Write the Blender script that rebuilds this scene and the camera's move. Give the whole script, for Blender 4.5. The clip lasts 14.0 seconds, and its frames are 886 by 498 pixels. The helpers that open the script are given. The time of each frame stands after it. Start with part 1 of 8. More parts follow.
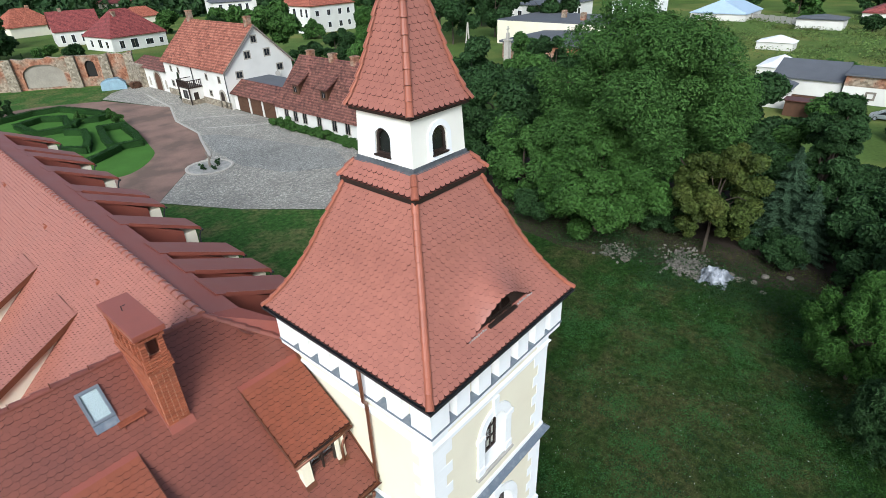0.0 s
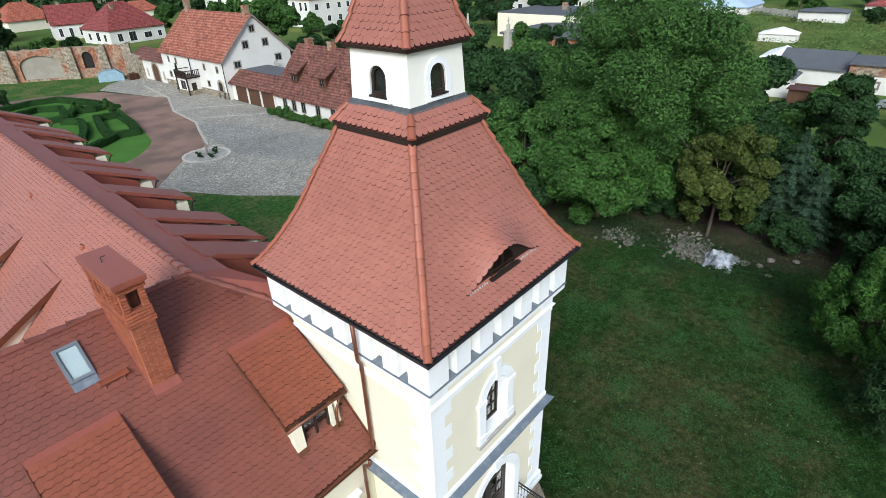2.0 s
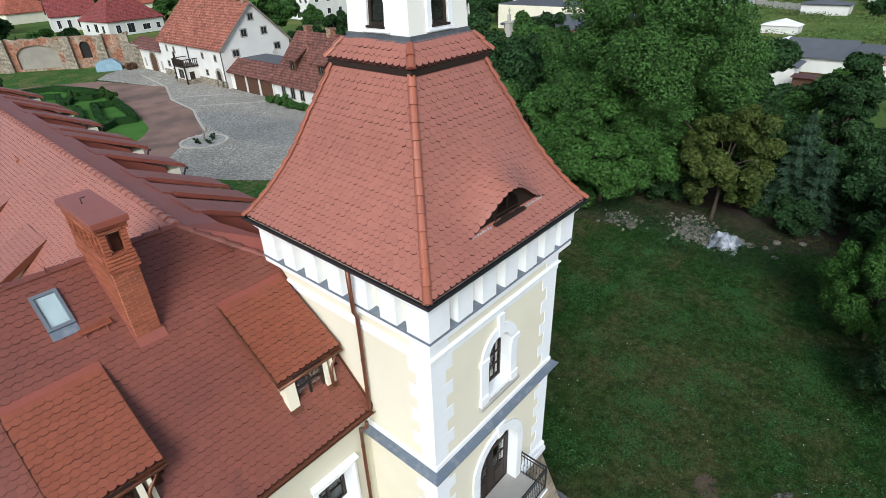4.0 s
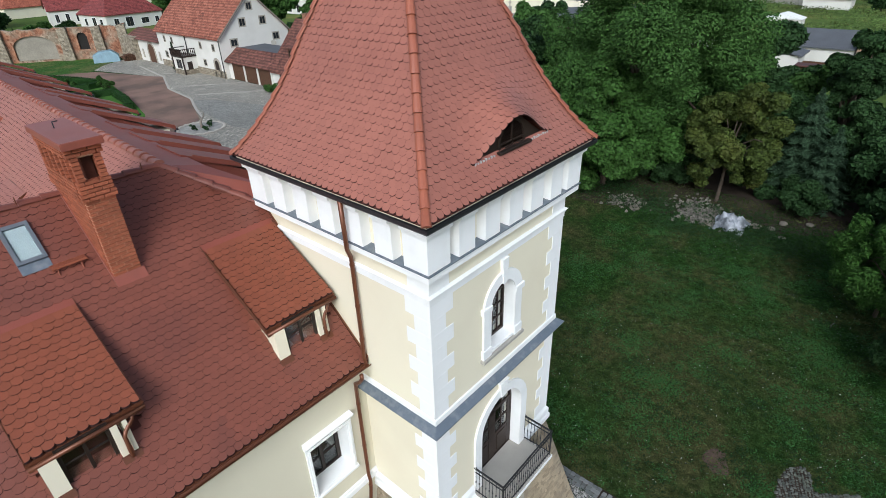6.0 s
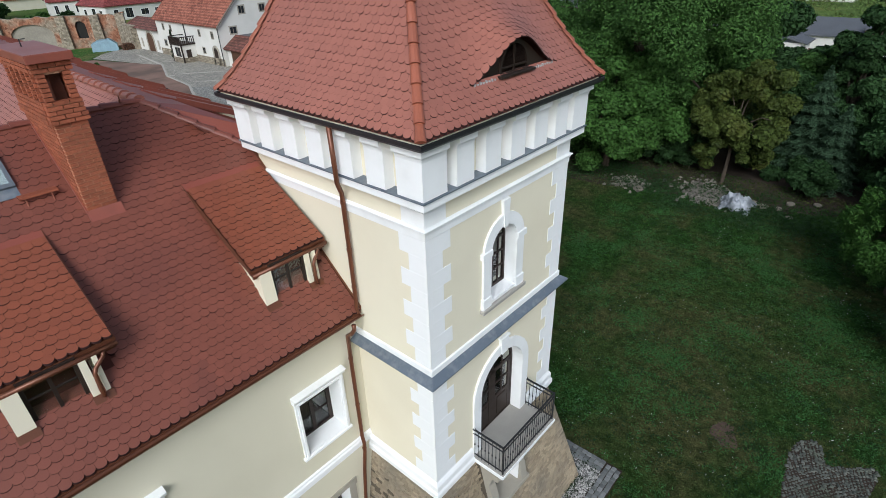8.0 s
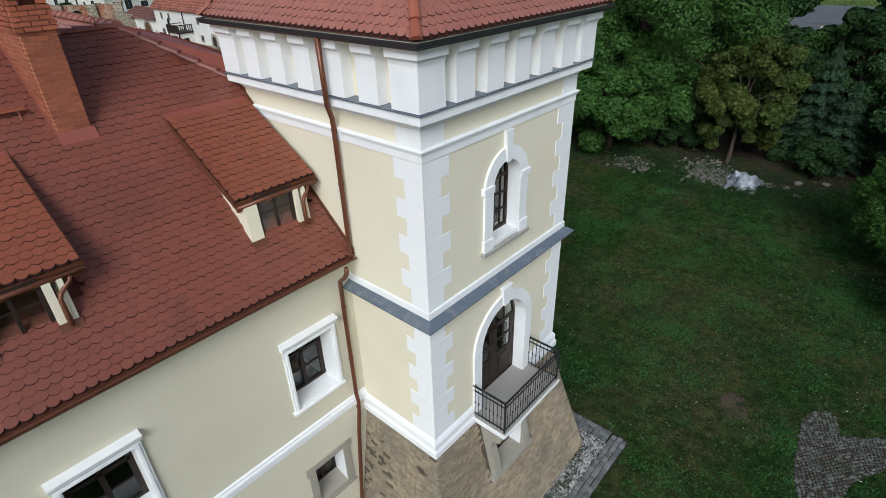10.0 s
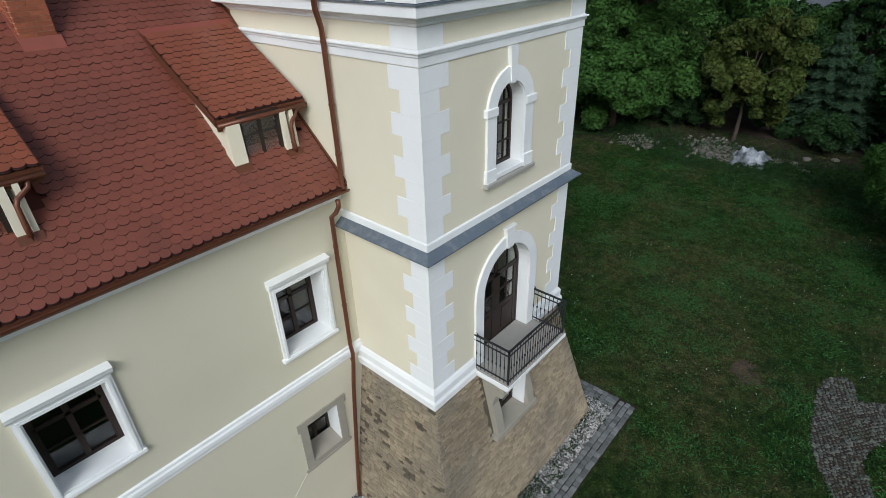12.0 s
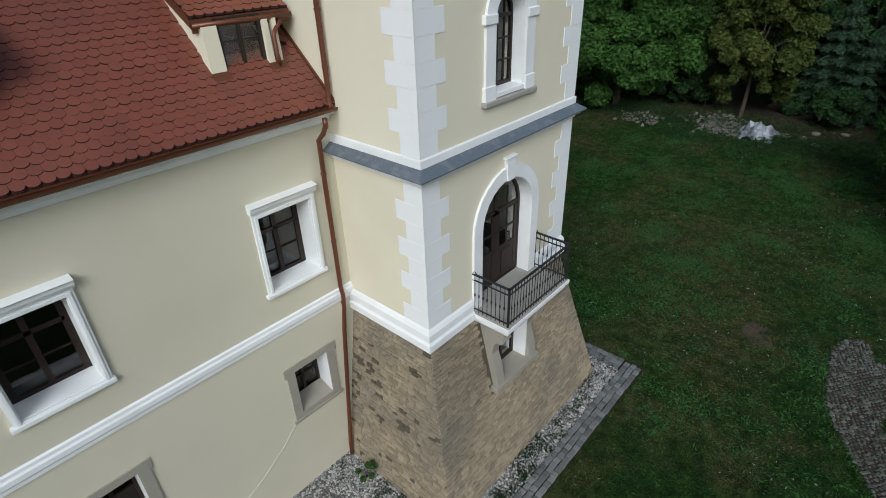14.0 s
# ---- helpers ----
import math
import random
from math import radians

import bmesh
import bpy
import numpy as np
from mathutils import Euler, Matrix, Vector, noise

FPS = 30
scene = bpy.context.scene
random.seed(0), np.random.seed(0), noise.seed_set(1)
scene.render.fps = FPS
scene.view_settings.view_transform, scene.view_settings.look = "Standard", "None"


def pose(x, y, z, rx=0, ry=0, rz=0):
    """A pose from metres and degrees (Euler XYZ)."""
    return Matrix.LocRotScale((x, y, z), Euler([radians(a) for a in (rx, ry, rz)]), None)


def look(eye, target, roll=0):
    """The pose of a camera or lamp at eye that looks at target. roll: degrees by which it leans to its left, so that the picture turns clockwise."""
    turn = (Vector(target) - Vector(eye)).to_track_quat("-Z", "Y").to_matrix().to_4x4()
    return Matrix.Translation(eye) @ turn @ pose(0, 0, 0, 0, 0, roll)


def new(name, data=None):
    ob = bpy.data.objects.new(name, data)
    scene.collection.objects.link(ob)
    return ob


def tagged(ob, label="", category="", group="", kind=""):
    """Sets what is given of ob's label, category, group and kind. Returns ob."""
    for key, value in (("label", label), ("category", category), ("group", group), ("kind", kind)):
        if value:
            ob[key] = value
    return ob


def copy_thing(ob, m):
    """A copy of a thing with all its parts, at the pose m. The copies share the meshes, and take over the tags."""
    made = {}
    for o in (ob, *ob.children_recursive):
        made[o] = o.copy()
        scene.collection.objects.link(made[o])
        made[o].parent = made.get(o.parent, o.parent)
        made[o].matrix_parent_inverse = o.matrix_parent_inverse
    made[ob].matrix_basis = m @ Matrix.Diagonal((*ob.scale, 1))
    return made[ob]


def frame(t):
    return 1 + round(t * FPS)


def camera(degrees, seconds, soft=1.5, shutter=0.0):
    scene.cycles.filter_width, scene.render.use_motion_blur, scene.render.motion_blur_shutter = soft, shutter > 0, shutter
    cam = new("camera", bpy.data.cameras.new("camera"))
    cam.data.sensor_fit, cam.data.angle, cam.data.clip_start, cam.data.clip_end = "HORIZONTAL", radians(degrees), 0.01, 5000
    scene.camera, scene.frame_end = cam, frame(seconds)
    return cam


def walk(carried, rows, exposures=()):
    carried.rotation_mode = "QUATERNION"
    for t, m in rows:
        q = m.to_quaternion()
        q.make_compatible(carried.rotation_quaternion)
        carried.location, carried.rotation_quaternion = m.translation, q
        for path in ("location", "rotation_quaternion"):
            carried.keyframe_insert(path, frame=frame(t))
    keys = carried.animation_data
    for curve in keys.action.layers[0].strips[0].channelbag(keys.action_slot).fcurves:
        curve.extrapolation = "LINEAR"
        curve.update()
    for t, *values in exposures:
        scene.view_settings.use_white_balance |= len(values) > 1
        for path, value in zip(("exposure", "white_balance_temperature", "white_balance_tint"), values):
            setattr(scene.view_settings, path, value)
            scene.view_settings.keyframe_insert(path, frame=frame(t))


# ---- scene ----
cam = camera(79.6, 14.0, soft=0.6)
PATH = [
    (0, (-6.464, -6.396, 23.121), (-5.161, -5.228, 22.152), -2.1),
    (0.5, (-6.458, -6.385, 22.795), (-5.154, -5.218, 21.826), -2.1),
    (1, (-6.428, -6.366, 22.427), (-5.126, -5.199, 21.455), -2.1),
    (1.5, (-6.433, -6.353, 22.079), (-5.131, -5.187, 21.107), -2.1),
    (2, (-6.415, -6.331, 21.744), (-5.115, -5.165, 20.769), -2.1),
    (2.5, (-6.44, -6.312, 21.389), (-5.139, -5.146, 20.415), -2.1),
    (3, (-6.445, -6.305, 21.05), (-5.146, -5.14, 20.072), -2.1),
    (5.5, (-6.462, -6.217, 19.111), (-5.166, -5.054, 18.127), -1.9),
    (6, (-6.471, -6.22, 18.671), (-5.174, -5.058, 17.688), -1.9),
    (6.5, (-6.439, -6.223, 18.262), (-5.144, -5.061, 17.275), -1.8),
    (7, (-6.441, -6.228, 17.888), (-5.146, -5.067, 16.902), -1.9),
    (7.5, (-6.426, -6.231, 17.531), (-5.133, -5.07, 16.541), -1.8),
    (8, (-6.422, -6.237, 17.174), (-5.131, -5.075, 16.183), -1.8),
    (10.5, (-6.401, -6.216, 15.238), (-5.114, -5.055, 14.24), -1.7),
    (11, (-6.407, -6.202, 14.854), (-5.119, -5.043, 13.854), -1.7),
    (11.5, (-6.389, -6.187, 14.433), (-5.105, -5.028, 13.429), -1.8),
    (12, (-6.381, -6.181, 14.011), (-5.098, -5.021, 13.006), -1.8),
    (12.5, (-6.366, -6.193, 13.594), (-5.085, -5.031, 12.589), -1.8),
    (13, (-6.354, -6.22, 13.184), (-5.075, -5.058, 12.178), -1.8),
    (13.5, (-6.345, -6.235, 12.778), (-5.068, -5.074, 11.767), -1.8),
    (14, (-6.353, -6.27, 12.378), (-5.079, -5.109, 11.365), -1.8),
]
walk(cam, [(t, look(eye, target, roll)) for t, eye, target, roll in PATH],
     exposures=[(0.0, 0.58, 5800, 6.5), (3.0, 0.44, 5800, 6.5), (7.5, 0.08, 5800, 7), (11.0, -0.2, 5800, 6.5), (14.0, -0.37, 5800, 6)])

# ---- light ----
SUN_ELEVATION, SUN_ROTATION = 36.0, 237.0
world = bpy.data.worlds.new("overcast_sky")
scene.world = world
world.use_nodes = True
wn = world.node_tree
sky = wn.nodes.new("ShaderNodeTexSky")
sky.sky_type = "NISHITA"
sky.sun_disc = False
sky.sun_elevation, sky.sun_rotation = radians(SUN_ELEVATION), radians(SUN_ROTATION)
sky.dust_density = 3.0
grey = wn.nodes.new("ShaderNodeHueSaturation")
grey.inputs["Saturation"].default_value = 0.7
wn.links.new(sky.outputs[0], grey.inputs["Color"])
wn.links.new(grey.outputs[0], wn.nodes["Background"].inputs[0])
wn.nodes["Background"].inputs[1].default_value = 0.12
sun_data = bpy.data.lights.new("sun", "SUN")
sun_data.energy, sun_data.angle, sun_data.color = 2.0, radians(30), (1.0, 0.99, 0.97)
sun = new("sun", sun_data)
_el, _az = radians(SUN_ELEVATION), radians(SUN_ROTATION)
sun.matrix_world = look(Vector((math.sin(_az) * math.cos(_el), math.cos(_az) * math.cos(_el), math.sin(_el))) * 60, (0, 0, 0))

# ---- materials ----


def material(name, color, rough=0.7, vary=0.15, scale=3.0, fine=40.0, bump=0.2, metal=0.0, stain=None, stain_amount=0.5,
             stain_scale=0.7, piece=0.0, island=0.0, detail=6.0, spec=0.3, bump_distance=0.01, rough_vary=0.1, stain_range=(0.48, 0.72)):
    m = bpy.data.materials.new(name)
    m.use_nodes = True
    n, l = m.node_tree.nodes, m.node_tree.links
    b = n["Principled BSDF"]
    b.inputs["Metallic"].default_value = metal
    b.inputs["Specular IOR Level"].default_value = spec
    co = n.new("ShaderNodeTexCoord").outputs["Object"]

    def noise_node(sc, det=detail):
        t = n.new("ShaderNodeTexNoise")
        t.inputs["Scale"].default_value, t.inputs["Detail"].default_value = sc, det
        l.new(co, t.inputs["Vector"])
        return t.outputs["Fac"]

    def maths(op, a, c):
        t = n.new("ShaderNodeMath")
        t.operation = op
        for k, v in ((0, a), (1, c)):
            if isinstance(v, (int, float)):
                t.inputs[k].default_value = v
            else:
                l.new(v, t.inputs[k])
        return t.outputs[0]

    big, small = noise_node(scale), noise_node(fine)
    mixed = maths("ADD", maths("MULTIPLY", big, 0.6), maths("MULTIPLY", small, 0.4))
    # brightness factor round one
    f = maths("ADD", maths("MULTIPLY", maths("SUBTRACT", mixed, 0.5), 4.0 * vary), 1.0)
    if piece:
        f = maths("MULTIPLY", f, maths("ADD", maths("MULTIPLY", maths("SUBTRACT", n.new("ShaderNodeObjectInfo").outputs["Random"], 0.5), 2 * piece), 1.0))
    if island:
        f = maths("MULTIPLY", f, maths("ADD", maths("MULTIPLY", maths("SUBTRACT", n.new("ShaderNodeNewGeometry").outputs["Random Per Island"], 0.5), 2 * island), 1.0))
    base = n.new("ShaderNodeVectorMath")
    base.operation = "SCALE"
    base.inputs[0].default_value = color
    l.new(f, base.inputs["Scale"])
    out = base.outputs[0]
    if stain:
        ramp = n.new("ShaderNodeMapRange")
        ramp.inputs["From Min"].default_value, ramp.inputs["From Max"].default_value = stain_range
        l.new(noise_node(stain_scale, 8), ramp.inputs["Value"])
        mx = n.new("ShaderNodeMix")
        mx.data_type = "RGBA"
        l.new(maths("MULTIPLY", ramp.outputs[0], stain_amount), mx.inputs["Factor"])
        l.new(out, mx.inputs["A"])
        mx.inputs["B"].default_value = (*stain, 1)
        out = mx.outputs["Result"]
    l.new(out, b.inputs["Base Color"])
    l.new(maths("ADD", maths("MULTIPLY", maths("SUBTRACT", big, 0.5), 2 * rough_vary), rough), b.inputs["Roughness"])
    if bump:
        bp = n.new("ShaderNodeBump")
        bp.inputs["Strength"].default_value, bp.inputs["Distance"].default_value = bump, bump_distance
        l.new(small, bp.inputs["Height"])
        l.new(bp.outputs[0], b.inputs["Normal"])
    return m


def glass_material(name, tint=(0.75, 0.8, 0.8), rough=0.02):
    m = bpy.data.materials.new(name)
    m.use_nodes = True
    b = m.node_tree.nodes["Principled BSDF"]
    b.inputs["Base Color"].default_value = (*tint, 1)
    b.inputs["Transmission Weight"].default_value = 1.0
    b.inputs["Roughness"].default_value = rough
    b.inputs["IOR"].default_value = 1.45
    return m


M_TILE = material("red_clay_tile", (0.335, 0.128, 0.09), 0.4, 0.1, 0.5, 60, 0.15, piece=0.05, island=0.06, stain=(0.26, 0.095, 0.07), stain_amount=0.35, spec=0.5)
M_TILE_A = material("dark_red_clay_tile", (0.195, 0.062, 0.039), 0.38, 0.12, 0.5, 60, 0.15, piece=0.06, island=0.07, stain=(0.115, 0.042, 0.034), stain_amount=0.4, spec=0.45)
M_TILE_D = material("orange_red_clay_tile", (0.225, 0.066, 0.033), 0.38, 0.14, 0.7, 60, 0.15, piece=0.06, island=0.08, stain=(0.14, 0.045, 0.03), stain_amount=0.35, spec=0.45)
# near-black: paints the shadow line below each tile, along with edge dirt
M_TILE_EDGE = material("shadow_and_dirt_tile_edge", (0.03, 0.01, 0.008), 0.9, 0.3, 3, 40, 0.2)
M_TILE_BACK = material("dark_tile_underlay", (0.10, 0.03, 0.02), 0.7, 0.15)
M_HIP = material("hip_tile_clay", (0.31, 0.095, 0.052), 0.45, 0.14, 2, 50, 0.15, piece=0.1, island=0.1, stain=(0.2, 0.07, 0.05), stain_amount=0.3, spec=0.5)
M_HIP_A = material("dark_ridge_tile_clay", (0.2, 0.062, 0.043), 0.45, 0.14, 2, 50, 0.15, piece=0.12, stain=(0.12, 0.05, 0.04), stain_amount=0.4, spec=0.5)
M_SHEET = material("brown_red_sheet_metal", (0.24, 0.068, 0.047), 0.5, 0.08, 0.8, 30, 0.05, spec=0.35)
M_SHEET_RED = material("red_painted_sheet", (0.26, 0.075, 0.05), 0.4, 0.1, 0.8, 30, 0.05, spec=0.5, stain=(0.17, 0.06, 0.045), stain_amount=0.4, stain_scale=2)
M_CREAM = material("cream_render", (0.78, 0.72, 0.56), 0.85, 0.035, 0.6, 90, 0.12, stain=(0.62, 0.54, 0.39), stain_amount=0.22, stain_scale=0.5)
M_WALL = material("pale_yellow_render", (0.66, 0.615, 0.475), 0.85, 0.04, 0.5, 90, 0.12, stain=(0.56, 0.52, 0.385), stain_amount=0.3, stain_scale=0.4)
M_WHITE = material("white_paint_render", (0.86, 0.86, 0.85), 0.75, 0.03, 1.2, 80, 0.1, stain=(0.62, 0.62, 0.58), stain_amount=0.25, stain_scale=1.3)
M_LEDGE = material("blue_grey_zinc_sheet", (0.16, 0.19, 0.225), 0.45, 0.1, 1.5, 30, 0.05, metal=0.3, stain=(0.45, 0.45, 0.43), stain_amount=0.3, stain_scale=5)
M_GUTTER = material("black_gutter_metal", (0.02, 0.02, 0.022), 0.4, 0.1, spec=0.5)
M_COPPER = material("brown_copper_pipe", (0.15, 0.055, 0.028), 0.38, 0.15, 2, 40, 0.05, metal=0.35, spec=0.5)
M_FRAME = material("dark_brown_wood_frame", (0.028, 0.018, 0.014), 0.45, 0.2, 4, 60, 0.1)
M_GLASS = glass_material("window_glass")
M_IRON = material("black_wrought_iron", (0.018, 0.018, 0.02), 0.45, 0.15, 5, 80, 0.1, spec=0.5)
M_STONE = material("tan_rubble_stone", (0.31, 0.25, 0.17), 0.9, 0.24, 3, 30, 0.7, piece=0.2, island=0.22, stain=(0.17, 0.155, 0.125), stain_amount=0.6, stain_scale=0.55, stain_range=(0.46, 0.66), bump_distance=0.02)
M_STONE_DAMP = material("dark_damp_stone", (0.1, 0.082, 0.058), 0.85, 0.3, 3, 30, 0.7, bump_distance=0.02)
M_MORTAR = material("grey_tan_mortar", (0.11, 0.09, 0.065), 0.95, 0.2, 3, 40, 0.5)
M_SURROUND = material("grey_sandstone_surround", (0.36, 0.33, 0.27), 0.9, 0.12, 2, 50, 0.3, stain=(0.24, 0.22, 0.18), stain_amount=0.4, stain_scale=2)
M_BRICK = material("red_chimney_brick", (0.33, 0.1, 0.05), 0.8, 0.2, 6, 60, 0.4, piece=0.2, island=0.2)
# chimney brick darkened to paint the shade inside the slots
M_BRICK_SHADE = material("slot_shade_brick", (0.1, 0.035, 0.022), 0.9, 0.3, 6, 40, 0.4)
M_BRICK_MORTAR = material("brown_brick_mortar", (0.56, 0.33, 0.22), 0.95, 0.15, 8, 60, 0.3)
M_CONCRETE = material("pale_concrete", (0.38, 0.36, 0.32), 0.9, 0.12, 1.5, 50, 0.25, stain=(0.25, 0.24, 0.21), stain_amount=0.4, stain_scale=1.5)
M_ASH = material("weathered_board", (0.2, 0.17, 0.14), 0.8, 0.2)
# near-black colour stands in for the shade inside rooms and openings
M_DARK = material("unlit_room_black", (0.02, 0.018, 0.016), 0.9, 0.1)
M_WOOD = material("dark_oak_board", (0.09, 0.045, 0.025), 0.7, 0.25, 2, 30, 0.3)

# ---- building helpers ----


def origin_of(ob):
    p = Vector((0, 0, 0))
    while ob is not None:
        p += ob.location
        ob = ob.parent
    return p


def thing(name, loc, label="", category="", group="", kind=""):
    e = new(name)
    e.location = loc
    e.empty_display_size = 0.2
    return tagged(e, label, category, group, kind)


def link_mesh(name, me, mat, parent=None, label="", kind=""):
    me.materials.append(mat)
    ob = new(name, me)
    if mat is M_GLASS:
        ob.visible_shadow = False
    if parent is not None:
        ob.parent = parent
    return tagged(ob, label, kind=kind)


def part(name, bm, mat, parent=None, label="", kind="", smooth=False):
    """One mesh object, its bmesh given in world places."""
    if parent is not None:
        bmesh.ops.translate(bm, verts=bm.verts, vec=-origin_of(parent))
    bmesh.ops.recalc_face_normals(bm, faces=bm.faces)
    me = bpy.data.meshes.new(name)
    bm.to_mesh(me)
    bm.free()
    if smooth:
        me.polygons.foreach_set("use_smooth", [True] * len(me.polygons))
    return link_mesh(name, me, mat, parent, label, kind)


def raw(name, verts, faces, mat, parent=None, label="", kind="", smooth=False, second=None):
    """The same from arrays: verts (n, 3); faces (m, k) or a list of such."""
    verts = np.asarray(verts, float)
    if parent is not None:
        verts = verts - np.array(origin_of(parent))
    me = bpy.data.meshes.new(name)
    groups = faces if isinstance(faces, list) else [faces]
    loops = np.concatenate([np.asarray(g).ravel() for g in groups]).astype(np.int32)
    sizes = np.concatenate([np.full(len(g), np.asarray(g).shape[1]) for g in groups]).astype(np.int32)
    me.vertices.add(len(verts))
    me.vertices.foreach_set("co", verts.astype(np.float32).ravel())
    me.loops.add(len(loops))
    me.loops.foreach_set("vertex_index", loops)
    me.polygons.add(len(sizes))
    me.polygons.foreach_set("loop_start", np.concatenate([[0], np.cumsum(sizes)[:-1]]).astype(np.int32))
    me.polygons.foreach_set("loop_total", sizes)
    me.polygons.foreach_set("use_smooth", np.full(len(sizes), smooth))
    if second:
        me.polygons.foreach_set("material_index", np.concatenate([np.full(len(g), k) for k, g in enumerate(groups)]).astype(np.int32))
    me.update(calc_edges=True)
    me.validate()
    ob = link_mesh(name, me, mat, parent, label, kind)
    if second:
        me.materials.append(second)
    return ob


def box(bm, x0, y0, z0, x1, y1, z1, bevel=0.0):
    vs = [bm.verts.new(p) for p in ((x0, y0, z0), (x1, y0, z0), (x1, y1, z0), (x0, y1, z0), (x0, y0, z1), (x1, y0, z1), (x1, y1, z1), (x0, y1, z1))]
    fs = [bm.faces.new([vs[i] for i in q]) for q in ((3, 2, 1, 0), (4, 5, 6, 7), (0, 1, 5, 4), (1, 2, 6, 5), (2, 3, 7, 6), (3, 0, 4, 7))]
    if bevel:
        es = list({e for f in fs for e in f.edges})
        bmesh.ops.bevel(bm, geom=es, offset=bevel, segments=1, affect="EDGES")
    return bm


def boxes(*specs, bevel=0.0):
    bm = bmesh.new()
    for sp in specs:
        box(bm, *sp, bevel=bevel)
    return bm


def prism(bm, pts, way):
    """A solid: a flat outline of 3D points, pushed along way."""
    a = [bm.verts.new(p) for p in pts]
    b = [bm.verts.new(Vector(p) + Vector(way)) for p in pts]
    bm.faces.new(a)
    bm.faces.new(b[::-1])
    for i in range(len(pts)):
        j = (i + 1) % len(pts)
        bm.faces.new((a[i], b[i], b[j], a[j]))
    return bm


def sweep(bm, path, profile, closed=True):
    """A moulding: the profile (out, z) carried round a plan path of (x, y, outward corner vector)."""
    rings = []
    for (x, y, ox, oy) in path:
        rings.append([bm.verts.new((x + ox * o, y + oy * o, z)) for o, z in profile])
    n = len(rings)
    for i in range(n if closed else n - 1):
        a, b = rings[i], rings[(i + 1) % n]
        for k in range(len(profile) - 1):
            bm.faces.new((a[k], b[k], b[k + 1], a[k + 1]))
    if not closed:
        for r in (rings[0], rings[-1]):
            if len(r) > 2:
                bm.faces.new(r)
    return bm


def tube(bm, points, radius, sides=8, cap=True):
    pts = [Vector(p) for p in points]
    rings = []
    for i, p in enumerate(pts):
        d = (pts[min(i + 1, len(pts) - 1)] - pts[max(i - 1, 0)]).normalized()
        side = d.orthogonal() if i == 0 else side - d * side.dot(d)
        side.normalize()
        other = d.cross(side)
        r = radius[i] if isinstance(radius, (list, tuple)) else radius
        rings.append([bm.verts.new(p + side * math.cos(a) * r + other * math.sin(a) * r) for a in [2 * math.pi * k / sides for k in range(sides)]])
    for a, b in zip(rings, rings[1:]):
        for k in range(sides):
            bm.faces.new((a[k], a[(k + 1) % sides], b[(k + 1) % sides], b[k]))
    if cap:
        bm.faces.new(rings[0][::-1])
        bm.faces.new(rings[-1])
    return bm


def panel(outer, holes, put, depth):
    """A wall face with openings right through it. put(u, v, d): the place of a point d metres behind the face."""
    bm = bmesh.new()
    edges = []
    for loop in [outer] + holes:
        vs = [bm.verts.new(put(u, v, 0)) for u, v in loop]
        edges += [bm.edges.new((vs[i], vs[(i + 1) % len(vs)])) for i in range(len(vs))]
    bmesh.ops.triangle_fill(bm, edges=edges, use_beauty=True)
    for loop in holes:
        a = [bm.verts.new(put(u, v, 0)) for u, v in loop]
        b = [bm.verts.new(put(u, v, depth)) for u, v in loop]
        for i in range(len(loop)):
            j = (i + 1) % len(loop)
            bm.faces.new((a[i], a[j], b[j], b[i]))
    bmesh.ops.remove_doubles(bm, verts=bm.verts, dist=0.0002)
    return bm


def rect(u0, v0, u1, v1):
    return [(u0, v0), (u1, v0), (u1, v1), (u0, v1)]


def arch(u0, v0, u1, spring, n=14, flat=1.0):
    c, r = (u0 + u1) / 2, (u1 - u0) / 2
    return [(u0, v0), (u1, v0)] + [(c + r * math.cos(math.pi * k / n), spring + flat * r * math.sin(math.pi * k / n)) for k in range(n + 1)]


def ring_solid(outer, inner, put, d0, d1):
    """A frame between two outlines of as many points, from depth d0 (front) to d1."""
    bm = bmesh.new()
    o0, i0, o1, i1 = [[bm.verts.new(put(u, v, d)) for u, v in loop] for loop, d in ((outer, d0), (inner, d0), (outer, d1), (inner, d1))]
    n = len(outer)
    for k in range(n):
        j = (k + 1) % n
        for q in ((o0[k], o0[j], i0[j], i0[k]), (o1[k], o1[j], o0[j], o0[k]), (i0[k], i0[j], i1[j], i1[k])):
            bm.faces.new(q)
    return bm


def slab(loop, put, d0, d1):
    bm = bmesh.new()
    a = [Vector(put(u, v, d0)) for u, v in loop]
    return prism(bm, a, Vector(put(loop[0][0], loop[0][1], d1)) - a[0])


# ---- roof tiles ----
TILE_W, TILE_G = 0.182, 0.155


def tile_outline(steps=6):
    """Outline of one plain tile with a round lower edge: x across, y up the slope from the lower tip."""
    w, h = TILE_W / 2 - 0.0008, TILE_G * 1.75
    arc = [(w * math.cos(a), 0.062 * (1 + math.sin(a))) for a in [math.pi + math.pi * k / steps for k in range(steps + 1)]]
    return np.array(arc + [(w, h), (-w, h)])


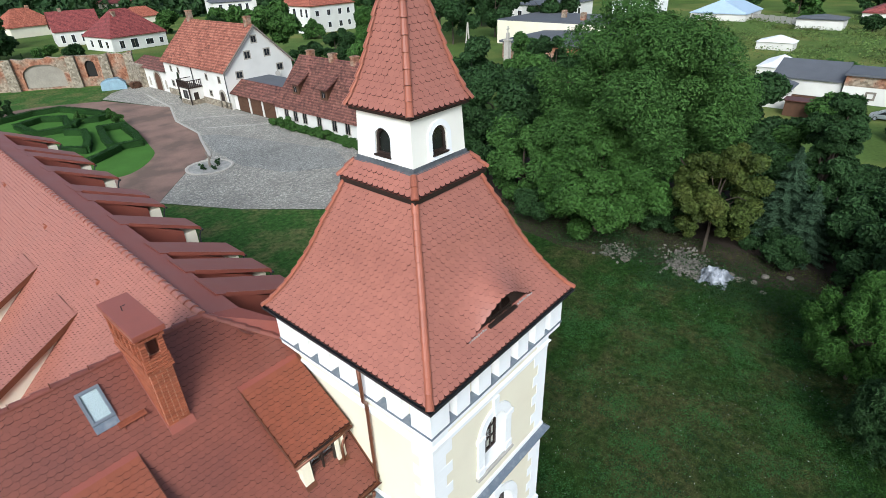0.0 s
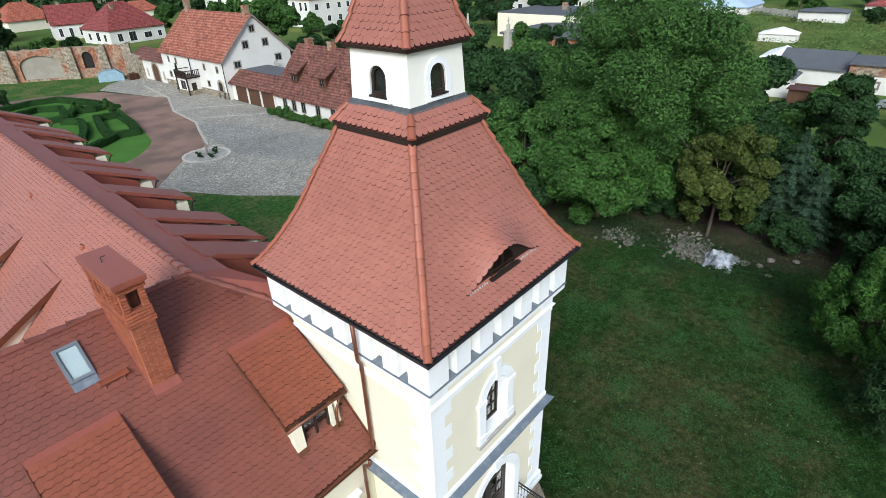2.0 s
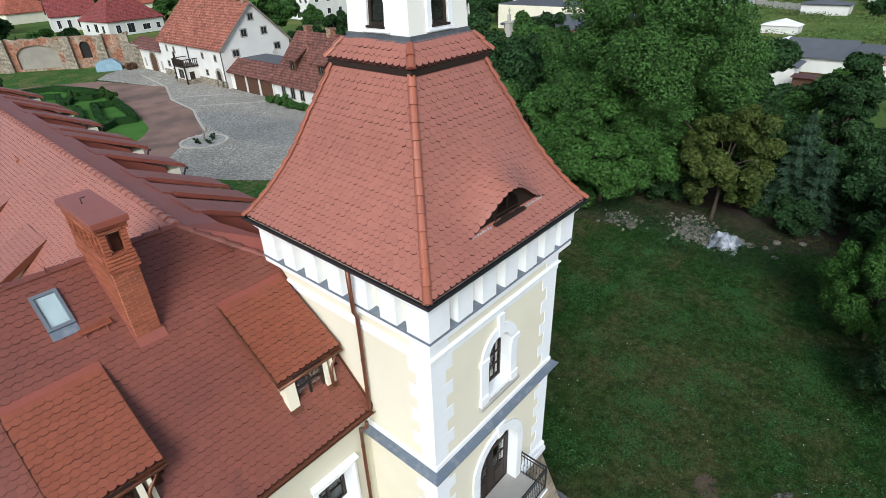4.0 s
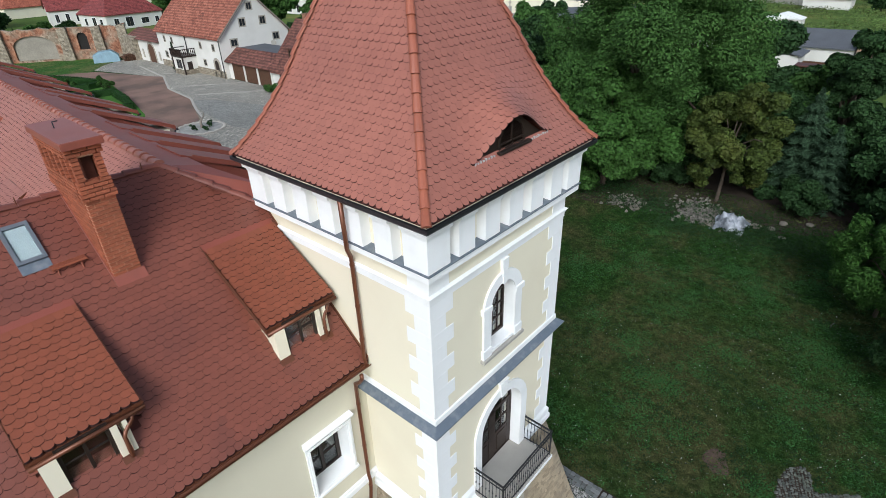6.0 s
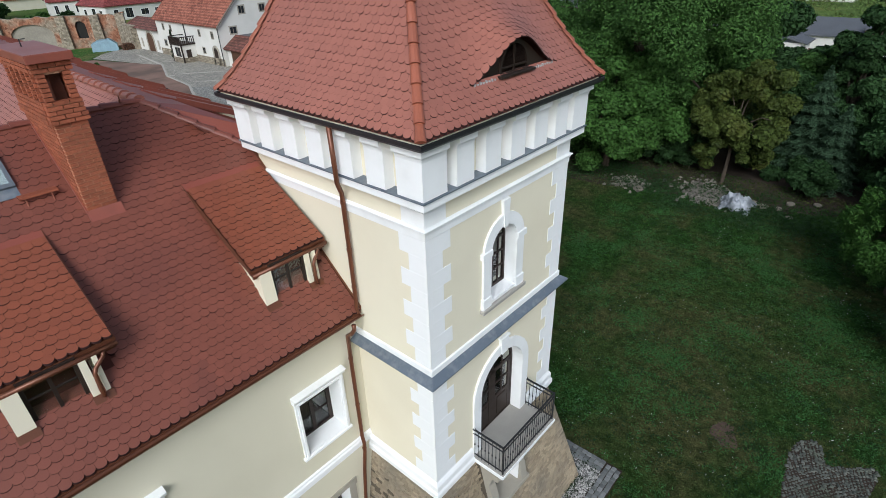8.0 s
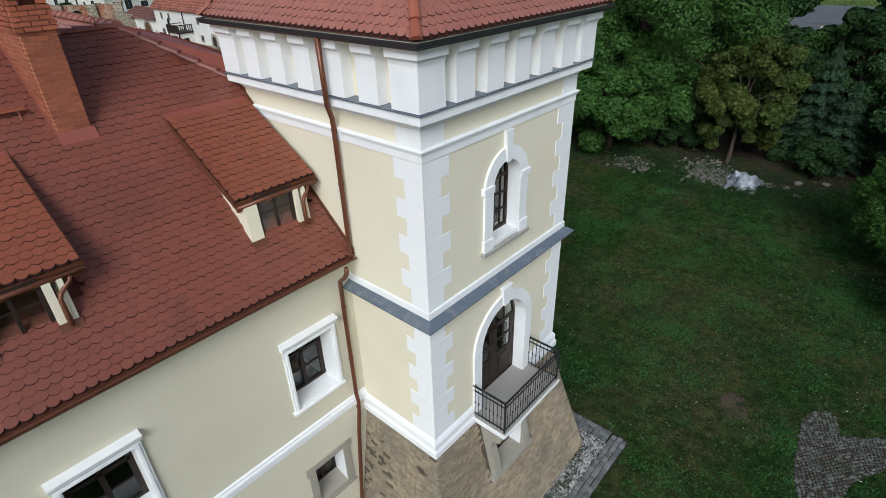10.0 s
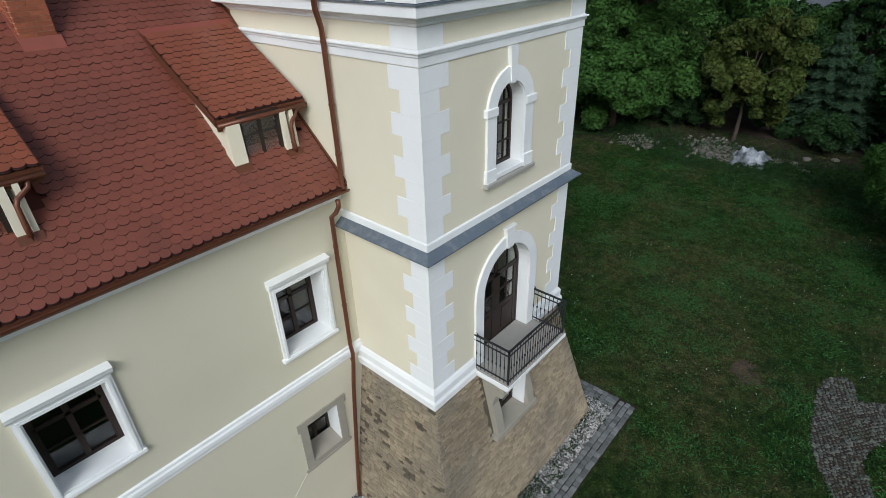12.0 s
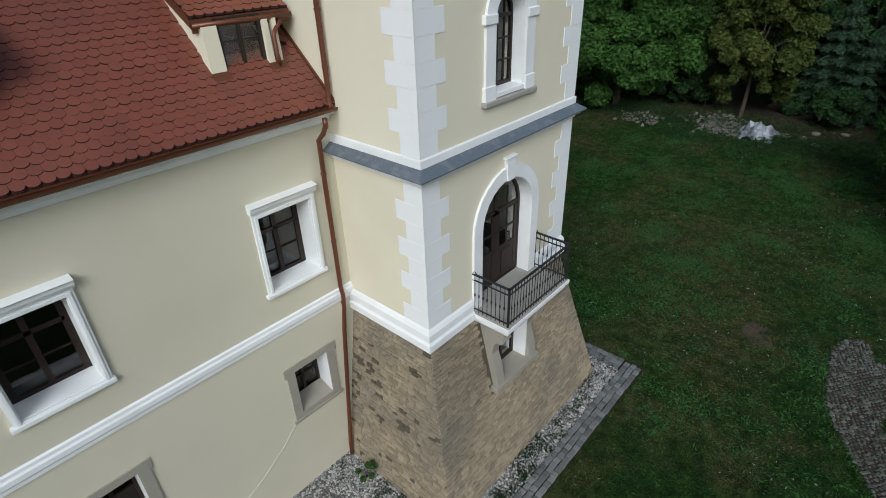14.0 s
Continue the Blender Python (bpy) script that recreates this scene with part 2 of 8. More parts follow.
def tile_field(name, spread, s_end, limits, mat, parent, u_range, s_start=0.0, steps=6, phase=0, thick=0.027, lift=0.012, skip=None, seed=1):
    """Rows of tiles on a roof: spread(u, s, h) gives places; limits(s) gives the least and most u."""
    rng = np.random.RandomState(seed)
    line = tile_outline(steps)
    k = len(line)
    h_line = lift * (1 - line[:, 1] / (TILE_G * 1.75)) + 0.006
    us, ss = [], []
    for j in range(int((s_end - s_start) / TILE_G)):
        for i in range(int(u_range[0] / TILE_W) - 1, int(u_range[1] / TILE_W) + 2):
            u, s = (i + 0.5 * ((j + phase) % 2)) * TILE_W, s_start + j * TILE_G
            lo, hi = limits(np.array([s + 0.03]))
            if lo[0] - 0.07 < u < hi[0] + 0.07 and not (skip and skip(u, s)):
                us.append(u)
                ss.append(s)
    n = len(us)
    us, ss = np.array(us)[:, None], np.array(ss)[:, None]
    rot, up = rng.normal(0, 0.007, (n, 1)), rng.normal(0, 0.0018, (n, 1))
    U = us + line[None, :, 0] - rot * line[None, :, 1] + rng.normal(0, 0.0012, (n, 1))
    S = ss + line[None, :, 1] + rot * line[None, :, 0] + rng.normal(0, 0.0018, (n, 1))
    H = h_line[None, :] + up + 0 * U
    lo, hi = limits(S.ravel())
    U = np.clip(U, lo.reshape(U.shape), hi.reshape(U.shape))
    S = np.minimum(S, s_end)
    rim = np.where(np.arange(k) < k - 2, 0.027, 0.0)[None, :]
    top = spread((us + (U - us) * (1 - rim * 0.7)).ravel(), (S + rim).ravel(), (H + thick).ravel()).reshape(n, k, 3)
    low = spread(U[:, :k - 2].ravel(), S[:, :k - 2].ravel(), H[:, :k - 2].ravel()).reshape(n, k - 2, 3)
    verts = np.concatenate([top, low], 1)
    m = verts.shape[1]
    base = (np.arange(n) * m)[:, None]
    caps = base + np.arange(k)[None, :]
    sides = np.concatenate([base + np.array([[i + 1, i, k + i, k + i + 1]]) for i in range(k - 3)], 0)
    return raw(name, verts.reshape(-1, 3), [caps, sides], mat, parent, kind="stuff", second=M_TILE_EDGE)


def plane_spread(origin, u_way, s_way):
    o, a, b = np.array(origin, float), np.array(u_way, float), np.array(s_way, float)
    a, b = a / np.linalg.norm(a), b / np.linalg.norm(b)
    nrm = np.cross(a, b)
    if nrm[2] < 0:
        nrm = -nrm
    return lambda u, s, h: o + np.outer(u, a) + np.outer(s, b) + np.outer(h, nrm)

M_LANTERN = material("pale_cream_render", (0.84, 0.81, 0.72), 0.8, 0.03, 1, 80, 0.1, stain=(0.6, 0.58, 0.5), stain_amount=0.25)
M_LEAD = material("pale_lead", (0.5, 0.52, 0.52), 0.5, 0.2, metal=0.3)

# ==== the tower ====
W, D = 5.4, 5.6
CX, CY = W / 2, D / 2
tower = thing("castle_tower", (CX, CY, 0), "cream and white rendered square tower with a red tiled bell roof", "tower")
SQUARE = [(0, 0, -1, -1), (W, 0, 1, -1), (W, D, 1, 1), (0, D, -1, 1)]


def front(u, v, d):
    return (u, d, v)


def west(u, v, d):
    return (d, u, v)


WIN = arch(2.12, 9.7, 3.14, 11.05)
DOOR = arch(1.78, 4.78, 3.72, 6.75)
front_wall = part("wall", panel(rect(0, 4.7, W, 14.35), [WIN, DOOR], front, 0.55), M_CREAM, tower, "cream rendered wall with white trim")
part("wall", panel(rect(0, 4.7, D, 14.35), [], west, 0.4), M_CREAM, tower)
part("wall", panel(rect(0, 4.7, D, 14.35), [], lambda u, v, d: (W - d, u, v), 0.4), M_CREAM, tower)
part("wall", panel(rect(0, 4.7, W, 14.35), [], lambda u, v, d: (u, D - d, v), 0.4), M_CREAM, tower)
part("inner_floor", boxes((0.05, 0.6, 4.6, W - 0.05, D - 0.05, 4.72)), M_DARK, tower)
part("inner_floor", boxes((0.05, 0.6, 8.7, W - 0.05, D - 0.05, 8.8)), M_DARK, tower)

# white band above the stone base, blue ledge, string course and cornice
part("base_band", sweep(bmesh.new(), [(4.06, 0, 0, -1), (W, 0, 1, -1), (W, D, 1, 1), (0, D, -1, 1), (0, 0, -1, -1), (1.44, 0, 0, -1)], [(0.0, 4.57), (0.09, 4.58), (0.12, 4.61), (0.12, 4.78), (0.08, 4.84), (0.08, 5.02), (0.04, 5.1), (0.003, 5.14)], closed=False), M_WHITE, tower, "white moulded band")
part("ledge_moulding", sweep(bmesh.new(), SQUARE, [(0.003, 8.44), (0.05, 8.46), (0.06, 8.52), (0.14, 8.56), (0.16, 8.62), (0.2, 8.645), (0.003, 8.647)]), M_WHITE, tower)
part("ledge_roof", sweep(bmesh.new(), SQUARE, [(0.2, 8.635), (0.245, 8.635), (0.245, 8.665), (0.045, 8.8), (0.003, 8.805)]), M_LEDGE, tower, "blue-grey sheet metal ledge with white droppings")
part("ledge_skirting", sweep(bmesh.new(), SQUARE, [(0.003, 8.805), (0.045, 8.805), (0.045, 8.95), (0.03, 8.97), (0.003, 8.975)]), M_WHITE, tower)
part("string_course", sweep(bmesh.new(), SQUARE, [(0.003, 12.24), (0.03, 12.245), (0.03, 12.385), (0.055, 12.4), (0.06, 12.44), (0.09, 12.455), (0.09, 12.48), (0.003, 12.51)]), M_WHITE, tower)
part("cornice", sweep(bmesh.new(), SQUARE, [(0.003, 12.85), (0.03, 12.86), (0.04, 12.9), (0.075, 12.92), (0.09, 12.96), (0.23, 13.0), (0.25, 13.01), (0.25, 13.185), (0.003, 13.19)]), M_WHITE, tower)
part("cornice_flashing", sweep(bmesh.new(), SQUARE, [(0.253, 13.175), (0.285, 13.175), (0.285, 13.2), (0.01, 13.225)]), M_LEDGE, tower)

# quoins: long and short blocks at the visible corners
QH = 0.412


def quoin_mesh(length):
    me = bpy.data.meshes.new("quoin")
    bm = boxes((0, -0.014, 0.001, length, 0.0, QH - 0.001), bevel=0.002)
    bm.to_mesh(me)
    bm.free()
    me.materials.append(M_WHITE)
    return me


q_long, q_short = quoin_mesh(0.74), quoin_mesh(0.49)


def quoin_stack(parent, z0, z1, places, first=0):
    count = max(1, round((z1 - z0) / QH))
    for px, py, turn in places:
        for i in range(count):
            ob = new("quoin", q_long if (i + first) % 2 == 0 else q_short)
            ob.parent = parent
            ob.matrix_basis = Matrix.Translation(Vector((px, py, z0 + i * (z1 - z0) / count)) - origin_of(parent)) @ pose(0, 0, 0, 0, 0, turn) @ Matrix.Diagonal((1, 1, (z1 - z0) / count / QH, 1))


# front face: near corner runs to +x; far corner is mirrored by a half turn of the block's own box
quoin_stack(front_wall, 5.15, 8.43, [(-0.013, 0, 0), (0, -0.014, -90)])
quoin_stack(front_wall, 8.98, 12.23, [(-0.013, 0, 0), (0, -0.014, -90)], 1)


def mirrored(me, name):
    m2 = me.copy()
    m2.name = name
    m2.transform(Matrix.Diagonal((-1, 1, 1, 1)))
    m2.flip_normals()
    return m2


ql2, qs2 = mirrored(q_long, "quoin"), mirrored(q_short, "quoin")
_keep = (q_long, q_short)
q_long, q_short = ql2, qs2
quoin_stack(front_wall, 5.15, 8.43, [(W + 0.013, 0, 0)])
quoin_stack(front_wall, 8.98, 12.23, [(W + 0.013, 0, 0)], 1)
# west face blocks run to +y from the near corner
for ob in list(front_wall.children):
    if abs(ob.matrix_basis.to_euler().z) > 0.5:
        ob.data = ql2 if ob.data == _keep[0] else qs2
for q in ((-0.02, -0.02, 12.515, 0.6, 0.003, 12.845), (-0.02, 0.005, 12.515, 0.0, 0.6, 12.845), (W - 0.6, -0.02, 12.515, W + 0.02, 0.003, 12.845)):
    part("frieze_block", boxes(q), M_WHITE, tower)

# modillions under the eaves
MOD_W = 0.52
MOD_PROFILE = [(0.255, 13.215), (0.257, 13.95), (0.275, 14.02), (0.3, 14.06), (0.34, 14.075), (0.34, 14.262)]


def modillion_bm():
    bm = bmesh.new()
    prism(bm, [(-MOD_W / 2, 0.12, 13.215)] + [(-MOD_W / 2, -o, z) for o, z in MOD_PROFILE] + [(-MOD_W / 2, 0.12, 14.262)], (MOD_W, 0, 0))
    bmesh.ops.recalc_face_normals(bm, faces=bm.faces)
    return bm


part("frieze", sweep(bmesh.new(), SQUARE, [(0.003, 13.2), (0.006, 13.21), (0.006, 14.12), (0.12, 14.14), (0.15, 14.17), (0.15, 14.262), (0.003, 14.262)]), M_CREAM, tower, "white frieze between the eave brackets")
mod_me = bpy.data.meshes.new("modillion")
_bm = modillion_bm()
_bm.to_mesh(mod_me)
_bm.free()
mod_me.materials.append(M_WHITE)
for side, length in ((0, W), (90, D), (180, W), (270, D)):
    for i in range(1, 6):
        c = -0.2 + MOD_W / 2 + i * (length + 0.4 - MOD_W) / 6
        m = {0: pose(c, 0, 0), 90: pose(W, c, 0, 0, 0, 90), 180: pose(c, D, 0, 0, 0, 180), 270: pose(0, c, 0, 0, 0, 270)}[side]
        ob = new("modillion", mod_me)
        ob.parent = tower
        ob.matrix_basis = Matrix.Translation(-origin_of(tower)) @ m
for x, y, sx, sy in ((0, 0, -1, -1), (W, 0, 1, -1), (W, D, 1, 1), (0, D, -1, 1)):
    bm = bmesh.new()
    prof = MOD_PROFILE
    inn = 0.4
    rings = [[bm.verts.new(p) for p in ((x + sx * o, y + sy * o, z), (x - sx * inn, y + sy * o, z), (x - sx * inn, y - sy * inn, z), (x + sx * o, y - sy * inn, z))] for o, z in prof]
    for a, b in zip(rings, rings[1:]):
        for k in range(4):
            bm.faces.new((a[k], a[(k + 1) % 4], b[(k + 1) % 4], b[k]))
    bm.faces.new(rings[0])
    bm.faces.new(rings[-1])
    part("corner_modillion", bm, M_WHITE, tower)
part("eave_soffit", sweep(bmesh.new(), SQUARE, [(0.003, 14.262), (0.4, 14.265), (0.4, 14.35), (0.003, 14.36)]), M_CREAM, tower)
part("gutter", sweep(bmesh.new(), SQUARE, [(0.402, 14.33), (0.4, 14.27), (0.43, 14.245), (0.48, 14.25), (0.51, 14.29), (0.51, 14.36), (0.495, 14.36), (0.49, 14.3), (0.46, 14.27), (0.43, 14.275)]), M_GUTTER, tower, "black half-round gutter")

# the roof: half width from the middle against height
ROOF = [(3.14, 14.38), (2.86, 14.71), (2.6, 15.1), (2.34, 15.54), (2.08, 16.04), (1.85, 16.56), (1.66, 17.05), (1.45, 17.5), (1.27, 17.92), (1.16, 18.22)]
r_tab, z_tab = np.array(ROOF).T
s_tab = np.concatenate([[0], np.cumsum(np.hypot(np.diff(r_tab), np.diff(z_tab)))])
ASPECT = 3.24 / 3.14
EYE_S, EYE_U, EYE_W, EYE_H, EYE_L = 4 * TILE_G, 0.1, 1.75, 0.72, 2.1


def eyelid_lift(u, s):
    bell = np.where(np.abs(u - EYE_U) < EYE_W, 0.5 + 0.5 * np.cos(np.pi * (u - EYE_U) / EYE_W), 0) ** 1.3
    fade = np.clip(1 - (s - EYE_S) / EYE_L, 0, 1) ** 1.6 * (s >= EYE_S - 0.02)
    return EYE_H * bell * fade


def tower_spread(face, lid_on=1.0):
    def f(u, s, h):
        r, z = np.interp(s, s_tab, r_tab), np.interp(s, s_tab, z_tab)
        dr, dz = np.interp(s + 0.05, s_tab, r_tab) - np.interp(s - 0.05, s_tab, r_tab), np.interp(s + 0.05, s_tab, z_tab) - np.interp(s - 0.05, s_tab, z_tab)
        ln = np.hypot(dr, dz)
        out, zz = r + h * dz / ln, z - h * dr / ln
        if face == "front":
            up = eyelid_lift(u, s) * lid_on
            return np.stack([CX + u, CY - out * ASPECT - 0.16 * up, zz + up], -1)
        if face == "west":
            return np.stack([CX - out, CY - u, zz], -1)
        if face == "back":
            return np.stack([CX - u, CY + out * ASPECT, zz], -1)
        return np.stack([CX + out, CY + u, zz], -1)
    return f


def tower_limits(face):
    k = 1.0 if face in ("front", "back") else ASPECT
    return lambda s: (-np.interp(s, s_tab, r_tab) * k, np.interp(s, s_tab, r_tab) * k)


tower_roof_bm = bmesh.new()
rings = []
for r, z in ROOF:
    rings.append([tower_roof_bm.verts.new(p) for p in ((CX - r, CY - r * ASPECT, z), (CX + r, CY - r * ASPECT, z), (CX + r, CY + r * ASPECT, z), (CX - r, CY + r * ASPECT, z))])
for a, b in zip(rings, rings[1:]):
    for k in range(4):
        tower_roof_bm.faces.new((a[k], a[(k + 1) % 4], b[(k + 1) % 4], b[k]))
tower_roof_bm.faces.new(rings[0])
tower_roof = part("roof", tower_roof_bm, M_TILE_BACK, tower, "red plain-tile bell roof with an eyelid dormer")
for n, face in enumerate(("front", "west", "back", "east")):
    tile_field("roof_tiles", tower_spread(face, 0.0), EYE_S + 0.11, tower_limits(face), M_TILE, tower_roof, (-3.4, 3.4), seed=n + 3)
    tile_field("roof_tiles", tower_spread(face), float(s_tab[-1]), tower_limits(face), M_TILE, tower_roof, (-3.4, 3.4), s_start=EYE_S, phase=0, seed=n + 13)

# hip tiles
hip_profile = [(math.cos(a), math.sin(a)) for a in [math.pi * k / 6 for k in range(7)]]


def hip_run(points, parent, radius=0.085, piece=0.33, over=0.05, name="hip_tile", mat=None):
    """Half-round tiles laid one over the other along a line of points."""
    pts = [np.array(p, float) for p in points]
    seg = np.concatenate([[0], np.cumsum([np.linalg.norm(b - a) for a, b in zip(pts, pts[1:])])])
    at = lambda d: np.array([np.interp(d, seg, [p[i] for p in pts]) for i in range(3)])
    count = max(1, int(round(seg[-1] / piece)))
    step = seg[-1] / count
    for i in range(count):
        a, b = Vector(at(i * step)), Vector(at(min((i + 1) * step + over, seg[-1])))
        d = (b - a).normalized()
        side = d.cross(Vector((0, 0, 1))).normalized()
        up = side.cross(d).normalized()
        bm = bmesh.new()
        loops = []
        for p, r, lft in ((a, radius * 1.12, 0.03), (a + (b - a) * 0.12, radius * 1.12, 0.028), (b, radius * 0.9, 0.0)):
            loops.append([bm.verts.new(p + side * c * r + up * (sn * r * 0.85 + lft - 0.02)) for c, sn in hip_profile])
        for l0, l1 in zip(loops, loops[1:]):
            for k in range(6):
                bm.faces.new((l0[k], l0[k + 1], l1[k + 1], l1[k]))
        bm.faces.new(loops[0])
        part(name, bm, mat or M_HIP, parent)


for sx, sy in ((-1, -1), (1, -1), (-1, 1), (1, 1)):
    hip_run([(CX + sx * (r + 0.02), CY + sy * (r * ASPECT + 0.02), z + 0.02) for r, z in ROOF], tower_roof, 0.09, 0.36)

# eyelid dormer front: dark boards, a small arched window and lead strips
ey_r, ey_z = float(np.interp(EYE_S + 0.07, s_tab, r_tab)), float(np.interp(EYE_S + 0.07, s_tab, z_tab))
ey_y = CY - ey_r * ASPECT
lid = [(CX + EYE_U + u, ey_z + float(eyelid_lift(np.array([EYE_U + u]), np.array([EYE_S + 0.02]))[0]) * 0.98 - 0.05) for u in np.linspace(EYE_W * 0.93, -EYE_W * 0.93, 25)]
eyelid = part("eyelid_front", slab([(CX + EYE_U - EYE_W * 0.93, ey_z - 0.05), (CX + EYE_U + EYE_W * 0.93, ey_z - 0.05)] + lid, front, ey_y + 0.03, ey_y + 0.07), M_FRAME, tower_roof, "dark board front of the eyelid dormer")
ec = CX + EYE_U
part("window_frame", ring_solid(arch(ec - 0.5, ey_z + 0.0, ec + 0.5, ey_z + 0.12, 12), arch(ec - 0.44, ey_z + 0.05, ec + 0.44, ey_z + 0.12, 12), front, ey_y - 0.02, ey_y + 0.06), M_FRAME, eyelid)
part("pane", slab(arch(ec - 0.44, ey_z + 0.05, ec + 0.44, ey_z + 0.12, 12), front, ey_y + 0.03, ey_y + 0.04), M_GLASS, eyelid)
part("window_bar", boxes((ec - 0.015, ey_y - 0.01, ey_z + 0.05, ec + 0.015, ey_y + 0.03, ey_z + 0.54), (ec - 0.44, ey_y - 0.01, ey_z + 0.12, ec + 0.44, ey_y + 0.03, ey_z + 0.15)), M_FRAME, eyelid)
part("window_ledge", boxes((ec - 0.6, ey_y - 0.14, ey_z - 0.03, ec + 0.6, ey_y + 0.06, ey_z + 0.03), bevel=0.01), M_FRAME, eyelid)

for i in range(9):
    for sgn in (-1, 1):
        u = ec + sgn * (0.72 + i * 0.09)
        if i < 8:
            part("lead_strip", boxes((u - 0.022, ey_y - 0.07, ey_z - 0.06, u + 0.022, ey_y + 0.02, ey_z + 0.005 + 0.015 * (i % 2))), M_LEAD, eyelid)

# lantern skirt, walls, windows and spire
LX, LY = CX + 0.05, CY
part("skirt_soffit", sweep(bmesh.new(), [(LX, LY, -1, -1), (LX, LY, 1, -1), (LX, LY, 1, 1), (LX, LY, -1, 1)], [(1.1, 17.95), (1.18, 18.0), (1.18, 18.16), (1.27, 18.18), (1.27, 18.26), (1.0, 18.4)]), M_WOOD, tower)
SK = [(1.34, 18.24), (1.25, 18.36), (1.15, 18.5), (1.06, 18.62), (1.02, 18.68)]
sk_r, sk_z = np.array(SK).T
sk_s = np.concatenate([[0], np.cumsum(np.hypot(np.diff(sk_r), np.diff(sk_z)))])
SP = [(1.06, 20.02), (0.97, 20.2), (0.88, 20.42), (0.79, 20.68), (0.7, 20.97), (0.59, 21.37), (0.49, 21.77), (0.395, 22.15), (0.02, 23.6)]
sp_r, sp_z = np.array(SP).T
sp_s = np.concatenate([[0], np.cumsum(np.hypot(np.diff(sp_r), np.diff(sp_z)))])


def turned(face, rt, zt, st):
    def f(u, s, h):
        r, z = np.interp(s, st, rt), np.interp(s, st, zt)
        dr, dz = np.interp(s + 0.04, st, rt) - np.interp(s - 0.04, st, rt), np.interp(s + 0.04, st, zt) - np.interp(s - 0.04, st, zt)
        ln = np.hypot(dr, dz)
        o, zz = r + h * dz / ln, z - h * dr / ln
        x, y = {0: (u, -o), 1: (-o, -u), 2: (-u, o), 3: (o, u)}[face]
        return np.stack([LX + x, LY + y, zz], -1)
    return f


def turned_roof(name, table, rt, zt, st, label):
    bm = bmesh.new()
    rings = [[bm.verts.new((LX + a * r, LY + b * r, z)) for a, b in ((-1, -1), (1, -1), (1, 1), (-1, 1))] for r, z in table]
    for a, b in zip(rings, rings[1:]):
        for k in range(4):
            bm.faces.new((a[k], a[(k + 1) % 4], b[(k + 1) % 4], b[k]))
    ob = part(name, bm, M_TILE_BACK, tower, label)
    for face in range(4):
        tile_field("roof_tiles", turned(face, rt, zt, st), float(st[-1]), lambda s: (-np.interp(s, st, rt), np.interp(s, st, rt)), M_TILE, ob, (-1.4, 1.4), seed=face + 20)
    for sx, sy in ((-1, -1), (1, -1), (-1, 1), (1, 1)):
        hip_run([(LX + sx * (r + 0.015), LY + sy * (r + 0.015), z + 0.015) for r, z in table], ob, 0.085, 0.36)
    return ob


part("skirt_fascia", sweep(bmesh.new(), [(LX, LY, -1, -1), (LX, LY, 1, -1), (LX, LY, 1, 1), (LX, LY, -1, 1)], [(1.15, 18.06), (1.31, 18.09), (1.335, 18.11), (1.335, 18.225), (1.2, 18.235)]), M_FRAME, tower, "dark board under the skirt roof")
turned_roof("skirt_roof", SK, sk_r, sk_z, sk_s, "small tiled skirt roof below the lantern")
part("skirt_flashing", sweep(bmesh.new(), [(LX, LY, -1, -1), (LX, LY, 1, -1), (LX, LY, 1, 1), (LX, LY, -1, 1)], [(1.08, 18.62), (1.06, 18.69), (0.995, 18.71), (0.985, 18.79), (0.93, 18.8)]), material("dark_lead_flashing", (0.085, 0.092, 0.1), 0.6, 0.3, 2, 20, 0.1, stain=(0.2, 0.2, 0.2), stain_amount=0.3, stain_scale=4), tower)
LB, LT, LZ0, LZ1 = 0.965, 0.9, 18.6, 20.06
for face in range(4):
    def lan(u, v, d, face=face):
        r = LB + (LT - LB) * (v - LZ0) / (LZ1 - LZ0)
        x, y = {0: (u, -r + d), 1: (-r + d, -u), 2: (-u, r - d), 3: (r - d, u)}[face]
        return (LX + x, LY + y, v)
    hole = arch(-0.27, 18.95, 0.27, 19.34, 12)
    quad = [(-LB, LZ0), (LB, LZ0), (LT, LZ1), (-LT, LZ1)]
    wall = part("lantern_wall", panel(quad, [hole], lan, 0.2), M_LANTERN, tower, "cream lantern wall with a small arched window")
    part("surround", ring_solid(arch(-0.41, 18.86, 0.41, 19.34, 12, 1.0), arch(-0.27, 18.95, 0.27, 19.34, 12), lan, -0.035, 0.01), M_WHITE, wall)
    part("sill", slab(rect(-0.42, 18.83, 0.42, 18.89), lan, -0.07, 0.0), M_WHITE, wall)
    part("window_frame", ring_solid(arch(-0.27, 18.95, 0.27, 19.34, 12), arch(-0.2, 19.02, 0.2, 19.34, 12), lan, 0.03, 0.09), M_FRAME, wall)
    part("pane", slab(arch(-0.2, 19.02, 0.2, 19.34, 12), lan, 0.06, 0.07), M_GLASS, wall)
    # added board, blackened to give the darkness behind the pane
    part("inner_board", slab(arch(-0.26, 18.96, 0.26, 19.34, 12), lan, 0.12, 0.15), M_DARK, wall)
    part("window_ledge", slab(rect(-0.29, 18.91, 0.29, 18.955), lan, -0.06, 0.08), M_FRAME, wall)
part("spire_fascia", sweep(bmesh.new(), [(LX, LY, -1, -1), (LX, LY, 1, -1), (LX, LY, 1, 1), (LX, LY, -1, 1)], [(0.8, 19.94), (1.0, 19.93), (1.035, 19.945), (1.045, 20.015), (0.8, 20.06)]), M_FRAME, tower, "dark board under the spire eaves")
turned_roof("spire_roof", SP, sp_r, sp_z, sp_s, "steep red tiled spire with hip tiles")


